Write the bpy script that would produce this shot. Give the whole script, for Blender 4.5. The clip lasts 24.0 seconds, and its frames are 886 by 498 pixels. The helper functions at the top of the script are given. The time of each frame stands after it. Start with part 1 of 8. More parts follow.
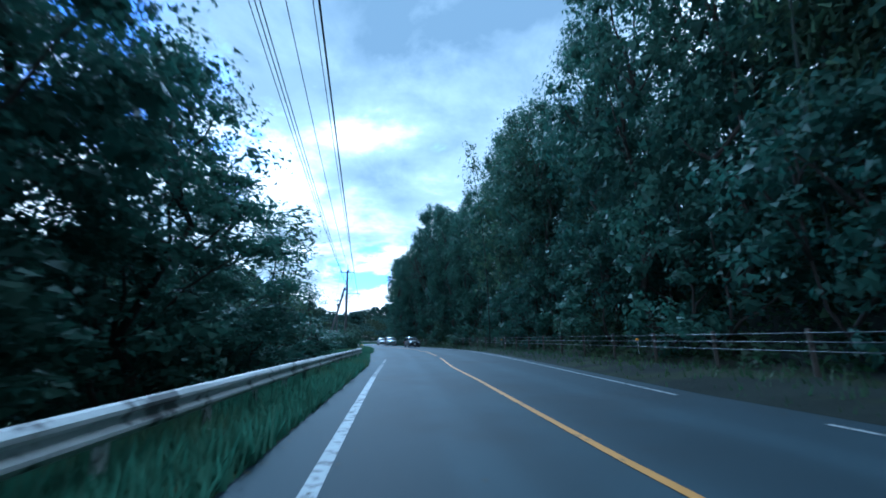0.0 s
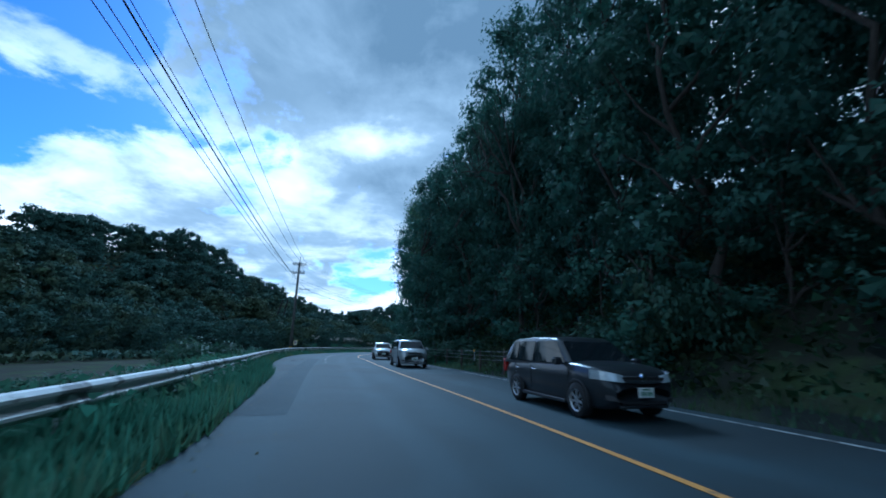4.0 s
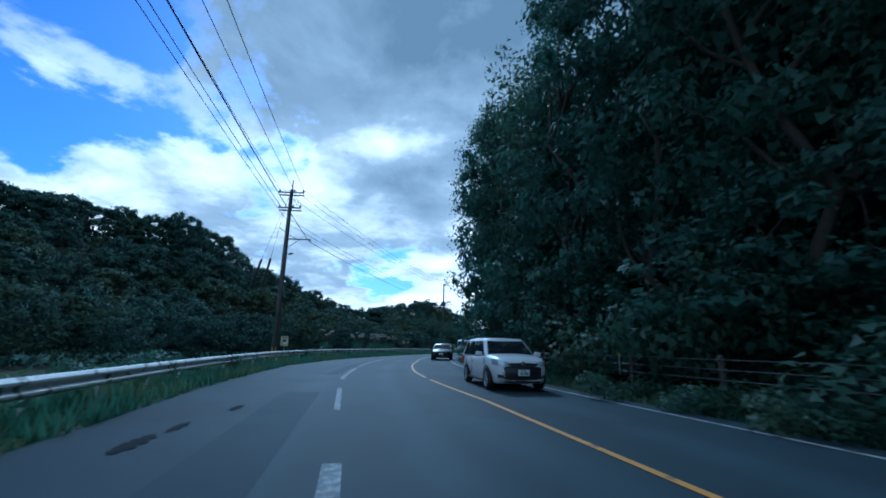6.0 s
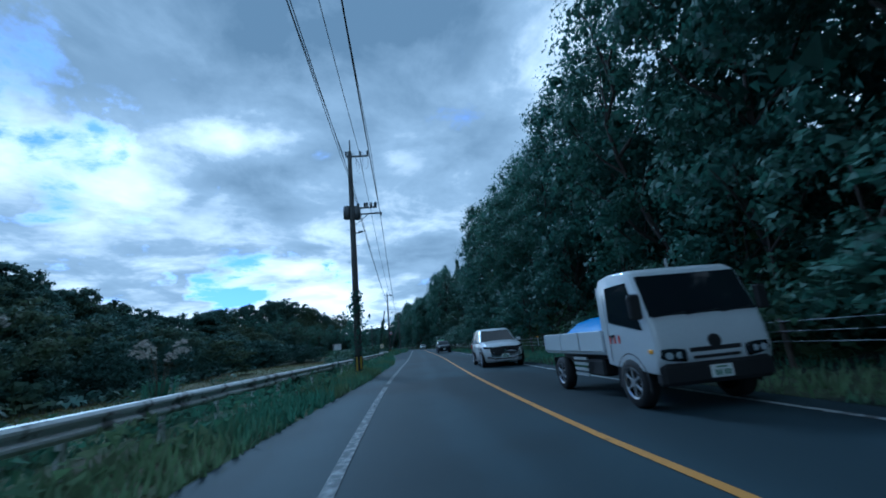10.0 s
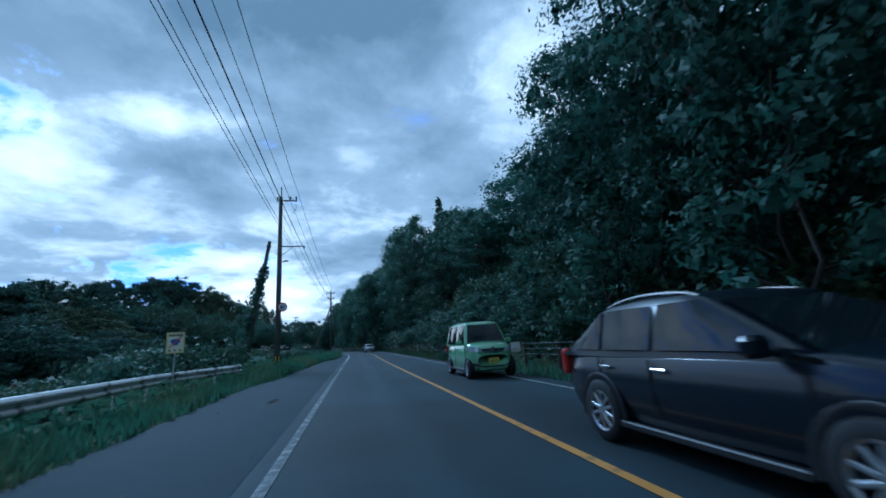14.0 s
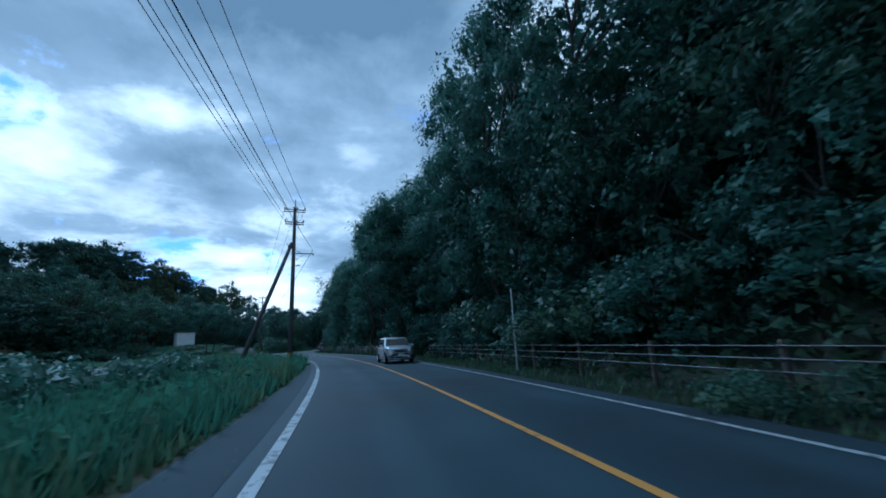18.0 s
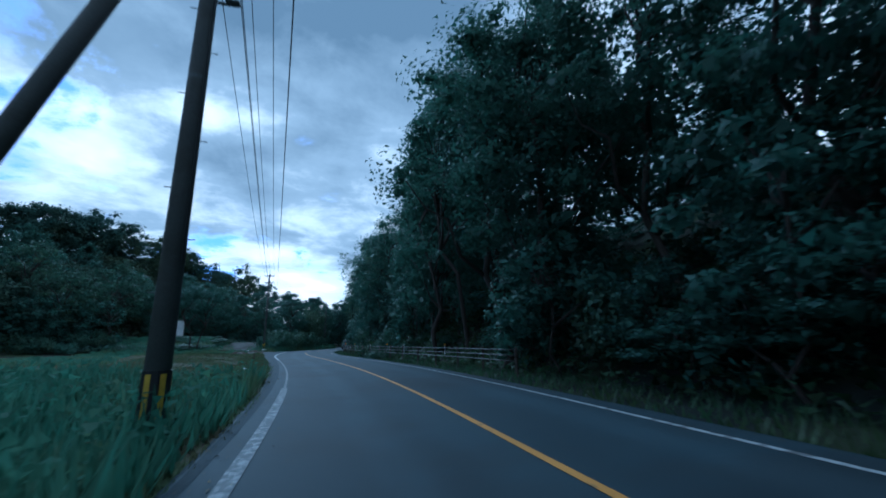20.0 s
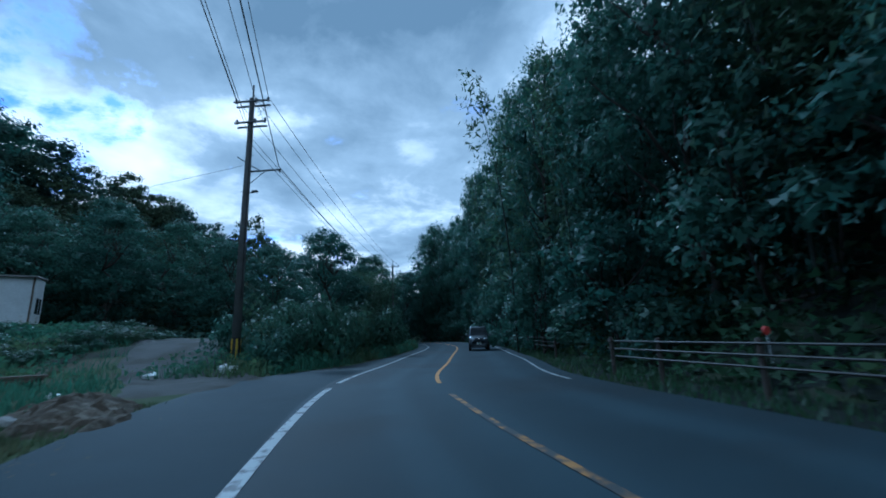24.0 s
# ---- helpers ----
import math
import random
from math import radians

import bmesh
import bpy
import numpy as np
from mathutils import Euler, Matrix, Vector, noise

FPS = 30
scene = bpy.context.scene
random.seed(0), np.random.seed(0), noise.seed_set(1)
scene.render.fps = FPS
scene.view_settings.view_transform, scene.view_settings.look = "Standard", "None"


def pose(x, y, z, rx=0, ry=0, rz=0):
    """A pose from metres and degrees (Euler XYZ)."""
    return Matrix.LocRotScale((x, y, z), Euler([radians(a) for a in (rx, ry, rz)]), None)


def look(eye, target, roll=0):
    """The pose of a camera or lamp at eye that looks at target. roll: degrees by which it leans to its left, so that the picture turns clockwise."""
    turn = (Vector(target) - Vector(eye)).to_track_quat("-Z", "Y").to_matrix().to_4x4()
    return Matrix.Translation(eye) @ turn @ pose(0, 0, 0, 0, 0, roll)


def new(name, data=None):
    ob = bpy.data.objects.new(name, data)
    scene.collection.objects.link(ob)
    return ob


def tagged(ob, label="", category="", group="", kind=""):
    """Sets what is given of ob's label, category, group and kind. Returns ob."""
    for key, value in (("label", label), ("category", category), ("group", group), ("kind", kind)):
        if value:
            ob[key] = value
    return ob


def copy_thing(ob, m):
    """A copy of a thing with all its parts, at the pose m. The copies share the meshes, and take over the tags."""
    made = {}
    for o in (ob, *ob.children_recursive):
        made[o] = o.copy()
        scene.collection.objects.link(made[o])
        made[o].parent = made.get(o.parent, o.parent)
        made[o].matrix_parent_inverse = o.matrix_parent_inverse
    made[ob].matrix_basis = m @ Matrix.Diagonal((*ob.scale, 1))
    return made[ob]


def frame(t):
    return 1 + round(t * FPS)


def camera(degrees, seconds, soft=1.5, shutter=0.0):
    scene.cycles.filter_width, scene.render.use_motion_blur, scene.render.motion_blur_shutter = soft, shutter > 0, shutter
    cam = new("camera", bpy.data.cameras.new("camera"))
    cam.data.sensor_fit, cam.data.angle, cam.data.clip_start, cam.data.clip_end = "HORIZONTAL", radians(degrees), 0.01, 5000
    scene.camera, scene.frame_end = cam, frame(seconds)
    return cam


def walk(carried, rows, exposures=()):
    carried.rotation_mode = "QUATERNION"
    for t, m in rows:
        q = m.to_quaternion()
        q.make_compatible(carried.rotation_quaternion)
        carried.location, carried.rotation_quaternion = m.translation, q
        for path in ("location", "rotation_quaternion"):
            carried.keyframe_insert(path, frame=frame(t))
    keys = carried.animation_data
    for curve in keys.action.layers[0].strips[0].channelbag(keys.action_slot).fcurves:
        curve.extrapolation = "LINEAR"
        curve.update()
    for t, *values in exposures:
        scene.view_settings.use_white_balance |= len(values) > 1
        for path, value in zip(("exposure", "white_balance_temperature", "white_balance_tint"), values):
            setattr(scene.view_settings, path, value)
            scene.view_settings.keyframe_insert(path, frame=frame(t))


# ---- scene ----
# ================= camera =================
cam = camera(95.06, 24.0, soft=1.75, shutter=0.15)
PATH = [
    (0, (0.00, 0.00, 1.21), (0.095, 1.950, 1.642), -0.94),
    (0.5, (-0.68, 6.73, 1.21), (-0.508, 8.677, 1.646), -1.24),
    (1, (-1.18, 13.47, 1.21), (-0.952, 15.406, 1.652), -1.39),
    (1.5, (-1.58, 20.20, 1.21), (-1.319, 22.130, 1.656), -1.07),
    (2, (-1.96, 26.91, 1.21), (-1.706, 28.846, 1.662), -0.54),
    (2.5, (-2.46, 33.61, 1.21), (-2.238, 35.546, 1.669), 0.02),
    (3, (-3.15, 40.28, 1.21), (-2.977, 42.219, 1.675), 0.56),
    (3.5, (-4.07, 46.91, 1.21), (-3.952, 48.854, 1.679), 1.03),
    (4, (-5.23, 53.50, 1.21), (-5.169, 55.440, 1.681), 1.38),
    (4.5, (-6.61, 60.03, 1.21), (-6.597, 61.975, 1.681), 1.59),
    (5, (-8.14, 66.52, 1.21), (-8.159, 68.469, 1.680), 1.67),
    (5.5, (-9.74, 73.00, 1.21), (-9.771, 74.940, 1.678), 1.46),
    (6, (-11.32, 79.46, 1.21), (-11.343, 81.405, 1.676), 1.07),
    (6.5, (-12.80, 85.93, 1.21), (-12.793, 87.875, 1.673), 0.56),
    (7, (-14.10, 92.41, 1.21), (-14.045, 94.352, 1.670), -0.24),
    (7.5, (-15.14, 98.89, 1.21), (-15.028, 100.836, 1.667), -1.44),
    (8, (-15.87, 105.40, 1.21), (-15.663, 107.332, 1.665), -2.66),
    (8.5, (-16.19, 111.92, 1.21), (-15.874, 113.842, 1.664), -3.75),
    (9, (-16.03, 118.46, 1.21), (-15.608, 120.356, 1.666), -4.66),
    (9.5, (-15.40, 124.98, 1.21), (-14.856, 126.847, 1.665), -5.24),
    (10, (-14.33, 131.45, 1.21), (-13.688, 133.293, 1.662), -5.50),
    (10.5, (-12.94, 137.88, 1.21), (-12.219, 139.687, 1.661), -5.48),
    (11, (-11.36, 144.26, 1.21), (-10.588, 146.049, 1.656), -5.39),
    (11.5, (-9.68, 150.62, 1.21), (-8.865, 152.389, 1.659), -5.29),
    (12, (-7.97, 156.97, 1.21), (-7.132, 158.730, 1.657), -5.10),
    (12.5, (-6.27, 163.32, 1.21), (-5.425, 165.073, 1.653), -4.86),
    (13, (-4.61, 169.66, 1.21), (-3.752, 171.411, 1.649), -4.56),
    (13.5, (-2.97, 175.99, 1.21), (-2.109, 177.740, 1.648), -4.23),
    (14, (-1.37, 182.32, 1.21), (-0.493, 184.064, 1.650), -3.87),
    (14.5, (0.23, 188.65, 1.21), (1.114, 190.393, 1.650), -3.45),
    (15, (1.83, 194.99, 1.21), (2.719, 196.734, 1.648), -3.18),
    (15.5, (3.43, 201.36, 1.21), (4.319, 203.094, 1.649), -3.11),
    (16, (5.04, 207.74, 1.21), (5.925, 209.477, 1.653), -3.12),
    (16.5, (6.65, 214.16, 1.21), (7.534, 215.897, 1.654), -3.02),
    (17, (8.26, 220.63, 1.21), (9.153, 222.366, 1.653), -2.92),
    (17.5, (9.88, 227.15, 1.21), (10.769, 228.894, 1.652), -2.83),
    (18, (11.47, 233.74, 1.21), (12.345, 235.485, 1.647), -2.72),
    (18.5, (12.98, 240.38, 1.21), (13.840, 242.133, 1.643), -2.53),
    (19, (14.38, 247.07, 1.21), (15.210, 248.836, 1.642), -2.20),
    (19.5, (15.61, 253.81, 1.21), (16.411, 255.592, 1.646), -1.66),
    (20, (16.63, 260.60, 1.21), (17.383, 262.402, 1.656), -0.81),
    (20.5, (17.40, 267.43, 1.21), (18.088, 269.257, 1.663), 0.10),
    (21, (17.91, 274.29, 1.21), (18.535, 276.131, 1.666), 0.77),
    (21.5, (18.18, 281.15, 1.21), (18.750, 283.010, 1.667), 1.20),
    (22, (18.25, 288.02, 1.21), (18.775, 289.891, 1.664), 1.37),
    (22.5, (18.20, 294.89, 1.21), (18.698, 296.776, 1.661), 1.19),
    (23, (18.16, 301.79, 1.21), (18.663, 303.672, 1.656), 0.49),
    (23.5, (18.28, 308.71, 1.21), (18.825, 310.584, 1.646), -0.70),
    (24, (18.69, 315.64, 1.21), (19.299, 317.504, 1.625), -2.08),
]
walk(cam, [(t, look(eye, target, roll)) for t, eye, target, roll in PATH],
     exposures=[(0.0, 1.06, 3900, -5), (1.0, 0.72, 3900, -5), (2.5, 0.52, 3900, -5), (5.0, 0.30, 3900, -5), (8.0, 0.22, 3900, -5), (10.0, 0.18, 3900, -5),
                (18.0, 0.20, 3900, -5), (21.0, 0.28, 3900, -5), (24.0, 0.30, 3900, -5)])

# ================= world and sun =================
SUN_EL, SUN_AZ = 38.0, 12.0          # degrees; azimuth to the left of +y
HOLES = [((-0.62, 0.61, 0.49), 3, 19, 0.125), ((-0.37, 0.86, 0.35), 1, 11, 0.16), ((-0.13, 0.965, 0.215), 1, 8, 0.10), ((-0.85, 0.25, 0.46), 6, 20, 0.05)]
LUMPS = [((0.02, 0.77, 0.64), 4, 34, -0.12), ((-0.25, 0.74, 0.62), 2, 20, 0.20), ((-0.71, 0.61, 0.35), 4, 20, 0.16), ((0.34, 0.72, 0.60), 4, 24, -0.09), ((0.50, 0.62, 0.60), 1, 8, 0.10), ((-0.27, 0.84, 0.47), 2, 12, 0.10)]


def build_world():
    w = bpy.data.worlds.new("world")
    scene.world = w
    w.use_nodes = True
    nt = w.node_tree
    nt.nodes.clear()
    N = lambda kind, **kw: node(nt, kind, **kw)
    L = nt.links.new
    out, bg = N("ShaderNodeOutputWorld"), N("ShaderNodeBackground")
    sky = N("ShaderNodeTexSky", sky_type="NISHITA", sun_disc=False, sun_elevation=radians(SUN_EL), sun_rotation=radians(-SUN_AZ),
            air_density=1.0, dust_density=0.6, ozone_density=1.6)
    tc = N("ShaderNodeTexCoord")
    sep = N("ShaderNodeSeparateXYZ")
    L(tc.outputs["Generated"], sep.inputs[0])

    def m(op, a, b=None, clamp=False):
        n = N("ShaderNodeMath", operation=op, use_clamp=clamp)
        for i, v in enumerate((a, b)):
            if v is None:
                continue
            if isinstance(v, (int, float)):
                n.inputs[i].default_value = v
            else:
                L(v, n.inputs[i])
        return n.outputs[0]
    zc = m("MAXIMUM", sep.outputs[2], 0.0)
    den = m("ADD", zc, 0.16)
    px, py = m("DIVIDE", sep.outputs[0], den), m("DIVIDE", sep.outputs[1], den)
    comb = N("ShaderNodeCombineXYZ")
    L(px, comb.inputs[0])
    L(py, comb.inputs[1])

    def noise_at(scale, detail, rough, off, dist=0.0):
        mp = N("ShaderNodeMapping")
        mp.inputs["Location"].default_value = off
        L(comb.outputs[0], mp.inputs[0])
        n = N("ShaderNodeTexNoise", noise_dimensions="3D")
        n.inputs["Scale"].default_value, n.inputs["Detail"].default_value = scale, detail
        n.inputs["Roughness"].default_value, n.inputs["Distortion"].default_value = rough, dist
        L(mp.outputs[0], n.inputs["Vector"])
        return n.outputs["Fac"]
    big = noise_at(0.95, 8.0, 0.56, (2.35, 0.55, 3.1), 0.25)
    fine = noise_at(2.3, 8.0, 0.60, (7.3, 1.7, 0.4), 0.3)
    shade = noise_at(0.85, 6.0, 0.52, (0.3, 4.2, 8.8), 0.1)

    def ramp(fac, a, b):
        r = N("ShaderNodeMapRange", interpolation_type="SMOOTHSTEP")
        r.inputs["From Min"].default_value, r.inputs["From Max"].default_value = a, b
        L(fac, r.inputs["Value"])
        return r.outputs["Result"]
    # direction bent by turbulence, so that gaps and masses have ragged outlines
    tn = N("ShaderNodeTexNoise", noise_dimensions="3D")
    tn.inputs["Scale"].default_value, tn.inputs["Detail"].default_value, tn.inputs["Roughness"].default_value = 4.2, 6.0, 0.6
    L(tc.outputs["Generated"], tn.inputs["Vector"])
    off = N("ShaderNodeVectorMath")
    off.operation = "MULTIPLY_ADD"
    L(tn.outputs["Color"], off.inputs[0])
    off.inputs[1].default_value, off.inputs[2].default_value = (0.62, 0.62, 0.5), (-0.31, -0.31, -0.25)
    add = N("ShaderNodeVectorMath")
    add.operation = "ADD"
    L(tc.outputs["Generated"], add.inputs[0])
    L(off.outputs["Vector"], add.inputs[1])
    unit = N("ShaderNodeVectorMath")
    unit.operation = "NORMALIZE"
    L(add.outputs["Vector"], unit.inputs[0])
    warped = unit.outputs["Vector"]

    def spot(way, near, wide, amount):
        dp = N("ShaderNodeVectorMath")
        dp.operation = "DOT_PRODUCT"
        L(warped, dp.inputs[0])
        dp.inputs[1].default_value = Vector(way).normalized()
        return m("MULTIPLY", ramp(dp.outputs["Value"], math.cos(radians(wide)), math.cos(radians(near))), amount)
    # openings in the cloud sheet where blue sky shows
    holes = None
    for (hx, hy, hz), near, wide, deep in HOLES:
        g = spot((hx, hy, hz), near, wide, deep)
        holes = g if holes is None else m("ADD", holes, g)
    cover = ramp(m("SUBTRACT", m("ADD", m("MULTIPLY", big, 0.60), m("MULTIPLY", fine, 0.40)), holes), 0.335, 0.425)
    low = ramp(sep.outputs[2], 0.40, 0.12)                      # bright cloud tops low over the horizon
    lum = m("ADD", m("MULTIPLY", ramp(shade, 0.34, 0.64), 0.52), m("MULTIPLY", low, 0.22))
    lum = m("ADD", lum, m("MULTIPLY", ramp(fine, 0.36, 0.68), 0.27))
    edge = m("MULTIPLY", m("SUBTRACT", 1.0, cover), 0.5)           # lit thin edges of the clouds
    lum = m("ADD", lum, edge)
    for way, near, wide, amount in LUMPS:                           # thick grey and thin bright parts of the sheet
        lum = m("ADD", lum, spot(way, near, wide, amount))
    lum = m("MAXIMUM", lum, 0.0)
    cr = N("ShaderNodeValToRGB")
    cr.color_ramp.elements[0].position, cr.color_ramp.elements[0].color = 0.0, (0.172, 0.182, 0.188, 1)
    cr.color_ramp.elements[1].position, cr.color_ramp.elements[1].color = 1.0, (1.32, 1.05, 0.81, 1)
    e = cr.color_ramp.elements.new(0.45)
    e.color = (0.385, 0.362, 0.338, 1)
    L(lum, cr.inputs["Fac"])
    skyk = N("ShaderNodeMix", data_type="RGBA", blend_type="MULTIPLY")
    skyk.inputs["Factor"].default_value = 1.0
    L(sky.outputs[0], skyk.inputs["A"])
    skyk.inputs["B"].default_value = (0.048, 0.055, 0.085, 1)
    mix = N("ShaderNodeMix", data_type="RGBA")
    L(cover, mix.inputs["Factor"])
    L(skyk.outputs["Result"], mix.inputs["A"])
    L(cr.outputs["Color"], mix.inputs["B"])
    L(mix.outputs["Result"], bg.inputs["Color"])
    bg.inputs["Strength"].default_value = 1.2
    L(bg.outputs[0], out.inputs["Surface"])


def node(nt, kind, **kw):
    n = nt.nodes.new(kind)
    for k, v in kw.items():
        setattr_safe(n, k, v)
    return n


def setattr_safe(n, k, v):
    if k == "operation":
        n.operation = v
    elif k == "use_clamp":
        n.use_clamp = v
    elif k == "sky_type":
        n.sky_type = v
    elif k == "sun_disc":
        n.sun_disc = v
    elif k == "sun_elevation":
        n.sun_elevation = v
    elif k == "sun_rotation":
        n.sun_rotation = v
    elif k == "air_density":
        n.air_density = v
    elif k == "dust_density":
        n.dust_density = v
    elif k == "ozone_density":
        n.ozone_density = v
    elif k == "noise_dimensions":
        n.noise_dimensions = v
    elif k == "interpolation_type":
        n.interpolation_type = v
    elif k == "data_type":
        n.data_type = v
    elif k == "blend_type":
        n.blend_type = v
    elif k == "feature":
        n.feature = v


build_world()
sun = new("sun", bpy.data.lights.new("sun", "SUN"))
sun.data.energy, sun.data.angle, sun.data.color = 1.1, radians(14), (1.0, 0.97, 0.93)
_az, _el = radians(SUN_AZ), radians(SUN_EL)
sun.matrix_world = look((0, 0, 60), (60 * math.sin(_az) * math.cos(_el), -60 * math.cos(_az) * math.cos(_el), 60 - 60 * math.sin(_el)))


# ================= materials =================
def material(name, base, rough=0.6, metal=0.0, vary=0.25, scale=3.0, fine=40.0, bump=0.0, second=None, second_scale=0.6, spec=0.4,
             island=False, objrand=False, translucent=0.0, second_at=(0.48, 0.6), coat=0.0, emit=0.0):
    """A procedural surface: base colour, variation at two scales, optional stains in a second colour, bump."""
    mt = bpy.data.materials.new(name)
    mt.use_nodes = True
    nt = mt.node_tree
    b = nt.nodes["Principled BSDF"]
    L = nt.links.new
    b.inputs["Roughness"].default_value, b.inputs["Metallic"].default_value = rough, metal
    b.inputs["Specular IOR Level"].default_value = spec
    b.inputs["Coat Weight"].default_value = coat
    tc = nt.nodes.new("ShaderNodeTexCoord")

    def tex(sc, detail=5.0):
        n = nt.nodes.new("ShaderNodeTexNoise")
        n.inputs["Scale"].default_value, n.inputs["Detail"].default_value, n.inputs["Roughness"].default_value = sc, detail, 0.6
        L(tc.outputs["Object"], n.inputs["Vector"])
        return n.outputs["Fac"]

    def hsv(col, fac, lo, hi):
        r = nt.nodes.new("ShaderNodeMapRange")
        r.inputs["To Min"].default_value, r.inputs["To Max"].default_value = lo, hi
        r.inputs["From Min"].default_value, r.inputs["From Max"].default_value = 0.25, 0.75
        L(fac, r.inputs["Value"])
        h = nt.nodes.new("ShaderNodeHueSaturation")
        L(r.outputs[0], h.inputs["Value"])
        L(col, h.inputs["Color"])
        return h.outputs["Color"]
    rgb = nt.nodes.new("ShaderNodeRGB")
    rgb.outputs[0].default_value = (*base, 1)
    col = rgb.outputs[0]
    n1, n2 = tex(scale), tex(fine, 3.0)
    if second:
        r = nt.nodes.new("ShaderNodeMapRange")
        r.interpolation_type = "SMOOTHSTEP"
        r.inputs["From Min"].default_value, r.inputs["From Max"].default_value = second_at
        L(tex(second_scale, 7.0), r.inputs["Value"])
        mx = nt.nodes.new("ShaderNodeMix")
        mx.data_type = "RGBA"
        L(r.outputs[0], mx.inputs["Factor"])
        L(col, mx.inputs["A"])
        mx.inputs["B"].default_value = (*second, 1)
        col = mx.outputs["Result"]
    if vary:
        col = hsv(col, n1, 1 - vary, 1 + vary)
        col = hsv(col, n2, 1 - vary * 0.7, 1 + vary * 0.7)
    if island or objrand:
        if island:
            g = nt.nodes.new("ShaderNodeNewGeometry")
            rnd = g.outputs["Random Per Island"]
        else:
            g = nt.nodes.new("ShaderNodeObjectInfo")
            rnd = g.outputs["Random"]
        hs = nt.nodes.new("ShaderNodeHueSaturation")
        for key, lo, hi in (("Hue", 0.485, 0.515), ("Value", 0.88, 1.12), ("Saturation", 0.9, 1.08)):
            r = nt.nodes.new("ShaderNodeMapRange")
            r.inputs["To Min"].default_value, r.inputs["To Max"].default_value = lo, hi
            L(rnd, r.inputs["Value"])
            L(r.outputs[0], hs.inputs[key])
        L(col, hs.inputs["Color"])
        col = hs.outputs["Color"]
    L(col, b.inputs["Base Color"])
    if bump:
        bp = nt.nodes.new("ShaderNodeBump")
        bp.inputs["Strength"].default_value, bp.inputs["Distance"].default_value = bump, 0.02
        L(n2, bp.inputs["Height"])
        L(bp.outputs[0], b.inputs["Normal"])
    if emit:
        L(col, b.inputs["Emission Color"])
        b.inputs["Emission Strength"].default_value = emit
    if translucent:
        tr = nt.nodes.new("ShaderNodeBsdfTranslucent")
        L(col, tr.inputs["Color"])
        ms = nt.nodes.new("ShaderNodeMixShader")
        ms.inputs[0].default_value = translucent
        L(b.outputs[0], ms.inputs[1])
        L(tr.outputs[0], ms.inputs[2])
        L(ms.outputs[0], nt.nodes["Material Output"].inputs["Surface"])
    return mt


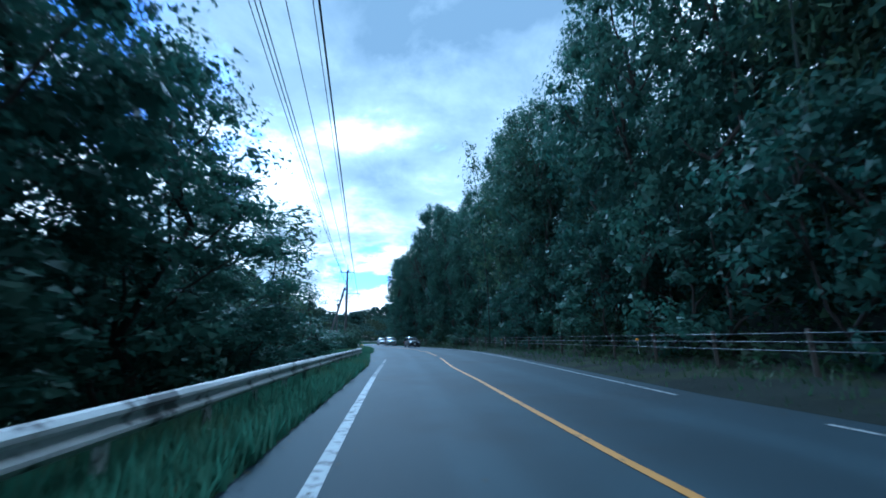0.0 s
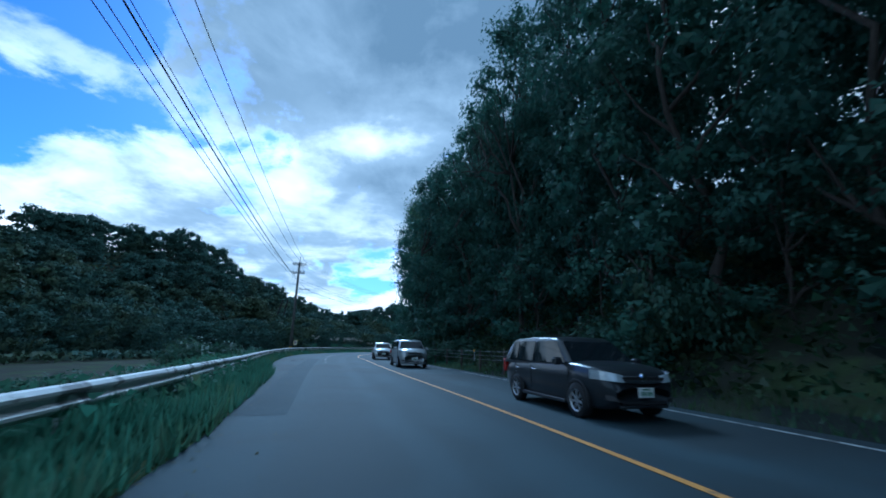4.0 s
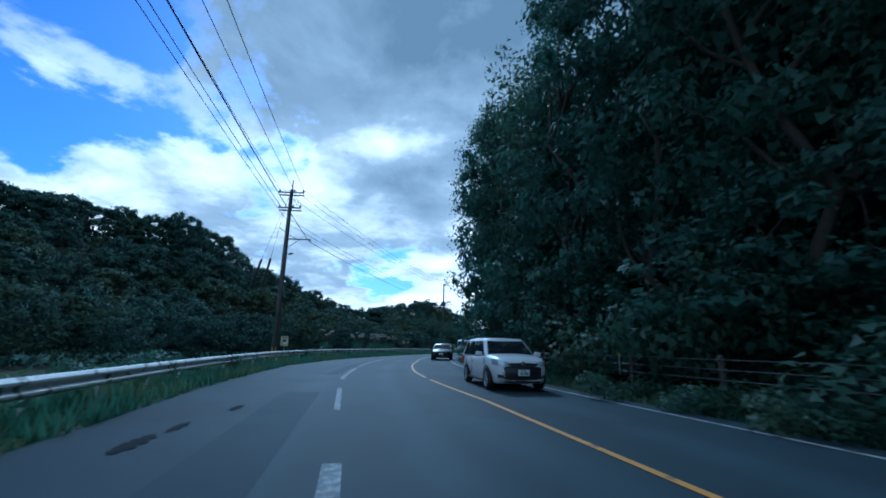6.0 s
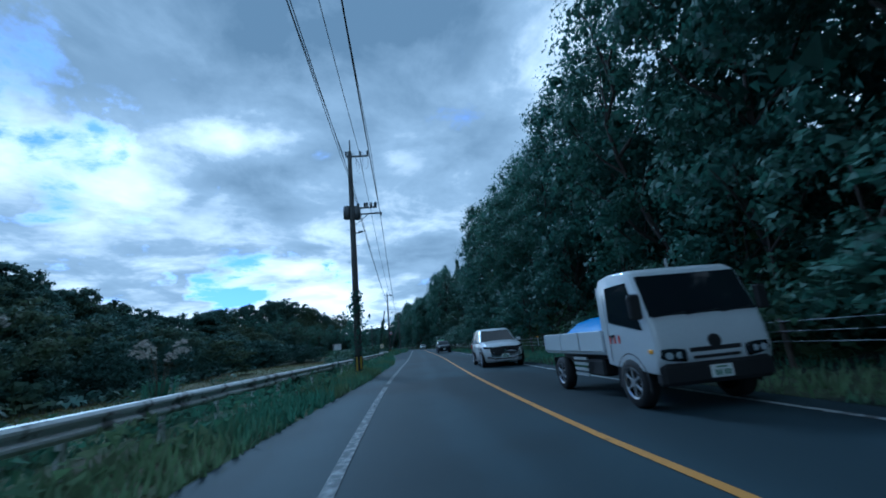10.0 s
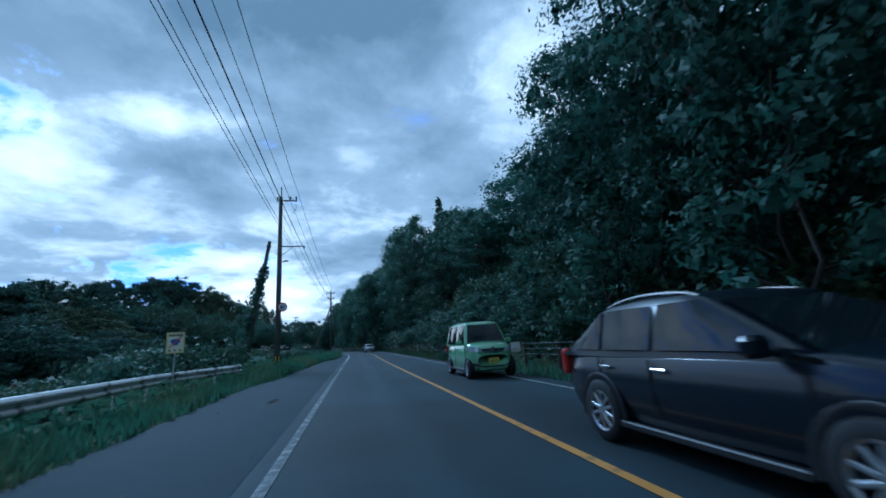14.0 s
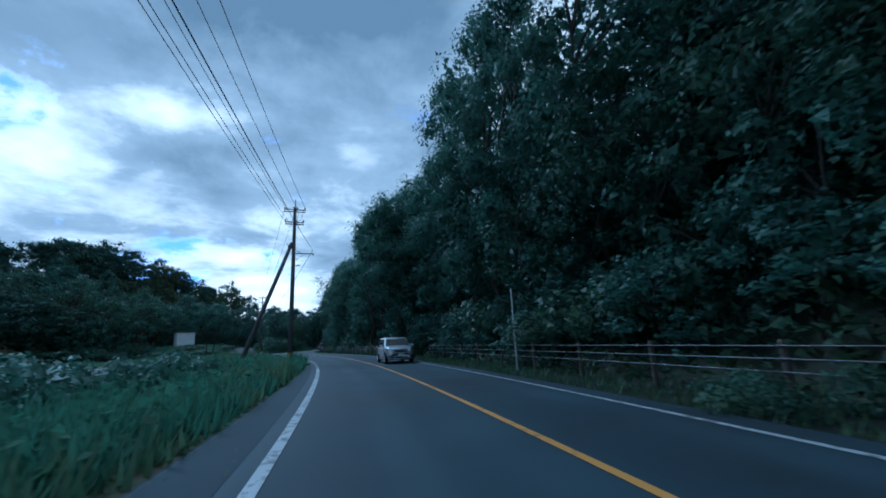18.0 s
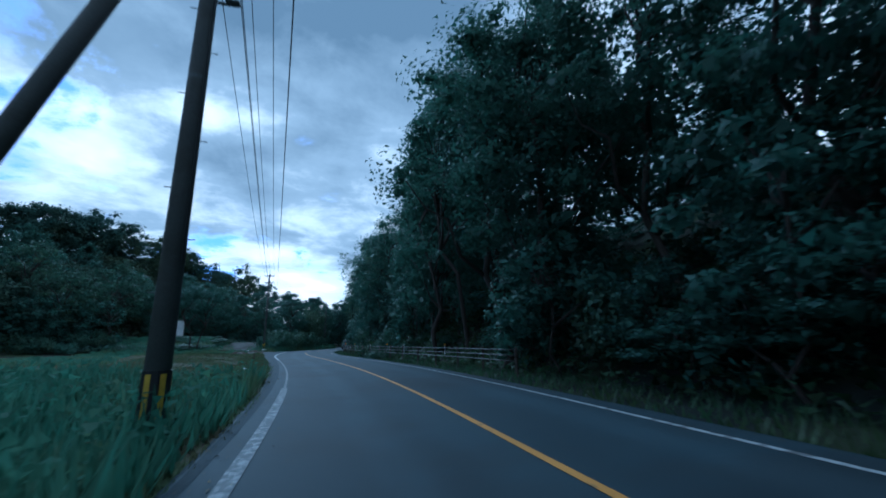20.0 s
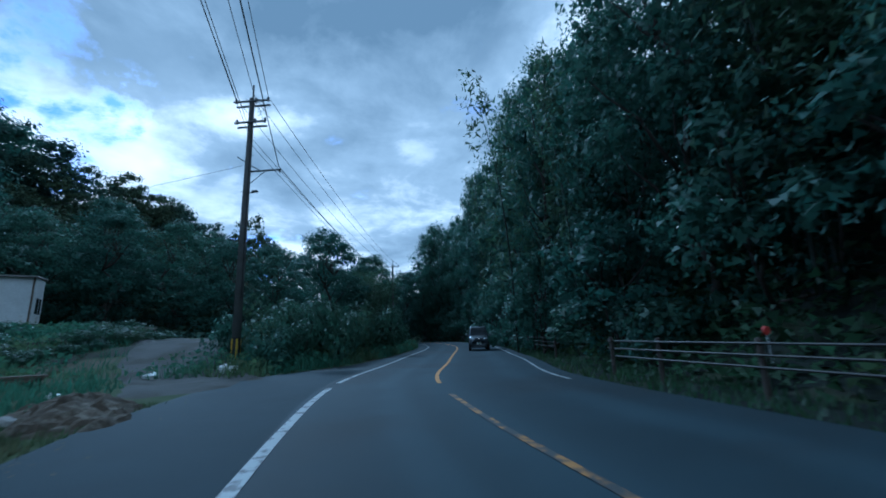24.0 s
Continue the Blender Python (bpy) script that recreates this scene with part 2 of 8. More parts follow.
M = {
    "leaf": material("leaf_evergreen", (0.082, 0.156, 0.110), 0.6, island=True, translucent=0.42, vary=0.2, scale=0.25, fine=3, spec=0.32),
    "leaf_dark": material("leaf_dark", (0.069, 0.138, 0.102), 0.6, island=True, translucent=0.42, vary=0.2, scale=0.25, fine=3, spec=0.32),
    "leaf_under": material("leaf_undergrowth", (0.056, 0.097, 0.046), 0.6, island=True, translucent=0.42, vary=0.25, scale=0.3, fine=3,
                           second=(0.062, 0.09, 0.036), second_scale=0.2, spec=0.32),
    "leaf_kudzu": material("leaf_kudzu", (0.062, 0.114, 0.072), 0.62, island=True, translucent=0.42, vary=0.25, scale=0.3, fine=3,
                           second=(0.072, 0.112, 0.062), second_scale=0.15, spec=0.32),
    "leaf_bamboo": material("leaf_bamboo", (0.105, 0.166, 0.092), 0.6, island=True, translucent=0.42, vary=0.2, scale=0.3, fine=3, spec=0.32),
    "leaf_conifer": material("leaf_conifer", (0.067, 0.118, 0.079), 0.75, island=True, translucent=0.1, vary=0.2, scale=0.3, fine=3, spec=0.15),
    # far leaves: the blue of the hazy distance is mixed into their colour
    "leaf_far": material("leaf_far_hill", (0.056, 0.098, 0.080), 0.8, island=True, translucent=0.2, vary=0.12, scale=0.05, fine=0.6,
                         second=(0.072, 0.098, 0.056), second_scale=0.03, spec=0.12),
    "leaf_yellow": material("leaf_yellowing", (0.17, 0.16, 0.035), 0.55, island=True, translucent=0.3, vary=0.2, scale=0.3, fine=3),
    "grass": material("grass_blades", (0.096, 0.188, 0.118), 0.8, island=True, translucent=0.45, vary=0.25, scale=0.25, fine=2, spec=0.08,
                      second=(0.130, 0.178, 0.090), second_scale=0.2),
    "grass_dry": material("grass_dry", (0.135, 0.122, 0.064), 0.85, spec=0.06, island=True, translucent=0.52, vary=0.25, scale=0.25, fine=2,
                          second=(0.105, 0.12, 0.05), second_scale=0.12),
    "grass_bank": material("grass_bank", (0.090, 0.122, 0.060), 0.85, spec=0.06, island=True, translucent=0.52, vary=0.25, scale=0.5, fine=2,
                           second=(0.105, 0.10, 0.055), second_scale=0.35),
    "plume": material("pampas_plume", (0.46, 0.43, 0.38), 0.7, island=True, translucent=0.3, vary=0.1),
    "bark": material("bark", (0.048, 0.040, 0.033), 0.85, vary=0.35, scale=2, fine=14, bump=0.5),
    "culm": material("bamboo_culm", (0.020, 0.028, 0.019), 0.7, vary=0.25, scale=1, fine=8),
    "asphalt": material("asphalt", (0.031, 0.046, 0.056), 0.72, vary=0.16, scale=0.35, fine=120, bump=0.25,
                        second=(0.027, 0.036, 0.042), second_scale=0.13, spec=0.20),
    "asphalt_new": material("asphalt_patch", (0.023, 0.036, 0.045), 0.78, vary=0.15, scale=0.8, fine=120, bump=0.25, spec=0.16),
    "asphalt_mend": material("asphalt_mend", (0.027, 0.041, 0.051), 0.75, vary=0.16, scale=0.5, fine=120, bump=0.25, spec=0.18),
    "white_line": material("white_line_paint", (0.36, 0.375, 0.375), 0.65, vary=0.12, scale=1.5, fine=30,
                           second=(0.13, 0.13, 0.13), second_scale=5.0, second_at=(0.49, 0.61)),
    "worn_line": material("worn_white_line", (0.20, 0.21, 0.215), 0.65, vary=0.12, scale=1.5, fine=30,
                          second=(0.045, 0.056, 0.064), second_scale=8.0, second_at=(0.36, 0.56)),
    "yellow_line": material("yellow_line_paint", (0.52, 0.255, 0.045), 0.6, vary=0.12, scale=1.0, fine=30,
                            second=(0.16, 0.11, 0.06), second_scale=4.0, second_at=(0.56, 0.66)),
    "litter": material("leaf_litter", (0.12, 0.10, 0.06), 0.85, island=True, vary=0.3, scale=0.5, fine=4, second=(0.07, 0.08, 0.04), second_scale=0.3, spec=0.1),
    "crack": material("asphalt_crack", (0.015, 0.016, 0.018), 0.9, vary=0.2, scale=2, fine=30, spec=0.1),
    "yellow_worn": material("worn_yellow_line", (0.36, 0.19, 0.05), 0.65, vary=0.12, scale=1.0, fine=30,
                            second=(0.062, 0.062, 0.06), second_scale=3.0, second_at=(0.42, 0.54)),
    "soil": material("soil_and_litter", (0.034, 0.036, 0.026), 0.9, vary=0.35, scale=0.6, fine=12, bump=0.6, spec=0.1,
                     second=(0.045, 0.062, 0.024), second_scale=0.25),
    "verge": material("verge_ground", (0.050, 0.068, 0.026), 0.9, vary=0.3, scale=0.7, fine=14, bump=0.6, spec=0.1,
                      second=(0.085, 0.075, 0.05), second_scale=0.4),
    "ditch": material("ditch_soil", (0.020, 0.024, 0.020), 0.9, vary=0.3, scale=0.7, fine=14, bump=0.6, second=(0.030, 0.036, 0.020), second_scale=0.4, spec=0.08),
    "field": material("field_ground", (0.100, 0.096, 0.056), 0.9, vary=0.22, scale=0.3, fine=9, bump=0.5, spec=0.08,
                      second=(0.088, 0.100, 0.046), second_scale=0.06),
    "earth": material("loose_earth", (0.085, 0.070, 0.052), 0.95, vary=0.4, scale=2.5, fine=22, bump=0.8, second=(0.14, 0.125, 0.10), second_scale=4.0, spec=0.08),
    "gravel": material("dirt_track", (0.088, 0.087, 0.082), 0.9, vary=0.25, scale=0.8, fine=30, bump=0.6, second=(0.06, 0.056, 0.046), second_scale=0.5, spec=0.1),
    "galv": material("galvanised_steel", (0.52, 0.54, 0.55), 0.42, 0.55, vary=0.15, scale=0.8, fine=14,
                     second=(0.30, 0.28, 0.25), second_scale=0.9, second_at=(0.55, 0.75), objrand=False),
    "rail_white": material("guardrail_white_paint", (0.60, 0.61, 0.60), 0.45, 0.0, vary=0.12, scale=0.8, fine=16,
                           second=(0.13, 0.125, 0.12), second_scale=1.7, second_at=(0.53, 0.60)),
    "fence_post": material("fence_post_brown", (0.075, 0.062, 0.05), 0.6, 0.2, vary=0.25, scale=2, fine=20),
    "cable": material("fence_cable", (0.12, 0.125, 0.13), 0.4, 0.6, vary=0.1, scale=1, fine=30),
    "pipe": material("fence_pipe", (0.06, 0.056, 0.05), 0.5, 0.2, vary=0.2, scale=1, fine=20),
    "concrete": material("pole_concrete", (0.115, 0.115, 0.113), 0.8, vary=0.2, scale=0.8, fine=30, bump=0.2,
                         second=(0.085, 0.083, 0.078), second_scale=0.8),
    "steel": material("arm_steel", (0.11, 0.115, 0.12), 0.5, 0.4, vary=0.2, scale=2, fine=20),
    "wire": material("wire_black", (0.018, 0.018, 0.02), 0.6, vary=0.1),
    "insul": material("insulator", (0.075, 0.085, 0.10), 0.3, vary=0.1),
    "black": material("black_rubber", (0.012, 0.012, 0.013), 0.7, vary=0.2, scale=3, fine=30),
    "plastic": material("black_plastic", (0.02, 0.02, 0.022), 0.45, vary=0.15, scale=3, fine=40),
    "hazard": material("hazard_yellow", (0.55, 0.38, 0.03), 0.6, vary=0.2, scale=2, fine=20),
    "glass": material("car_glass", (0.012, 0.016, 0.02), 0.05, vary=0.05, spec=0.35),
    "chrome": material("chrome", (0.7, 0.7, 0.72), 0.15, 1.0, vary=0.05),
    "alloy": material("alloy_wheel", (0.45, 0.46, 0.48), 0.3, 0.8, vary=0.08),
    "lamp": material("headlamp_glass", (0.55, 0.60, 0.65), 0.12, 0.3, vary=0.2, scale=6, fine=20, coat=0.6),
    "tail": material("tail_lamp", (0.35, 0.02, 0.015), 0.2, vary=0.1, coat=0.5),
    "amber": material("amber_reflector", (0.75, 0.36, 0.02), 0.3, vary=0.1, emit=0.0),
    "plate": material("number_plate", (0.72, 0.74, 0.72), 0.45, vary=0.05),
    "plate_mark": material("plate_mark", (0.05, 0.16, 0.08), 0.5, vary=0.05),
    "sign_white": material("sign_white", (0.74, 0.74, 0.70), 0.5, vary=0.08, scale=2, fine=20, second=(0.5, 0.48, 0.42), second_scale=1.5),
    "sign_cream": material("sign_cream", (0.72, 0.70, 0.52), 0.5, vary=0.08, scale=2, fine=20),
    "sign_red": material("sign_red", (0.50, 0.055, 0.04), 0.5, vary=0.1),
    "sign_blue": material("sign_blue", (0.035, 0.12, 0.40), 0.5, vary=0.1),
    "sign_yellow": material("sign_yellow", (0.68, 0.52, 0.06), 0.5, vary=0.1),
    "shed_wall": material("shed_white_metal", (0.62, 0.64, 0.65), 0.5, vary=0.12, scale=0.8, fine=10, second=(0.36, 0.30, 0.24), second_scale=0.9,
                          second_at=(0.6, 0.75)),
    "shed_roof": material("shed_roof", (0.20, 0.19, 0.18), 0.6, vary=0.2, scale=0.8, fine=8),
    "dark_open": material("dark_opening", (0.015, 0.015, 0.016), 0.9, vary=0.2),
    "bag": material("white_bag", (0.62, 0.63, 0.62), 0.5, vary=0.15, scale=4, fine=30),
    "stake": material("stake_wood", (0.11, 0.085, 0.06), 0.85, vary=0.25, scale=3, fine=25),
    "plank": material("grey_plank", (0.17, 0.16, 0.145), 0.8, vary=0.25, scale=2, fine=18, objrand=True),
    "tarp": material("blue_tarp", (0.02, 0.18, 0.52), 0.5, vary=0.15, scale=2, fine=12, bump=0.4),
    "stone": material("stone", (0.20, 0.195, 0.18), 0.85, vary=0.25, scale=1.2, fine=20, bump=0.5, objrand=True),
}


def wheel_wear(mt):
    """Tyres have polished the asphalt paler along the wheel paths of both lanes; oil has darkened the strip between them."""
    nt = mt.node_tree
    b, L = nt.nodes["Principled BSDF"], nt.links.new
    col = b.inputs["Base Color"].links[0].from_socket
    at = nt.nodes.new("ShaderNodeAttribute")
    at.attribute_name = "across"
    curve = nt.nodes.new("ShaderNodeFloatCurve")
    pts = curve.mapping.curves[0].points
    for x, y in ((0.16, 0.42), (0.235, 0.5), (0.28, 0.78), (0.33, 0.5), (0.38, 0.38), (0.43, 0.5), (0.465, 0.76), (0.50, 0.5), (0.56, 0.72), (0.61, 0.48), (0.66, 0.40), (0.71, 0.50), (0.75, 0.70), (0.80, 0.45)):
        pts.new(x, y)
    pts[0].location, pts[len(pts) - 1].location = (0.0, 0.45), (1.0, 0.45)
    curve.mapping.update()
    sc = nt.nodes.new("ShaderNodeMapRange")
    sc.inputs["From Min"].default_value, sc.inputs["From Max"].default_value = -7.0, 5.0
    tcn, noise = nt.nodes.new("ShaderNodeTexCoord"), nt.nodes.new("ShaderNodeTexNoise")
    noise.inputs["Scale"].default_value, noise.inputs["Detail"].default_value = 0.35, 4.0
    L(tcn.outputs["Object"], noise.inputs["Vector"])
    wob = nt.nodes.new("ShaderNodeMath")
    wob.operation = "MULTIPLY_ADD"
    wob.inputs[1].default_value = 0.7
    L(noise.outputs["Fac"], wob.inputs[0])
    L(at.outputs["Fac"], wob.inputs[2])
    sub = nt.nodes.new("ShaderNodeMath")
    sub.operation = "SUBTRACT"
    sub.inputs[1].default_value = 0.35
    L(wob.outputs[0], sub.inputs[0])
    L(sub.outputs[0], sc.inputs["Value"])
    L(sc.outputs[0], curve.inputs["Value"])
    gain = nt.nodes.new("ShaderNodeMapRange")
    gain.inputs["From Min"].default_value, gain.inputs["From Max"].default_value = 0.35, 0.8
    gain.inputs["To Min"].default_value, gain.inputs["To Max"].default_value = 0.84, 1.3
    L(curve.outputs[0], gain.inputs["Value"])
    h = nt.nodes.new("ShaderNodeHueSaturation")
    L(gain.outputs[0], h.inputs["Value"])
    L(col, h.inputs["Color"])
    L(h.outputs["Color"], b.inputs["Base Color"])


wheel_wear(M["asphalt"])


def paint(name, col, metal=0.0, rough=0.28):
    return material(name, col, rough, metal, vary=0.05, scale=0.8, fine=20, coat=0.7 if max(col) > 0.1 else 0.25, spec=0.5 if max(col) > 0.1 else 0.3)


# ================= mesh helpers =================
def mesh(name, V, F, mat, smooth=False):
    me = bpy.data.meshes.new(name)
    me.from_pydata([tuple(v) for v in V], [], F)
    me.materials.append(M[mat] if isinstance(mat, str) else mat)
    if smooth:
        me.polygons.foreach_set("use_smooth", [True] * len(me.polygons))
    me.update()
    return me


def quads_mesh(name, V4, mat, normals=None):
    """V4: array (n, k, 3) of loose leaves with k corners; normals: one a leaf, so that a clump is shaded as one soft mass."""
    n, k = V4.shape[:2]
    me = bpy.data.meshes.new(name)
    me.vertices.add(k * n)
    me.vertices.foreach_set("co", np.ascontiguousarray(V4, dtype=np.float32).ravel())
    me.loops.add(k * n)
    me.loops.foreach_set("vertex_index", np.arange(k * n, dtype=np.int32))
    me.polygons.add(n)
    me.polygons.foreach_set("loop_start", np.arange(0, k * n, k, dtype=np.int32))
    me.materials.append(M[mat] if isinstance(mat, str) else mat)
    me.update(calc_edges=True)
    if normals is not None:
        me.polygons.foreach_set("use_smooth", [True] * n)
        me.normals_split_custom_set_from_vertices(np.repeat(normals, k, 0).astype(np.float32))
        SOFT[me.name] = np.asarray(normals, np.float32)
    return me


SOFT = {}


def unit_rows(a):
    return a / (np.linalg.norm(a, axis=1)[:, None] + 1e-9)


def part(name, me, parent=None, label="", loc=None):
    ob = new(name, me)
    if parent is not None:
        ob.parent = parent
    if loc is not None:
        ob.location = loc
    if label:
        ob["label"] = label
    return ob


def empty(name, loc=(0, 0, 0), rz=0.0):
    ob = new(name)
    ob.location = loc
    ob.rotation_euler = (0, 0, rz)
    return ob


def box(cx, cy, cz, sx, sy, sz, bevel=0.0):
    """Vertices and faces of a box with chamfered upright edges and top."""
    b = min(bevel, sx * 0.45, sy * 0.45, sz * 0.45)
    hx, hy, hz = sx / 2, sy / 2, sz / 2
    if b <= 0:
        V = [(cx + x * hx, cy + y * hy, cz + z * hz) for z in (-1, 1) for x, y in ((-1, -1), (1, -1), (1, 1), (-1, 1))]
        return V, [(3, 2, 1, 0), (4, 5, 6, 7), (0, 1, 5, 4), (1, 2, 6, 5), (2, 3, 7, 6), (3, 0, 4, 7)]
    V, F = [], []
    ring = lambda ex, ey, z: [(cx + x, cy + y, cz + z) for x, y in ((-ex + b, -ey), (ex - b, -ey), (ex, -ey + b), (ex, ey - b), (ex - b, ey), (-ex + b, ey),
                                                                     (-ex, ey - b), (-ex, -ey + b))]
    V += ring(hx - b * 0.7, hy - b * 0.7, -hz) + ring(hx, hy, -hz + b) + ring(hx, hy, hz - b) + ring(hx - b * 0.7, hy - b * 0.7, hz)
    for k in range(3):
        for i in range(8):
            j = (i + 1) % 8
            F.append((8 * k + i, 8 * k + j, 8 * k + 8 + j, 8 * k + 8 + i))
    F += [tuple(range(7, -1, -1)), tuple(range(24, 32))]
    return V, F


def joined(*parts_):
    V, F = [], []
    for v, f in parts_:
        n = len(V)
        V += list(v)
        F += [tuple(i + n for i in q) for q in f]
    return V, F


def tube(points, radii, sides=8, caps=True):
    """A tapered tube along points."""
    P_ = [Vector(p) for p in points]
    V, F = [], []
    for k, p in enumerate(P_):
        a = (P_[min(k + 1, len(P_) - 1)] - P_[max(k - 1, 0)]).normalized()
        u = a.cross(Vector((0.03, 1, 0.1)) if abs(a.y) < 0.9 else Vector((1, 0, 0.1))).normalized()
        w = a.cross(u)
        r = radii[k] if hasattr(radii, "__len__") else radii
        for i in range(sides):
            th = 2 * math.pi * i / sides
            V.append(p + (u * math.cos(th) + w * math.sin(th)) * r)
    for k in range(len(P_) - 1):
        for i in range(sides):
            j = (i + 1) % sides
            F.append((k * sides + i, k * sides + j, (k + 1) * sides + j, (k + 1) * sides + i))
    if caps:
        F += [tuple(range(sides - 1, -1, -1)), tuple(range((len(P_) - 1) * sides, len(P_) * sides))]
    return V, F


def moved(vf, m):
    return [m @ Vector(v) for v in vf[0]], vf[1]


# ================= the line of the road =================
CENTRE = [(8.1, -59.4), (7.0, -47.5), (5.9, -35.6), (4.7, -23.6), (3.6, -11.7), (2.4, 0.3), (1.5, 12.2), (0.7, 24.2), (-0.2, 36.2), (-1.8, 48.1), (-4.0, 59.9), (-6.8, 71.5), (-9.6, 83.2), (-12.0, 95.0), (-13.4, 106.9), (-13.5, 118.8), (-12.0, 130.7), (-9.5, 142.4), (-6.5, 154.1), (-3.4, 165.7), (-0.4, 177.3), (2.5, 188.9), (5.4, 200.6), (8.3, 212.2), (11.2, 223.9), (14.1, 235.5), (16.6, 247.2), (18.6, 259.1), (19.9, 271.0), (20.4, 283.0), (20.4, 295.0), (20.4, 307.0), (21.9, 325.2), (24.3, 332.0), (27.2, 339.8), (30.6, 348.6), (33.6, 358.0), (36.6, 372.0), (37.5, 385.0), (35.5, 398.0), (31.0, 411.0)]


def build_line():
    p = np.array(CENTRE, float)
    q = np.vstack([2 * p[0] - p[1], p, 2 * p[-1] - p[-2]])
    pts = []
    for i in range(1, len(q) - 2):
        for u in np.linspace(0, 1, 12, endpoint=False):
            a, b, c, d = q[i - 1], q[i], q[i + 1], q[i + 2]
            pts.append(0.5 * (2 * b + (c - a) * u + (2 * a - 5 * b + 4 * c - d) * u ** 2 + (3 * b - a - 3 * c + d) * u ** 3))
    pts = np.array(pts)
    dist = np.r_[0, np.cumsum(np.linalg.norm(np.diff(pts, axis=0), axis=1))]
    s = np.arange(0, dist[-1], 1.0)
    xy = np.stack([np.interp(s, dist, pts[:, k]) for k in range(2)], 1)
    for _ in range(8):
        xy[1:-1] = (xy[:-2] + 2 * xy[1:-1] + xy[2:]) / 4
    tan = np.gradient(xy, axis=0)
    tan /= np.linalg.norm(tan, axis=1)[:, None]
    return s - 60.0, xy, tan, np.stack([tan[:, 1], -tan[:, 0]], 1)


S_, XY_, TAN_, RGT_ = build_line()


def at_road(s, d):
    """World x, y for a distance s along the road and d to the right of its yellow line (arrays allowed)."""
    s, d = np.asarray(s, float), np.asarray(d, float)
    c = np.stack([np.interp(s, S_, XY_[:, k]) for k in range(2)], -1)
    r = np.stack([np.interp(s, S_, RGT_[:, k]) for k in range(2)], -1)
    return c + r * d[..., None]


def P3(s, d, z=0.0):
    x, y = at_road(s, d)
    return Vector((float(x), float(y), z))


def heading(s):
    """Turn about z that lays +y along the road."""
    t = [float(np.interp(s, S_, TAN_[:, k])) for k in range(2)]
    return math.atan2(-t[0], t[1])


def road_sd(xy):
    """s and d of world points, by the nearest point of the line."""
    xy = np.asarray(xy, float)
    s, d = np.empty(len(xy)), np.empty(len(xy))
    for i in range(0, len(xy), 4000):
        q = xy[i:i + 4000]
        k = ((q[:, None] - XY_[None]) ** 2).sum(2).argmin(1)
        o = q - XY_[k]
        s[i:i + 4000], d[i:i + 4000] = S_[k] + (o * TAN_[k]).sum(1), (o * RGT_[k]).sum(1)
    return s, d


def table(rows):
    a = np.array(rows, float)
    return lambda s: np.interp(s, a[:, 0], a[:, 1])


LEFT_EDGE = table([(-60, -3.7), (0, -3.8), (20, -3.6), (26, -3.95), (31, -4.3), (32.5, -5.0), (33.4, -6.4), (35.3, -6.4), (37, -5.2), (38.7, -4.3), (43, -4.1), (60, -4.1), (72, -4.6), (79, -5.6), (95, -6.6),
                   (105, -7.0), (112, -6.6), (121, -5.8), (138, -4.6), (150, -3.9), (165, -3.9), (180, -4.8), (190, -5.7), (201, -6.0), (206, -5.5),
                   (224, -5.2), (232, -4.2), (250, -3.9), (268, -3.4), (288, -3.7), (301, -4.0), (312, -4.3), (320, -5.0), (328, -6.2), (334, -6.6),
                   (339, -4.6), (346, -4.0), (460, -3.8)])
RIGHT_LINE = table([(-60, 3.2), (0, 3.45), (8, 3.4), (18, 4.1), (28, 4.65), (40, 5.0), (52, 4.8), (64, 4.5), (76, 4.2), (90, 3.5), (105, 3.0), (117, 2.7), (150, 2.6), (200, 2.45), (235, 2.45),
                    (270, 2.7), (285, 3.0), (300, 2.85), (312, 2.6), (325, 2.9), (340, 3.2), (460, 3.1)])
FENCE = table([(-60, 7.2), (0, 7.3), (30, 7.3), (52, 7.0), (70, 5.9), (90, 5.3), (105, 5.0), (120, 5.3), (132, 5.9), (150, 5.9), (165, 5.5), (200, 5.0),
               (235, 4.8), (265, 5.0), (285, 5.3), (305, 4.6), (315, 4.8), (327, 5.0), (345, 5.0), (460, 5.0)])
RAIL = table([(-40, -4.9), (10, -4.8), (27.5, -4.6), (56, -5.4), (73, -6.0), (90, -7.2), (105, -8.1), (112, -7.9), (122, -7.2), (138, -6.5), (155, -6.2),
              (180, -6.0), (190, -7.1), (194, -7.5), (198, -7.8), (203.5, -6.9)])
RAIL_Z = table([(-40, 0.0), (10, 0.03), (60, 0.02), (90, 0.0), (115, 0.10), (165, 0.10), (190, 0.13), (204, 0.11)])
FRONT = table([(-60, 9), (0, 9), (20, 8.5), (50, 9), (80, 8.5), (92, 6.0), (98, 5.0), (125, 5.2), (133, 6.8), (142, 7.4), (160, 7.5), (190, 7.6), (205, 8), (262, 7.5),
               (272, 6.0), (290, 6.0), (300, 7.5), (330, 7.5), (338, 5.6), (350, 4.2), (460, 4.4)])
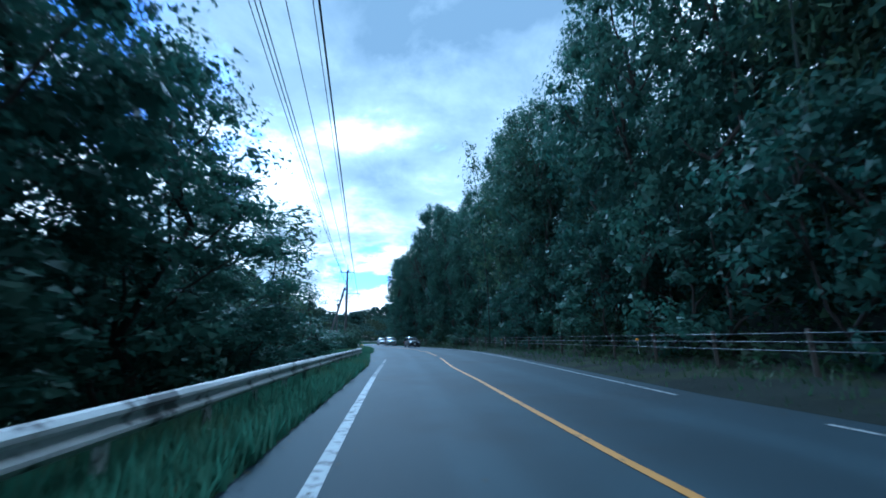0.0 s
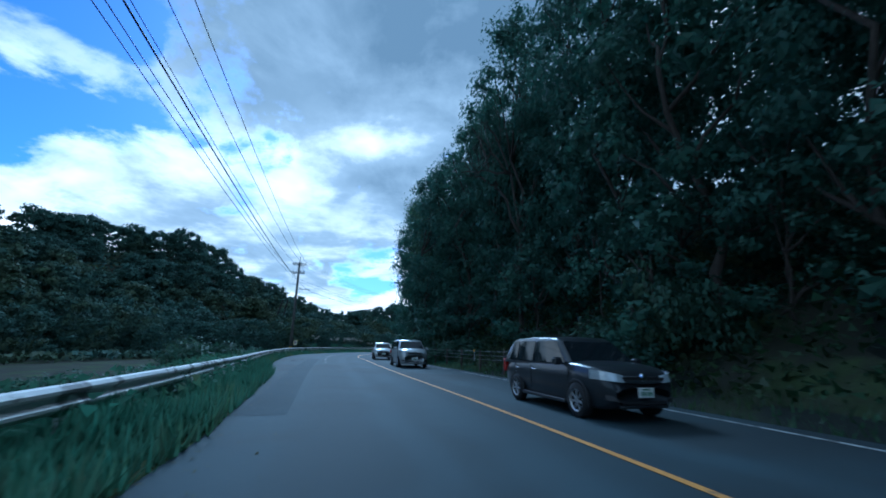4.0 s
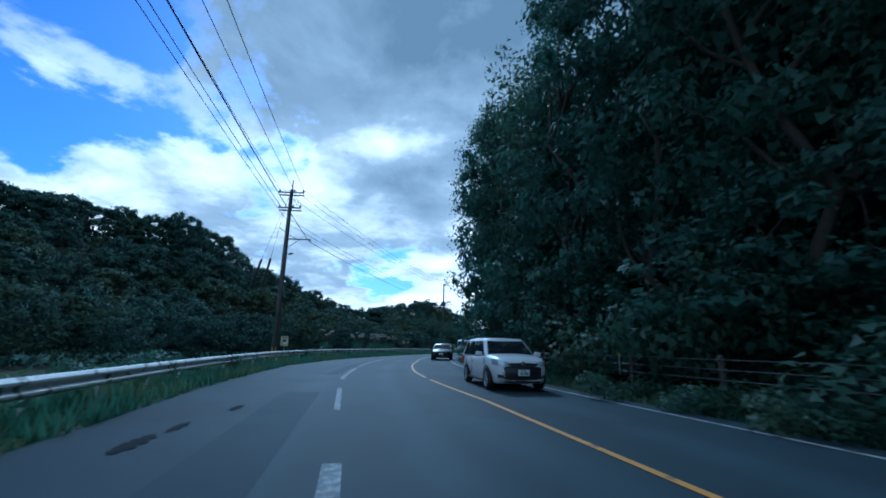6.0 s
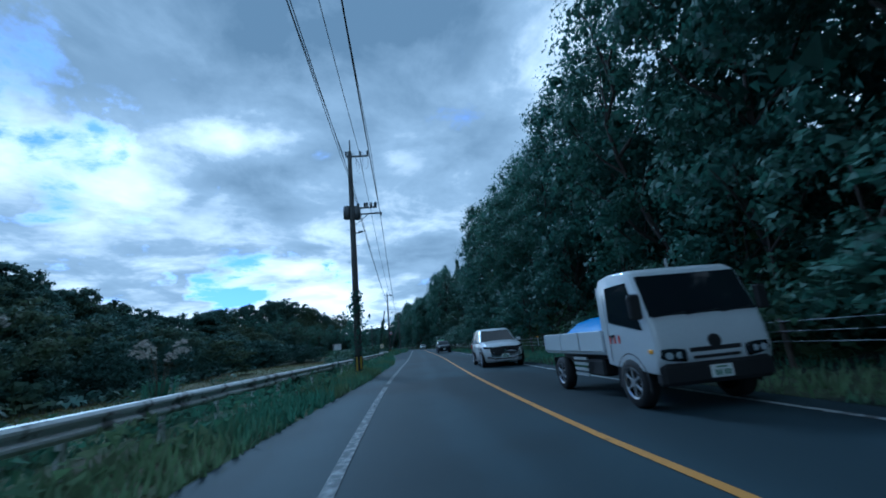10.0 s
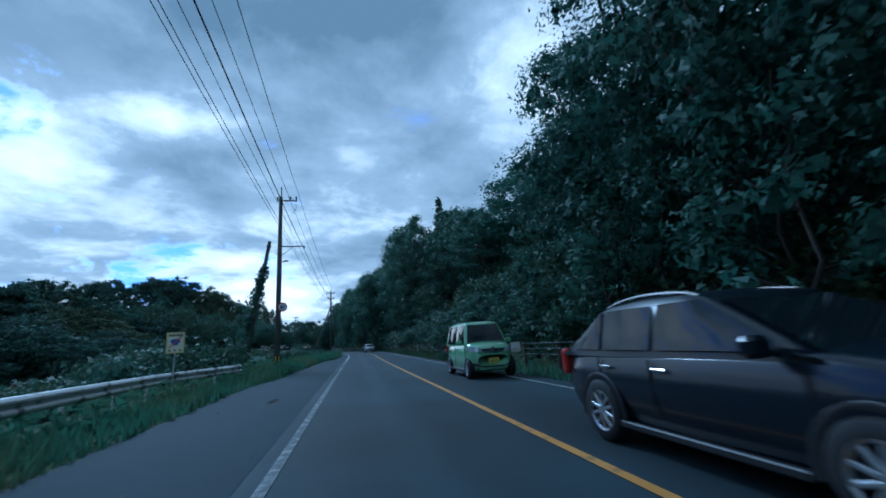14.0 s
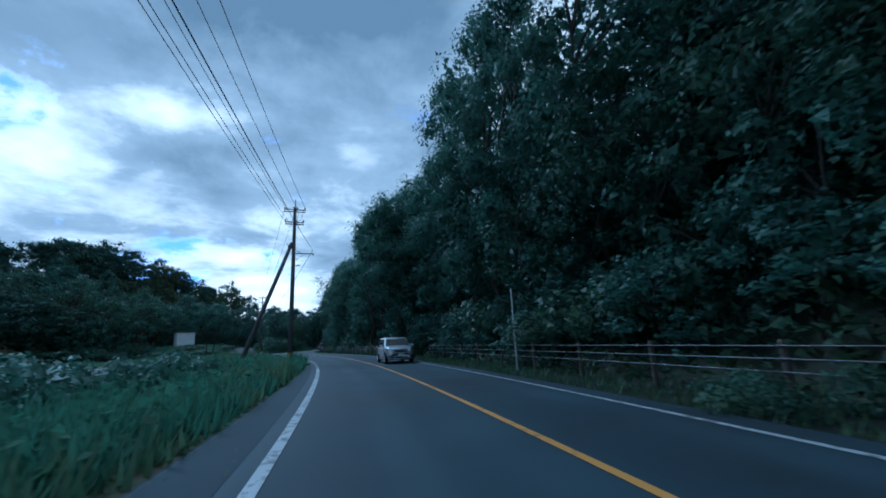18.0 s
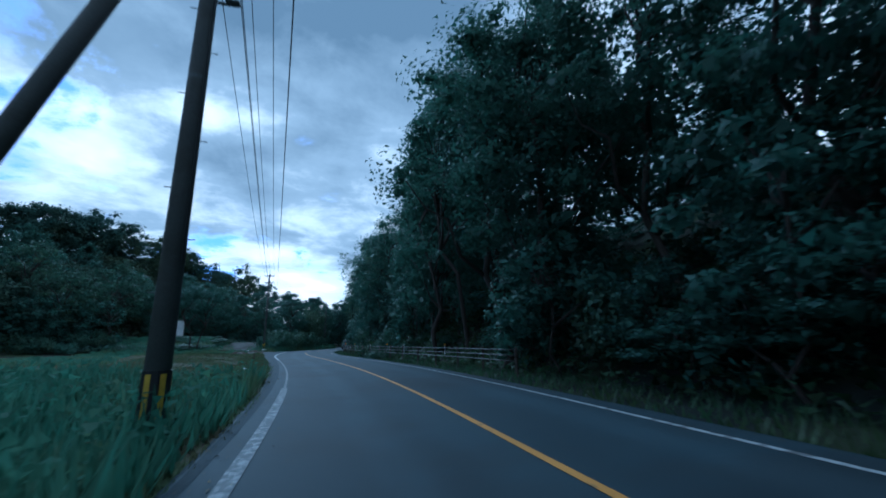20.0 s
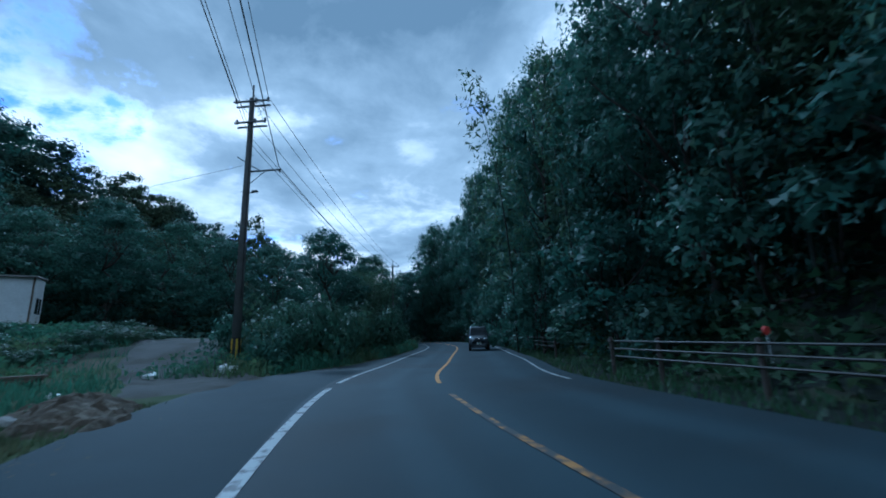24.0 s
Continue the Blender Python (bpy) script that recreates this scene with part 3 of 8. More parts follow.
TOP = table([(-60, 21), (32, 21), (44, 24), (50, 20.5), (62, 21.5), (68, 23), (80, 24.5), (86, 24), (92, 21), (98, 19), (104, 21.5), (110, 24), (116, 20.5), (122, 23), (128, 24),
             (134, 23), (140, 22), (146, 20), (152, 17.5), (158, 18), (164, 16), (170, 18), (176, 20), (182, 18.5), (188, 20.5), (194, 22), (200, 19), (206, 11.5), (212, 12.5),
             (218, 14), (224, 13.5), (230, 15), (236, 17.5), (242, 19.5), (248, 21), (266, 20.5), (272, 17.5), (278, 16), (284, 16.5), (290, 17.5), (302, 18), (308, 17.5), (314, 16),
             (320, 14), (326, 14.5), (332, 16), (344, 18.5), (350, 20), (362, 22), (380, 22), (460, 20)])

# ================= ground =================
RIDGE = [(-131, 32, 34), (-129, 173, 38), (-119, 200, 40), (-107, 220, 43), (-101, 232, 41), (-89, 252, 29), (-79, 268, 24.3), (-63, 298, 18), (-49, 336, 22),
         (-42, 354, 25.5), (-27, 389, 32.5), (-13, 411, 31), (-2, 429, 25), (9, 446, 24), (16, 475, 24)]


def ridge_at(xy):
    """Distance to the crest of the wooded hills across the valley, and the height of the tree tops there."""
    xy = np.asarray(xy, float)
    best, top = np.full(len(xy), 1e9), np.zeros(len(xy))
    r = np.array(RIDGE, float)
    for a, b in zip(r[:-1], r[1:]):
        ab = b[:2] - a[:2]
        u = np.clip(((xy - a[:2]) @ ab) / (ab @ ab), 0, 1)
        dd = np.linalg.norm(xy - (a[:2] + u[:, None] * ab), axis=1)
        hit = dd < best
        best[hit], top[hit] = dd[hit], (a[2] + u * (b[2] - a[2]))[hit]
    return best, top


def smooth01(x):
    x = np.clip(x, 0, 1)
    return x * x * (3 - 2 * x)


def ground_z(s, d, xy):
    s, d = np.asarray(s, float), np.asarray(d, float)
    z = np.full(len(s), -0.05)
    # valley side
    e = -d + LEFT_EDGE(s)
    drop = np.interp(s, [-60, 20, 40, 60, 190, 206, 225, 262, 270], [-1.2, -1.2, -1.8, -2.4, -2.4, -1.6, -0.9, -0.9, 0.0])
    zl = np.interp(e, [0, 2.6], [0, 0.02]) + drop * smooth01((e - 2.6) / 8)
    field = np.interp(s, [262, 270, 318, 326], [0, 1, 1, 0])
    zf = np.interp(e, [0, 0.6, 1.4, 3.2, 5.0, 60], [0, -0.05, -0.22, 0.02, 0.14, 0.1])
    zl = zl * (1 - field) + zf * field
    bank = np.interp(s, [334, 340, 460], [0, 1, 1])
    zl = zl + bank * np.interp(e, [0, 1.0, 6, 30], [0, 0.1, 1.2, 2.0])
    x, y = np.asarray(xy, float).T
    zl = np.maximum(zl, 2.2 * smooth01((y - 329.5) / 16) * smooth01((12.5 - x) / 6.5) - 2.4 * (y < 329.5))
    rd, rt = ridge_at(xy)
    zl = np.maximum(zl, -2.4 + (rt - 6.0) * smooth01(1 - rd / np.interp(y, [200, 262, 330, 350, 400], [62, 42, 42, 52, 62])) ** 1.4)
    # hill side
    f = d - FENCE(s) - 0.5
    k = np.interp(s, [-60, 198, 210, 255, 268, 460], [0.72, 0.72, 1.0, 1.0, 0.62, 0.6])
    steep = np.interp(s, [-60, 125, 140, 165, 190, 202, 262, 270, 308, 322, 336, 460], [20, 20, 16, 17, 20, 13, 13, 20, 18, 14, 18, 18])
    up = np.interp(s, [-60, 52, 76, 130, 165, 205], [0.36, 0.34, 0.18, 0.14, 0.08, 0.0]) * smooth01((d - RIGHT_LINE(s) - 0.7) / 1.6)
    zr = up + np.where(f < 0.8, -0.12, -0.12 + k * np.clip(f - 0.8, 0, steep) + 0.45 * k * np.clip(f - 0.8 - steep, 0, 24))
    zr = np.where(d < RIGHT_LINE(s) + 0.6, -0.05, zr)
    return np.where(d < 0, np.where(e > 0, zl, z), zr)


def build_ground():
    rng = np.random.default_rng(3)
    xs = np.r_[-3000, -1800, -1000, -600, -380, -260, np.arange(-190, 171, 3.0), 240, 380, 700, 1300, 3000]
    ys = np.r_[-3000, -1500, -700, -350, -180, np.arange(-90, 521, 3.0), 620, 800, 1200, 1900, 3000]
    gx, gy = np.meshgrid(xs, ys, indexing="ij")
    xy = np.stack([gx.ravel(), gy.ravel()], 1)
    s, d = road_sd(xy)
    z = ground_z(s, d, xy) + rng.normal(0, 0.06, len(s)) * (np.abs(d) > 12)
    near = (d > LEFT_EDGE(s) - 9) & (d < FENCE(s) + 3)
    z = np.where(near, z - 0.35, z)
    far = (np.abs(d) > 160)
    z = np.where(far & (d > 0), 20, z)
    nx, ny = len(xs), len(ys)
    F = [(i * ny + j, (i + 1) * ny + j, (i + 1) * ny + j + 1, i * ny + j + 1) for i in range(nx - 1) for j in range(ny - 1)]
    ob = new("ground", mesh("ground", np.c_[xy, z], F, "soil", True))
    tagged(ob, "dark soil and leaf litter of the valley and hillsides", "ground", kind="structure")


def strip(name, s0, s1, step, offs, mat, zadd=0.0, zfun=None, base=None):
    """A strip along the road; offs: functions or numbers giving d for each line across."""
    ss = np.arange(s0, s1 + 1e-6, step)
    rows = [np.broadcast_to(o(ss) if callable(o) else o, ss.shape) for o in offs]
    V = []
    for r in rows:
        xy = at_road(ss, r)
        z = zfun(ss, r, xy) if zfun else np.zeros(len(ss))
        V.append(np.c_[xy, z + zadd])
    n = len(ss)
    V = np.concatenate(V)
    F = [(k * n + i, (k + 1) * n + i, (k + 1) * n + i + 1, k * n + i + 1) for k in range(len(rows) - 1) for i in range(n - 1)]
    return mesh(name, V, F, mat, True)


def build_road():
    re = lambda s: RIGHT_LINE(s) + 0.55
    le = LEFT_EDGE
    lanes = [le, lambda s: le(s) * 0.5 - 1.6, -2.6, -1.0, 0.6, 2.0, re]
    me = strip("road", -60, 398, 1.0, lanes, "asphalt")
    ss = np.arange(-60, 398 + 1e-6, 1.0)
    across = np.concatenate([np.broadcast_to(o(ss) if callable(o) else o, ss.shape) for o in lanes])
    me.attributes.new("across", "FLOAT", "POINT").data.foreach_set("value", across.astype(np.float32))
    ob = new("road", me)
    tagged(ob, "weathered grey asphalt of a two-lane country road", "road", kind="structure")
    # the road's edge has thickness
    for nm, fn, sg in (("road_edge_left", le, -1), ("road_edge_right", re, 1)):
        me = strip(nm, -60, 398, 1.0, [fn, lambda s, fn=fn, sg=sg: fn(s) + sg * 0.04, lambda s, fn=fn, sg=sg: fn(s) + sg * 0.05] if sg > 0 else
                   [lambda s, fn=fn: fn(s) - 0.05, lambda s, fn=fn: fn(s) - 0.04, fn], "asphalt_new", zfun=lambda s, d, xy, fn=fn: -0.10 * (np.abs(d - fn(s)) > 0.045))
        tagged(new(nm, me), "crumbling edge of the asphalt", "road edge", kind="structure")
    # darker repair strips and the paved bays beside the lane
    me = strip("shoulder", 176, 336, 1.0, [lambda s: le(s) + 0.03, lambda s: le(s) * 0.55 - 1.5, -3.27], "asphalt_new", 0.004)
    tagged(new("shoulder", me), "darker asphalt shoulder outside the edge line", "road shoulder", kind="structure")
    for s0, s1, d0, d1 in ((62, 92, -4.2, -3.3), (98, 128, -3.9, -3.35)):
        me = strip("repair_strip", s0, s1, 1.0, [lambda s, a=d0: a + 0.05 * np.sin(s * 0.31), lambda s, a=d1: a + 0.04 * np.sin(s * 0.23 + 1)], "asphalt_mend", 0.004)
        tagged(new("repair_strip", me), "darker strip of newer asphalt on the road", "road patch", kind="structure")


def build_lines():
    def line(nm, s0, s1, dfn, w, mat, lab):
        me = strip(nm, s0, s1, 1.0, [lambda s: dfn(s) - w / 2, lambda s: dfn(s) + w / 2], mat, 0.008)
        tagged(new(nm, me), lab, "road marking", kind="structure")
    left = lambda s: np.interp(s, [-60, 14, 20, 60, 85, 91, 97, 105, 122, 140, 268, 285, 305, 318, 326, 334, 346, 460],
                               [-3.1, -3.05, -3.0, -2.7, -2.62, -2.8, -3.08, -3.12, -3.2, -3.05, -2.95, -2.95, -3.15, -3.30, -3.15, -2.95, -2.95, -2.95])
    zero = table([(-60, -0.1), (4, -0.1), (12, 0.1), (18, 0.12), (22, 0.3), (27, 0.55), (34, 0.65), (40, 0.85), (52, 0.9), (72, 0.66), (90, 0.55), (97, 0.04), (101, -0.13), (107, -0.11), (113, 0.03),
                  (118, -0.12), (124, -0.25), (131, -0.04), (137, -0.12), (149, 0.0), (160, 0.08), (190, 0.03), (215, -0.05), (231, 0.04), (240, 0.15), (269, 0.1),
                  (285, 0.24), (300, 0.2), (311, 0.0), (316, -0.05), (326, -0.28), (334, -0.26), (346, -0.2), (460, 0)])
    for a, b in ((-60, 27), (30, 96), (97, 320), (320, 329), (331, 396)):
        line("centre_line", a, b, zero, 0.115, "yellow_worn" if a == 320 else "yellow_line", "worn yellow centre line painted on the asphalt")
    for a, b, w, mt in ((-60, 14, 0.16, "white_line"), (14, 21, 0.16, "worn_line"), (22, 26, 0.13, "worn_line"), (84.4, 86.2, 0.2, "worn_line"), (89, 93, 0.12, "worn_line"),
                        (96, 103.5, 0.15, "worn_line"), (104.5, 118, 0.14, "worn_line"), (119, 128, 0.15, "worn_line"), (129, 131, 0.15, "worn_line"),
                        (132, 146, 0.15, "worn_line"), (147, 176, 0.15, "worn_line"), (177, 206, 0.12, "worn_line"), (207, 212, 0.15, "worn_line"),
                        (214, 224, 0.18, "worn_line"), (224, 262, 0.15, "white_line"), (262, 278, 0.17, "worn_line"), (278, 300, 0.07, "worn_line"),
                        (300, 331, 0.15, "white_line"), (332, 396, 0.14, "white_line")):
        line("left_edge_line", a, b, left, w, mt, "worn white edge line painted on the asphalt")
    for a, b in ((-60, 5.6), (8, 75), (77, 150), (152, 188), (190, 306), (309, 311), (314, 318), (330.5, 396)):
        line("right_edge_line", a, b, RIGHT_LINE, 0.105, "white_line", "white edge line along the hill side of the road")


def build_verges():
    gz = lambda s, d, xy: ground_z(s, d, xy)
    offs = [lambda s, o=o: LEFT_EDGE(s) - o for o in (13.0, 11.0, 8.0, 6.0, 4.5, 3.4, 2.6, 1.8, 1.2, 0.6, 0.03)]
    ob = new("verge_left", strip("verge_left", -60, 398, 1.5, offs, "verge", -0.012, gz))
    tagged(ob, "weedy earth verge along the valley side of the road", "verge", kind="structure")
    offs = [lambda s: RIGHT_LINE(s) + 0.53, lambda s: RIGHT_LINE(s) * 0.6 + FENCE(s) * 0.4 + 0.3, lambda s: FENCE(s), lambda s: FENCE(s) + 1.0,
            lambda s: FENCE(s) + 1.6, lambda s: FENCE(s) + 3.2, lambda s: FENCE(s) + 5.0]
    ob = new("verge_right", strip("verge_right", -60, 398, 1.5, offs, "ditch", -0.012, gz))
    tagged(ob, "earth verge and ditch at the foot of the hill, coloured darker than the valley verge", "verge", kind="structure")
    offs = [lambda s, o=o: LEFT_EDGE(s) - o for o in (46.0, 36.0, 28.0, 20.0, 14.0, 11.0)]
    offs.append(lambda s: LEFT_EDGE(s) - 8.6 - 1.1 * np.sin(s * 0.31) - 0.5 * np.sin(s * 0.83 + 1))
    ob = new("field", strip("field", 264, 330, 1.0, offs, "field", 0.004, gz))
    tagged(ob, "mown yellowing field beside the road", "field", kind="structure")
    offs = [lambda s, o=o: -o + 0 * s for o in (40.0, 34.0, 28.0, 22.0, 17.0)]
    ob = new("field_low", strip("field_low", 150, 262, 3.0, offs, "field", 0.09, gz))
    tagged(ob, "low yellow-green paddy field in the valley", "field", kind="structure")


build_ground()
build_road()
build_lines()
build_verges()


def drape(s, d):
    xy = at_road(np.atleast_1d(s), np.atleast_1d(d))
    return float(ground_z(np.atleast_1d(s), np.atleast_1d(d), xy)[0])


# ================= guardrail and cable fence =================
def build_guardrail(s0, s1, lab):
    root = empty("guardrail", P3(s0, float(RAIL(s0))))
    tagged(root, lab, "guardrail", kind="")
    prof = [(0.00, 0.68), (0.035, 0.665), (0.075, 0.62), (0.075, 0.585), (0.012, 0.545), (0.012, 0.495), (0.075, 0.455), (0.075, 0.42), (0.035, 0.375), (0.0, 0.36)]
    step, o = 4.0, root.location
    s = s0
    while s < s1 - 0.5:
        e = min(s + step, s1)
        ss = np.linspace(s, e + 0.12, 5)
        V = []
        for a in ss:
            d = float(RAIL(a))
            z0 = 0.012 if a > e else 0.0
            zr = float(RAIL_Z(a))
            for y, z in prof:
                V.append(P3(a, d + y + z0, z + zr) - o)
            for y, z in reversed(prof):
                V.append(P3(a, d + y + z0 - 0.006, z + zr) - o)
        n = 2 * len(prof)
        F = [(k * n + i, k * n + (i + 1) % n, (k + 1) * n + (i + 1) % n, (k + 1) * n + i) for k in range(4) for i in range(n)]
        F += [tuple(range(n - 1, -1, -1)), tuple(range(4 * n, 5 * n))]
        bm = part("beam", mesh("beam", V, F, "rail_white"), root)
        for a in (s + 0.05, (s + e) / 2):
            p = P3(a, float(RAIL(a)) - 0.085) - o
            z = drape(a, float(RAIL(a)))
            part("post", mesh("post", *tube([(p.x, p.y, z - 0.3), (p.x, p.y, 0.60 + float(RAIL_Z(a))), (p.x, p.y, 0.66 + float(RAIL_Z(a)))], [0.057, 0.057, 0.045], 8), "rail_white"), root)
        s += step
    for a, sg in ((s0, -1), (s1, 1)):
        d = float(RAIL(a))
        V, F = [], []
        for k in range(7):
            th = math.pi * k / 6
            q = P3(a + sg * 0.16 * math.sin(th), d - 0.12 + 0.16 * math.cos(th)) - o
            V += [(q.x, q.y, 0.34 + float(RAIL_Z(a))), (q.x, q.y, 0.70 + float(RAIL_Z(a)))]
        F = [(2 * k, 2 * k + 2, 2 * k + 3, 2 * k + 1) for k in range(6)]
        part("end_cap", mesh("end_cap", V, F, "rail_white", True), root)


FENCE_Z = table([(-60, 0.36), (52, 0.34), (76, 0.18), (130, 0.14), (165, 0.08), (205, 0.0), (460, 0.0)])


def build_fence(s0, s1, pipe):
    root = empty("cable_fence", P3(s0, float(FENCE(s0))))
    tagged(root, "low roadside fence of brown posts and three " + ("dull pipes" if pipe else "steel cables"), "roadside fence")
    o = root.location
    r = 0.024 if pipe else 0.011
    for z in (0.86, 0.65, 0.44):
        ss = np.arange(s0, s1 + 0.01, 1.5)
        pts = [P3(a, float(FENCE(a)) - 0.07, z + float(FENCE_Z(a))) - o for a in ss]
        part("rail" if pipe else "cable", mesh("cable", *tube(pts, r, 6), "pipe" if pipe else "cable", True), root)
    n = max(2, round((s1 - s0) / 3.0) + 1)
    for a in np.linspace(s0, s1, n):
        p = P3(a, float(FENCE(a))) - o
        q = float(FENCE_Z(a))
        V, F = joined(tube([(p.x, p.y, -0.35), (p.x, p.y, 0.92 + q), (p.x, p.y, 0.96 + q)], [0.06, 0.06, 0.045], 8),
                      box(p.x, p.y, 0.65 + q, 0.15, 0.15, 0.05, 0.01), box(p.x, p.y, 0.86 + q, 0.15, 0.15, 0.05, 0.01))
        part("post", mesh("post", V, F, "fence_post"), root)


build_guardrail(-30, 27.5, "weathered white steel guardrail with grass at its foot")
build_guardrail(56, 203.5, "long weathered white guardrail along the valley side")
for a, b, pp in ((-36, 53, False), (67, 146.5, False), (153.5, 201.5, False), (207, 267, False), (279.5, 332.5, True), (341, 390, True)):
    build_fence(a, b, pp)


# ================= vegetation =================
def leaf_quads(c, size, rng, up=0.5, aspect=0.55, out=None, jit=0.55):
    """Loose diamond leaves round the centres c; with out, three-cornered leaves that face out of their clump."""
    n = len(c)
    nrm = rng.normal(size=(n, 3)) * (1 if out is None else jit) + np.array([0, 0, up])
    if out is not None:
        nrm = nrm + out
    nrm /= np.linalg.norm(nrm, axis=1)[:, None]
    u = np.cross(nrm, rng.normal(size=(n, 3)))
    u /= np.linalg.norm(u, axis=1)[:, None] + 1e-9
    w = np.cross(nrm, u)
    a = (size * 0.5)[:, None]
    b = a * aspect
    bend = nrm * a * 0.25
    if out is not None:
        return np.stack([c + u * a * 1.15, c - u * a * 0.75 + w * b * 1.3, c - u * a * 0.75 - w * b * 1.3], 1)
    return np.stack([c + u * a - bend, c + w * b, c - u * a - bend, c - w * b], 1)


def limb(p0, p1, r0, r1, rng, n=5, wob=0.12):
    p0, p1 = np.array(p0, float), np.array(p1, float)
    L = np.linalg.norm(p1 - p0)
    pts = [p0 + (p1 - p0) * k / n + (rng.normal(0, wob * L / n, 3) if 0 < k < n else 0) for k in range(n + 1)]
    return pts, list(np.linspace(r0, r1, n + 1))


def broadleaf(seed, H, R, low, clumps, leaves, size, mat, lab, sides=7, jit=0.4, name="tree", limbs=9):
    rng = np.random.default_rng(seed)
    root = empty(name)
    tagged(root, lab, "tree")
    pts, rr = limb((0, 0, -1.2), (rng.normal(0, 0.5), rng.normal(0, 0.5), H * 0.86), 0.012 * H, 0.03, rng, 8, 0.25)
    woods = [tube(pts, rr, sides)]
    cents, rad = [], []
    for k in range(clumps):
        f = low + (1 - low) * rng.random() ** 0.85
        prof = math.sin(math.pi * min(1, 0.12 + 0.86 * (f - low) / (1 - low))) ** 0.55
        th, rho = rng.uniform(0, 2 * math.pi), R * prof * rng.uniform(0.55, 1.1)
        cents.append((math.cos(th) * rho, math.sin(th) * rho, f * H + rng.normal(0, 0.3)))
        rad.append(R * rng.uniform(0.22, 0.42))
    for k in range(0, clumps, max(1, clumps // limbs)):
        c = cents[k]
        i = min(len(pts) - 2, max(2, int(len(pts) * c[2] / H * 0.75)))
        lp, lr = limb(pts[i], (c[0], c[1], c[2]), 0.02 * R + 0.03, 0.015, rng, 4)
        woods.append(tube(lp, lr, min(5, sides)))
    part("trunk", mesh("trunk", *joined(*woods), "bark", True), root)
    C = np.repeat(np.array(cents), leaves, 0)
    rr_ = np.repeat(np.array(rad), leaves)
    dirs = rng.normal(size=(len(C), 3))
    dirs /= np.linalg.norm(dirs, axis=1)[:, None]
    dirs[:, 2] = dirs[:, 2] * 0.75
    inner = rng.random(len(C)) < 0.16          # broad inner sprays close the clump, small leaves make its surface
    pos = C + dirs * (rr_ * np.where(inner, 0.55 * rng.random(len(C)), 0.55 + 0.5 * rng.random(len(C)) ** 0.8))[:, None]
    sz = size * np.where(inner, 1.7, rng.uniform(0.5, 1.1, len(C)))
    whole = unit_rows(pos - np.array([0, 0, H * (low + 0.45 * (1 - low))]))
    soft = unit_rows(dirs * 0.8 + whole * 0.35 + np.array([0, 0, 0.15]) + rng.normal(0, 0.2, pos.shape))
    part("crown", quads_mesh("crown", leaf_quads(pos, sz, rng, 0.35, 0.62, dirs, jit), mat, soft), root)
    return root


def conifer(seed, H, R, layers, size, lab):
    rng = np.random.default_rng(seed)
    root = empty("conifer")
    tagged(root, lab, "tree")
    part("trunk", mesh("trunk", *tube([(0, 0, -1), (0.05, 0, H * 0.5), (0, 0.05, H)], [0.28, 0.17, 0.02], 8), "bark", True), root)
    pos, up = [], []
    for k in range(layers):
        f = (k + rng.random()) / layers
        z = H * (0.08 + 0.92 * f)
        r = R * (1 - f) ** 0.75 + 0.12
        nb = max(4, int(15 * (1 - f) + 5))
        for b in range(nb):
            th = 2 * math.pi * (b + rng.random()) / nb
            L = r * rng.uniform(0.7, 1.1)
            for q in np.linspace(0.3, 1, max(4, int(L * 5))):
                pos.append((math.cos(th) * L * q, math.sin(th) * L * q, z - 0.28 * L * q + rng.normal(0, 0.12)))
    pos = np.array(pos)
    pos = np.concatenate([pos, pos + rng.normal(0, 0.16, pos.shape)])
    away = np.c_[pos[:, :2] / (np.linalg.norm(pos[:, :2], axis=1)[:, None] + 0.1), 0 * pos[:, 2]]
    soft = unit_rows(away + np.array([0, 0, 0.45]) + rng.normal(0, 0.25, pos.shape))
    part("crown", quads_mesh("crown", leaf_quads(pos, size * rng.uniform(0.7, 1.3, len(pos)), rng, 0.6, 0.42, away), "leaf_conifer", soft), root)
    return root


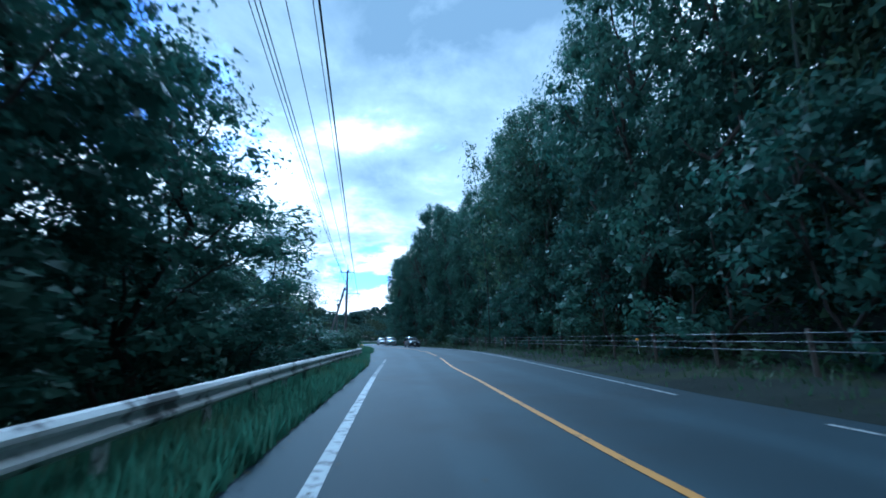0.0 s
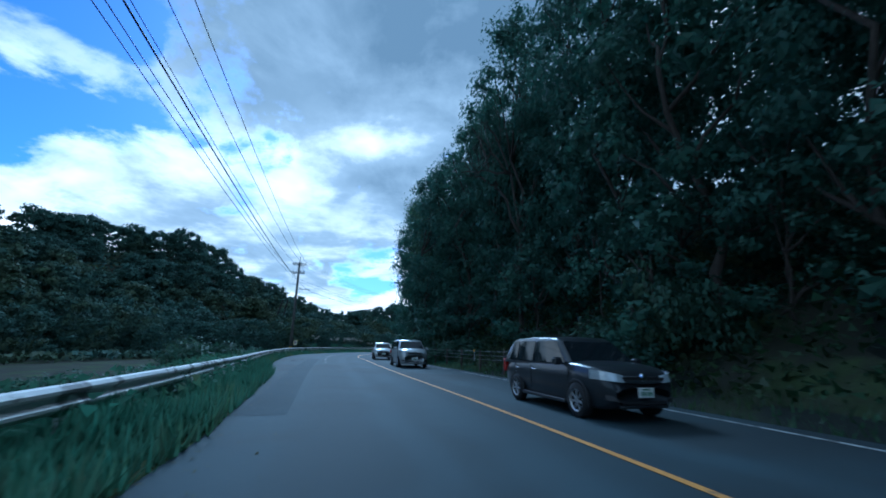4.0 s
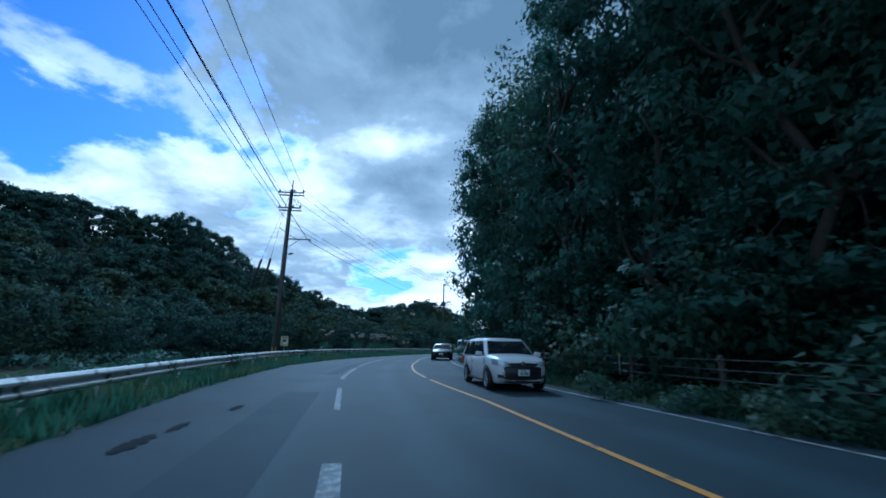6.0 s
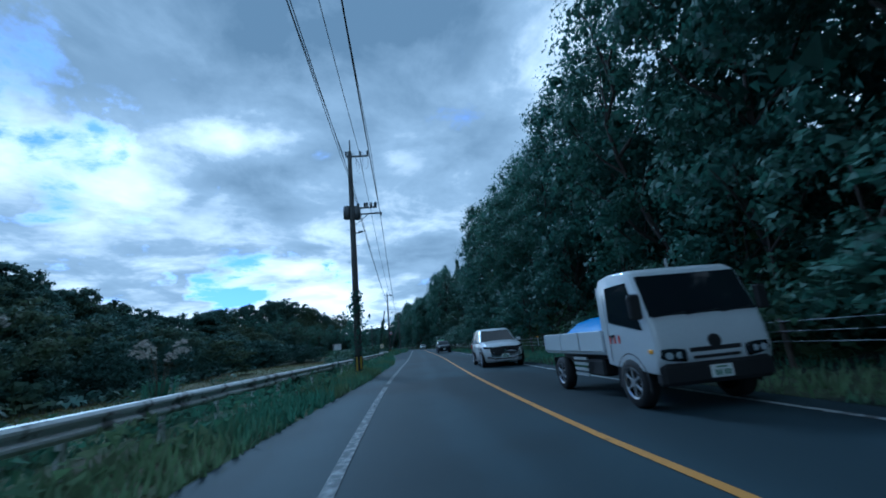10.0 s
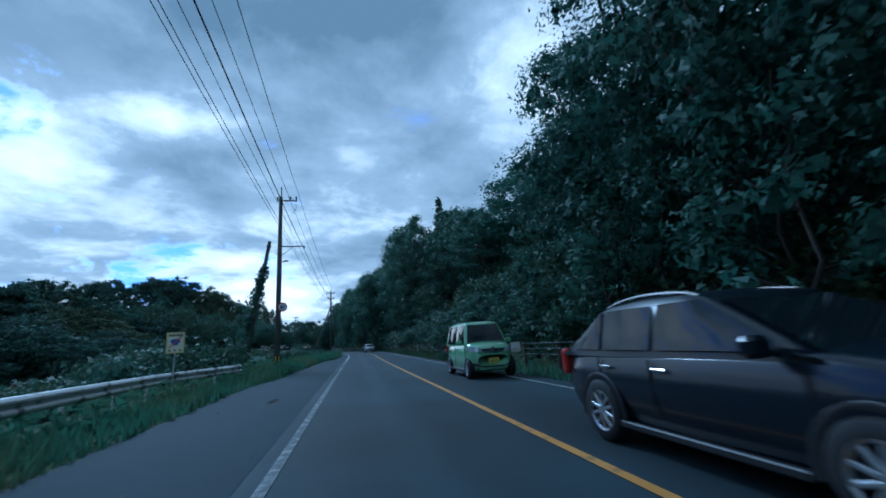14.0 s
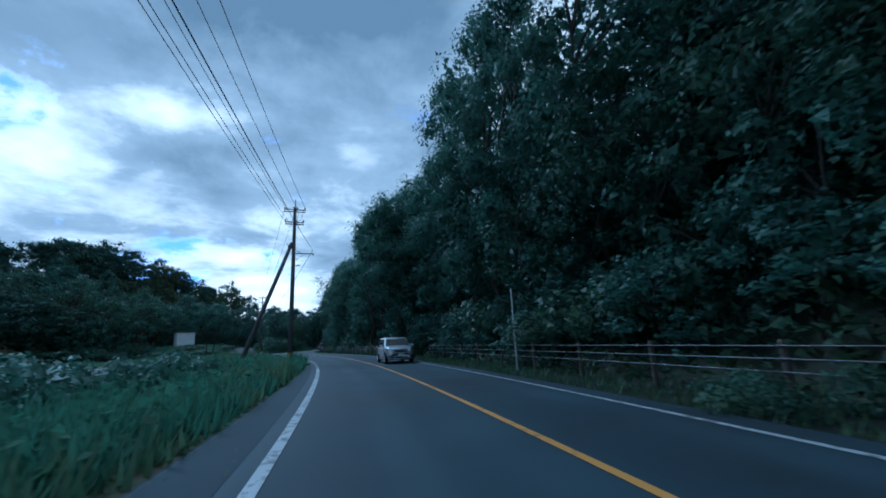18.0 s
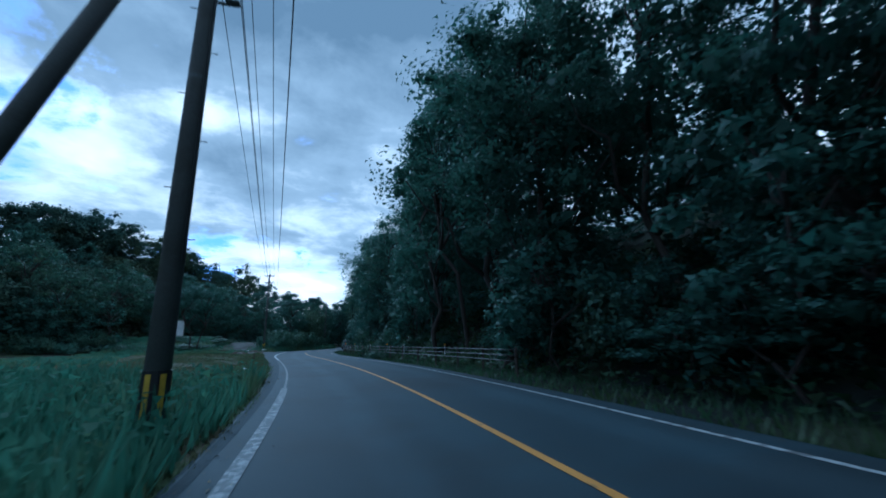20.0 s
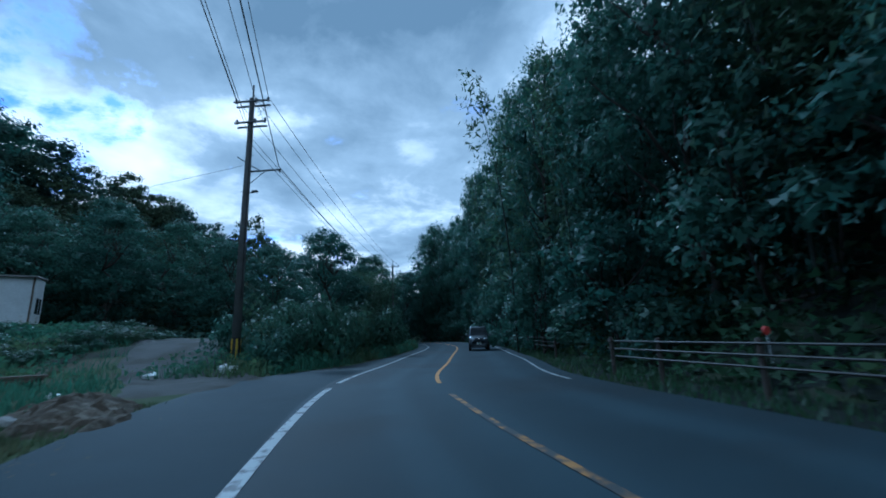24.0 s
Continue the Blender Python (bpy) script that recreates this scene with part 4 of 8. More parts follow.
def bamboo(seed, H, culms, lab, spread=1.6):
    rng = np.random.default_rng(seed)
    root = empty("bamboo_clump")
    tagged(root, lab, "bamboo")
    pos, tuft = [], []
    for k in range(culms):
        b = rng.normal(0, spread, 2)
        th, lean = rng.uniform(0, 2 * math.pi), rng.uniform(0.06, 0.2) * H
        h = H * rng.uniform(0.8, 1.05)
        pts = [(b[0] + math.cos(th) * lean * (f ** 2.4), b[1] + math.sin(th) * lean * (f ** 2.4), h * f - 0.10 * lean * f ** 4) for f in np.linspace(0, 1, 9)]
        part("culm", mesh("culm", *tube([(pts[0][0], pts[0][1], -1.0)] + pts, [0.05] * 5 + [0.04, 0.03, 0.02, 0.012, 0.006], 5), "culm", True), root)
        for f in np.linspace(0.2, 1.0, 28):
            i = min(7, int(f * 8))
            u = f * 8 - i
            c = np.array(pts[i]) * (1 - u) + np.array(pts[i + 1]) * u
            for q in range(3):
                a = rng.uniform(0, 2 * math.pi)
                L = rng.uniform(0.4, 1.3) * (1.2 - 0.5 * f)
                tip = c + np.array([math.cos(a) * L, math.sin(a) * L, rng.uniform(-0.25, 0.25)])
                pos.append(np.repeat(tip[None], 9, 0) + rng.normal(0, 0.26, (9, 3)))
                tuft.append(np.repeat(tip[None], 9, 0))
    pos, tuft = np.concatenate(pos), np.concatenate(tuft)
    soft = unit_rows(unit_rows(pos - tuft) * 0.8 + unit_rows(pos * np.array([1, 1, 0.1])) * 0.4 + np.array([0, 0, 0.3]))
    part("foliage", quads_mesh("foliage", leaf_quads(pos, 0.36 * rng.uniform(0.6, 1.3, len(pos)), rng, 0.3, 0.26, rng.normal(0, 0.4, pos.shape)), "leaf_bamboo", soft), root)
    return root


def bare_tree(seed, H, lab, leaves=0):
    rng = np.random.default_rng(seed)
    root = empty("bare_tree")
    tagged(root, lab, "tree")
    woods, tips = [], []

    def grow(p, v, L, r, depth):
        q = p + v * L
        pts, rr = limb(p, q, r, r * 0.6, rng, 3, 0.15)
        woods.append(tube(pts, rr, 5 if depth else 7))
        tips.append(q)
        if depth < 4:
            for k in range(3 if depth < 3 else 2):
                w = v + rng.normal(0, 0.45, 3) + np.array([0, 0, 0.12])
                grow(q, w / np.linalg.norm(w), L * rng.uniform(0.55, 0.8), r * 0.58, depth + 1)
    grow(np.array([0, 0, -0.8]), np.array([0.05, 0, 1.0]), H * 0.36, 0.016 * H, 0)
    part("branchwork", mesh("branchwork", *joined(*woods), "bark", True), root)
    if leaves:
        t = np.array(tips)
        c = np.repeat(t, leaves, 0) + rng.normal(0, 0.32, (len(t) * leaves, 3))
        part("crown", quads_mesh("crown", leaf_quads(c, 0.15 * rng.uniform(0.6, 1.3, len(c)), rng), "leaf"), root)
    return root


def mound(seed, R, H, n, size, mat, lab, name="shrub"):
    rng = np.random.default_rng(seed)
    root = empty(name)
    tagged(root, lab, "shrub" if name == "shrub" else "vines")
    stems = []
    for k in range(1):
        a = rng.uniform(0, 6.28)
        pts, rr = limb((0, 0, -0.3), (math.cos(a) * R * 0.6, math.sin(a) * R * 0.6, H * 0.7), 0.04, 0.01, rng, 3)
        stems.append(tube(pts, rr, 4))
    part("stem", mesh("stem", *joined(*stems), "bark"), root)
    lumps = np.c_[rng.normal(0, R * 0.45, (14, 2)), rng.uniform(0.1, 0.75, 14) * H]
    c = lumps[rng.integers(0, 14, n)]
    dr = rng.normal(size=(n, 3))
    dr /= np.linalg.norm(dr, axis=1)[:, None]
    c = c + dr * np.array([R * 0.42, R * 0.42, H * 0.32]) * (rng.random(n) ** 0.35)[:, None]
    c[:, 2] = np.maximum(c[:, 2], 0.02)
    soft = unit_rows(dr * 0.8 + np.array([0, 0, 0.4]) + unit_rows(c - np.array([0, 0, H * 0.2])) * 0.3 + rng.normal(0, 0.22, dr.shape))
    part("foliage", quads_mesh("foliage", leaf_quads(c, size * rng.uniform(0.6, 1.35, n), rng, 0.6, 0.75, dr), mat, soft), root)
    return root


def put(proto, s, d, height_scale, width_scale=None, z=None, rz=0.0, lean=0.0):
    zz = drape(s, d) if z is None else z
    w = width_scale if width_scale is not None else height_scale
    m = Matrix.Translation(P3(s, d, zz)) @ Matrix.Rotation(rz, 4, "Z") @ Matrix.Rotation(lean, 4, "X") @ Matrix.Diagonal((w, w, height_scale, 1))
    return copy_thing(proto, m)


used = []


def plant(proto, *a, **k):
    """The first planting moves the model itself; the rest are copies."""
    ob = put(proto, *a, **k)
    used.append(proto)
    return ob


def drop_models():
    for p in {id(p): p for p in used}.values():
        for o in (*p.children_recursive, p):
            bpy.data.objects.remove(o)


FOREST = "dense evergreen broadleaf tree on the steep roadside hill"
T_BIG = [broadleaf(11 + k, 16, 3.6, 0.14, 74, 128, 0.24, ("leaf", "leaf_dark", "leaf")[k], FOREST) for k in range(3)]
T_BACK = [broadleaf(31 + k, 16, 4.2, 0.2, 38, 74, 0.42, "leaf_dark", "dark evergreen tree high on the hill") for k in range(2)]
T_OPEN = broadleaf(51, 15, 3.6, 0.26, 46, 230, 0.19, "leaf", "tall open-crowned tree with sky between its branches")
T_CON = [conifer(61, 16, 2.6, 34, 0.55, "dark pointed cedar on the hill"), conifer(62, 16, 2.2, 38, 0.5, "dark pointed cedar on the hill")]
T_BAM = [bamboo(71, 13, 8, "feathery bamboo clump leaning over the road edge"), bamboo(72, 13, 10, "feathery bamboo clump at the forest edge")]
T_PLUME = bamboo(74, 11.5, 2, "feathery tall bamboo above the verge", 0.25)
T_BARE = bare_tree(81, 12, "leafless tree with fine branches on the skyline")
T_THIN = bare_tree(83, 9, "slender roadside tree with sparse leaves", 30)
T_LOW = [broadleaf(57 + k, 6.0, 2.3, 0.03, 30, 54, 0.25, ("leaf_dark", "leaf")[k], "young leafy tree at the dark edge of the wood", 4, 0.4, "young_tree", 4) for k in range(2)]
T_VINE = broadleaf(59, 12, 3.4, 0.0, 56, 80, 0.25, "leaf_kudzu", "tree smothered in kudzu vines on the cut slope", 5, 0.4, "vine_tree", 4)
T_HIGH = broadleaf(55, 12, 2.8, 0.55, 36, 200, 0.19, "leaf_dark", "leaning tree with a bare dark trunk beside the field", 7)
T_UMB = broadleaf(53, 11, 4.6, 0.45, 34, 60, 0.34, "leaf_kudzu", "spreading light-green tree at the back of the field", 6)
T_MID = [broadleaf(97 + k, 11, 4.4, 0.08, 30, 56, 0.55, "leaf_far", "round-crowned evergreen tree", 5, 0.3) for k in range(2)]
T_FAR = [broadleaf(91 + k, 11, 4.6, 0.10, 28, 34, 0.86, "leaf_far", "round-crowned evergreen tree on the far hill", 5, 0.25) for k in range(4)]
B_KUD = [mound(101 + k, 2.4, 2.2, 1800, 0.20, "leaf_kudzu", "sprawling mound of kudzu leaves", "kudzu_mound") for k in range(2)]
B_GRN = [mound(111, 1.5, 1.5, 1250, 0.16, "leaf", "bushy green roadside shrub"), mound(112, 1.3, 1.2, 1100, 0.15, "leaf_kudzu", "bushy green roadside shrub")]
B_YEL = mound(121, 1.6, 1.8, 700, 0.22, "leaf_yellow", "shrub with yellowing leaves on the valley slope")


def raw_leaves(ob):
    """Corners of the loose leaves of a tree's crown, as an array (n, 4, 3)."""
    me = [c for c in ob.children if c.name.startswith(("crown", "foliage"))][0].data
    a = np.empty(len(me.vertices) * 3, np.float32)
    me.vertices.foreach_get("co", a)
    return a.reshape(len(me.polygons), -1, 3), SOFT[me.name]


def stamped(raw, places, rng, keep=1.0):
    """Crowns set at places: rows of x, y, z, width scale, height scale. Gives the leaves and their normals."""
    out, ways = [], []
    for x, y, z, w, h in places:
        r, nr = raw[rng.integers(len(raw))]
        if keep < 1:
            some = rng.random(len(r)) < keep
            r, nr = r[some], nr[some]
        a = rng.uniform(0, 6.283)
        c, q = math.cos(a), math.sin(a)
        v = r * np.array([w, w, h], np.float32)
        out.append(np.stack([v[..., 0] * c - v[..., 1] * q + x, v[..., 0] * q + v[..., 1] * c + y, v[..., 2] + z], -1))
        ways.append(np.stack([nr[:, 0] * c - nr[:, 1] * q, nr[:, 0] * q + nr[:, 1] * c, nr[:, 2]], -1))
    return np.concatenate(out), np.concatenate(ways)


def up_ways(rng, n, way=(0, 0, 1), spread=0.32):
    return unit_rows(np.array(way) + rng.normal(0, spread, (n, 3)))


def plant_hill():
    rng = np.random.default_rng(5)
    back = []
    s = -34.0
    while s < 404:
        kud = 204 < s < 237
        top, fr = float(TOP(s)), float(FRONT(s))
        if not kud and not 283 < s < 292.5:
            # front row, leafy from the ground up
            d = fr + 2.0 + rng.uniform(-0.4, 1.2)
            z = drape(s, d)
            h = max(7.0, (top - z) * rng.uniform(0.92, 1.08))
            bam = (88 < s < 128 or 156 < s < 200) and rng.random() < 0.26 or 318 < s < 372 and rng.random() < 0.4 or s < 60 and rng.random() < 0.12
            con = 302 < s < 318 and rng.random() < 0.6
            if bam:
                plant(T_BAM[rng.integers(2)], s, d + 1.2, h / 13, 1.15, rz=rng.uniform(0, 6.3))
            elif con:
                plant(T_CON[rng.integers(2)], s, d + 0.6, h / 15, 1.25, rz=rng.uniform(0, 6.3))
            elif 270 < s < 302:
                plant(T_OPEN, s, d, h / 14.5, 1.1, rz=rng.uniform(0, 6.3))
            elif 236 < s < 263:
                plant(T_VINE, s, d - 0.5, (float(np.interp(s, [236, 245, 263], [10, 14, 12])) - z) / 12, rng.uniform(0.9, 1.1), rz=rng.uniform(0, 6.3))
            else:
                plant(T_BIG[rng.integers(3)], s, d, h / 15.2, rng.uniform(0.85, 1.1), rz=rng.uniform(0, 6.3))
            # shorter trees and saplings fill the edge of the wood below the crowns
            for q in range(2):
                d = fr + rng.uniform(0.2, 2.8)
                plant(T_LOW[rng.integers(2)], s + rng.uniform(0, 4.5) * (s < 279 or s > 283), d, rng.uniform(0.7, 1.25), rng.uniform(0.85, 1.15), rz=rng.uniform(0, 6.3))
        for off, f0, f1 in (((5.5, 0.9, 1.08), (8.5, 0.85, 1.1), (13.0, 0.95, 1.15), (19.5, 1.0, 1.2)) if not kud else ((9.5, 0, 0), (13.5, 1, 1), (18.0, 2, 2), (24.0, 2, 2))):
            if 314 < s < 326 and off < 12:      # thin places where the sky shows
                continue
            d = fr + off + rng.uniform(-1, 1.2)
            z = drape(s, d)
            s2 = s + rng.uniform(0, 4) * (s < 196 or s > 204)
            p = at_road(s2, d)
            h = max(6.5, top * rng.uniform(f0, f1) - z)
            if 280.6 + 0.40 * d < s2 < 282.4 + 0.90 * d and s2 < 320:       # an open hollow that runs up the hill at a slant
                h = max(2.0, min(h, 1.0 + 0.30 * (d + 2.5) - z))
            if kud:
                crest = np.interp(s, [204, 216, 222, 228, 240], ([17, 15, 19.5, 21, 21], [24, 20, 19, 23.5, 25], [26, 23, 23.5, 24, 30])[f0])
                h = max(5.0, (crest - z) * rng.uniform(0.88, 1.02))
            back.append((p[0], p[1], z - 0.16 * h, rng.uniform(0.95, 1.25), h * 1.14 / 15.2))
        s += rng.uniform(4.2, 5.4)
    raw = [raw_leaves(t) for t in T_BACK]
    crowns, ways = stamped(raw, back, rng, 0.55)
    ob = new("hill_forest", quads_mesh("hill_forest", crowns, "leaf_dark", ways))
    tagged(ob, "dark evergreen forest covering the roadside hill", "forest", kind="stuff")
    # cedars that stand out on the skyline
    for s, d, t in ((84, 13.0, 28.5), (89, 12.0, 27.5), (94, 12.5, 29.5), (99, 13, 28), (247, 12, 24.5), (250, 14, 23)):
        plant(T_CON[int(s) % 2], s, d, (t - drape(s, d)) / 16, 1.15, rz=s)
    for s, d, top in ((35, 11.2, 21), (38.5, 11.0, 23), (42, 11.2, 23)):
        plant(T_BAM[int(s) % 2], s, d, (top - drape(s, d)) / 13, 1.1, rz=s)
    plant(T_BARE, 100, 11.5, (30.5 - drape(100, 11.5)) / 12, 1.3)
    plant(T_BARE, 78, 9.5, (25 - drape(78, 9.5)) / 12, 1.0, rz=2)
    # crowns that lean out over the fence
    for s, d, top, w in ((252, 9.0, 21, 1.0), (256.5, 7.6, 20, 1.0), (261, 8.0, 21.5, 1.05), (268, 8.6, 22, 1.05), (264, 11, 24, 1.1), (280.0, 7.2, 18.0, 1.2), (283.0, 6.3, 17.2, 1.4), (293, 7.2, 18, 0.9), (296.5, 8.6, 18, 0.9), (119, 6.4, 22, 1.15), (115, 6.6, 21, 1.0), (243, 13.5, 19.4, 1.05), (239, 13.5, 18.3, 1.05), (234, 13.5, 16.8, 1.05), (230, 13.5, 15.0, 1.05)):
        plant(T_BIG[int(s) % 3] if s < 275 or s > 290 else T_OPEN, s, d, (top - drape(s, d)) / 15.0, w, rz=s * 1.3)
    for s, d, top, w in ((286, 8.8, 19, 1.35), (289.5, 7.6, 18.5, 1.3), (291, 10.5, 20, 1.1), (285.5, 12.5, 22, 1.4), (284.0, 10.0, 21, 1.3)):       # high crowns over the hollow
        plant(T_HIGH, s, d, (top - drape(s, d)) / 12, w, rz=s * 1.9)
    # kudzu over the cut slope
    for k in range(44):
        s, f = rng.uniform(203, 264), rng.random()
        d = float(FENCE(s)) + 2.4 + 13 * f
        plant(B_KUD[k % 2], s, d, rng.uniform(0.8, 1.4), rng.uniform(0.9, 1.3), rz=rng.uniform(0, 6.3))
    # creepers and bracken over the whole foot of the hill
    n = 76000
    s = rng.uniform(-30, 398, n)
    u = rng.random(n) ** 0.9
    d = FENCE(s) + 1.0 + u * np.interp(s, [-30, 198, 206, 262, 270, 410], [9, 9, 16, 16, 9, 9])
    xy = at_road(s, d)
    z = ground_z(s, d, xy)
    lift = 0.15 + (0.4 + 0.9 * np.abs(np.sin(s * 0.53 + np.sin(d * 0.9))) * np.abs(np.sin(s * 0.21 + d * 0.45))) * rng.random(n) * np.clip(u * 6, 0.25, 1.6)
    c = np.c_[xy, z + lift]
    ob = new("undergrowth", quads_mesh("undergrowth", leaf_quads(c, rng.uniform(0.13, 0.36, n), rng, 0.7, 0.75, rng.normal(0, 0.4, (n, 3))), "leaf_under", up_ways(rng, n)))
    tagged(ob, "dense dark creepers and bracken at the foot of the hill", "undergrowth", kind="stuff")
    n = 46000
    s = rng.uniform(202, 264, n)
    u = rng.random(n)
    d = FENCE(s) + 1.6 + u * 16
    xy = at_road(s, d)
    lump = np.abs(np.sin(s * 0.8 + 1.5 * np.sin(d * 0.7))) * np.abs(np.sin(d * 0.9 + s * 0.3))
    c = np.c_[xy, ground_z(s, d, xy) + 0.25 + (0.3 + 1.3 * lump) * rng.random(n) ** 0.5]
    ob = new("kudzu", quads_mesh("kudzu", leaf_quads(c, rng.uniform(0.15, 0.34, n), rng, 0.8, 0.85, rng.normal(0, 0.4, (n, 3))), "leaf_kudzu", up_ways(rng, n, (-0.35, 0, 0.8))))
    tagged(ob, "carpet of kudzu vines over the cut slope", "vines", kind="stuff")
    for k in range(70):        # dark young growth along the foot of the cut slope
        s = rng.uniform(200, 283)
        plant(T_LOW[k % 2], s, float(FENCE(s)) + rng.uniform(1.3, 3.4), rng.uniform(0.28, 0.55), rng.uniform(0.5, 0.8), rz=rng.uniform(0, 6.3))
    n = 26000
    s = rng.uniform(-30, 396, n)
    d = FENCE(s) + 0.5 + 3.6 * rng.random(n)
    xy = at_road(s, d)
    c = np.c_[xy, ground_z(s, d, xy) + 0.05 + rng.random(n) * (0.25 + 0.5 * np.abs(np.sin(s * 0.7 + d)))]
    ob = new("undergrowth", quads_mesh("undergrowth", leaf_quads(c, rng.uniform(0.12, 0.3, n), rng, 0.7, 0.6, rng.normal(0, 0.4, (n, 3))), "leaf_under", up_ways(rng, n)))
    tagged(ob, "low dark ferns and weeds behind the fence", "undergrowth", kind="stuff")
    for k in range(56):
        s = rng.uniform(-25, 395)
        d = float(FENCE(s)) + rng.uniform(1.6, 3.4)
        plant((B_GRN + B_KUD)[rng.integers(4)], s, d, rng.uniform(0.7, 1.5), rng.uniform(0.7, 1.2), rz=rng.uniform(0, 6.3))
    for s in (86, 88.5, 91, 117, 176, 214, 243, 298):
        plant(B_KUD[int(s) % 2], s, float(FENCE(s)) - 0.7, 0.36, 0.42, rz=s)


def plant_valley():
    rng = np.random.default_rng(8)
    # dark grove beside the start of the road
    for s, d, h in ((-14, -8, 9), (-9, -7.6, 9.5), (-5, -9.5, 10), (-2, -7.4, 9), (1.5, -8.2, 9.5), (4, -7.2, 8.6), (6.5, -9, 8.6), (8.5, -7.5, 7.2), (11, -8.6, 6.8), (12.6, -7.6, 5.8), (2.5, -10.5, 10), (5.5, -10.8, 9.5), (8, -10.5, 8.5), (0, -10.4, 10.5)):
        bam = int(s * 2) % 3 == 0
        plant(T_BAM[int(abs(s)) % 2] if bam else T_BIG[int(abs(s)) % 3], s, d, h / 13 if bam else h / 15, 0.62, rz=s * 1.7)
    for k in range(44):
        s = rng.uniform(-8, 37)
        d = -rng.uniform(6.6, 9.6) - (1.8 if s > 28 else 0)
        plant(T_LOW[k % 2], s, d, rng.uniform(0.42, 0.58) if s < 8 else rng.uniform(0.31, 0.42), 0.75, rz=rng.uniform(0, 6.3))
    plant(T_PLUME, 21.2, -8.3, 0.7, 1.3, rz=1.0)
    plant(T_THIN, 28.2, -9.2, 0.82, 0.8, rz=3.0)
    plant(T_THIN, 28.6, -8.0, 0.66, 0.7, rz=3.4)
    plant(T_THIN, 30.6, -11.2, 0.58, 0.8, rz=4.0)
    for k in range(30):
        s = rng.uniform(0, 60)
        plant((B_GRN + B_KUD)[rng.integers(4)], s, float(LEFT_EDGE(s)) - rng.uniform(3.6, 8) - (1.2 if 29 < s < 40 else 0), rng.uniform(0.7, 1.3), rng.uniform(0.7, 1.05), rz=rng.uniform(0, 6.3))
    for s, d, w in ((44, -8.4, 0.9), (46, -7.8, 0.9), (48, -7.4, 0.85), (50, -8.0, 1.0), (47, -9.8, 1.0), (42.5, -9.6, 0.9)):
        plant(B_KUD[int(s) % 2], s, d, 1.25, w, rz=s * 2.1)
    for s, d in ((44, -10.5), (47, -13), (40, -12.5)):
        plant(B_YEL, s, d, 1.3, 1.1, rz=s)
    for k in range(60):
        s = rng.uniform(58, 205)
        if 102 < s < 112:
            continue
        plant((B_GRN + B_KUD)[rng.integers(4)], s, float(RAIL(s)) - rng.uniform(2.6, 7), rng.uniform(0.6, 1.1), rng.uniform(0.6, 0.9), rz=rng.uniform(0, 6.3))
    # woods on the hills over the valley
    r = np.array(RIDGE, float)
    seg = np.linalg.norm(np.diff(r[:, :2], axis=0), axis=1)
    cum = np.r_[0, np.cumsum(seg)]
    places, n = [], 0
    while n < 600:
        u = rng.uniform(25, cum[-1])
        k = min(len(seg) - 1, int(np.searchsorted(cum, u) - 1))
        a, b = r[k], r[k + 1]
        tdir = (b[:2] - a[:2]) / seg[k]
        nrm = np.array([tdir[1], -tdir[0]])
        off = rng.uniform(-6, 66) if n > 140 else rng.uniform(-3, 3)
        p = a[:2] + (b[:2] - a[:2]) * (u - cum[k]) / seg[k] + nrm * off
        s, d = road_sd(p[None])
        if d[0] > LEFT_EDGE(s)[0] - (13 if s[0] > 335 else 26) or d[0] > -46 and 266 < p[1] < 336 or p[0] > -7 and p[1] < 363:
            continue
        z = float(ground_z(s, d, p[None])[0])
        w = rng.uniform(0.65, 1.25)
        top = float(ridge_at(p[None])[1][0]) + 0.6
        # crowns step down from the crest to the valley floor
        cap = top + rng.uniform(-1.4, 2.4) if off < 4 else 1.2 + (top - 1.2) * (-d[0] / (-d[0] + off)) ** 1.8 * rng.uniform(0.85, 1.0)
        h = min(rng.uniform(6.5, 11.0) * (0.75 + 0.3 * w), cap - z) if off >= 4 else cap - z
        h = max(h, 2.8)
        places.append((p[0], p[1], z, w * (1.08 if h > 5 else 0.8), h / 11))
        n += 1
    # trees that close the view past the bend
    for k in range(46):
        p = np.array([rng.uniform(4, 75), rng.uniform(392, 452)])
        s, d = road_sd(p[None])
        if abs(d[0]) < 8 and s[0] < 401:
            continue
        places.append((p[0], p[1], float(ground_z(s, d, p[None])[0]), rng.uniform(0.8, 1.2), rng.uniform(0.75, 1.15)))
    places.append((-26, 391, 24.5, 1.15, 1.0))
    sdist = np.array([np.hypot(XY_[:, 0] - q[0], XY_[:, 1] - q[1]).min() for q in places])
    nearby, away = [q for q, e in zip(places, sdist) if e < 70], [q for q, e in zip(places, sdist) if e >= 70]
    (la, na), (lb, nb) = stamped([raw_leaves(t) for t in T_FAR], away, rng, 1.0), stamped([raw_leaves(t) for t in T_MID], nearby, rng, 0.9)
    ob = new("far_woods", quads_mesh("far_woods", np.concatenate([la, lb]), "leaf_far", np.concatenate([na, nb])))
    tagged(ob, "rounded evergreen woods covering the hills across the valley", "woods", kind="stuff")
    used.extend(T_FAR + T_MID + T_BACK)
    # scrub that hides the ground between the trees of the hills
    n = 80000
    u = rng.uniform(20, cum[-1], n)
    k = np.clip(np.searchsorted(cum, u) - 1, 0, len(seg) - 1)
    tdir = (r[k + 1, :2] - r[k, :2]) / seg[k][:, None]
    p = r[k, :2] + tdir * (u - cum[k])[:, None] + np.c_[tdir[:, 1], -tdir[:, 0]] * rng.uniform(-4, 70, n)[:, None]
    s, d = road_sd(p)
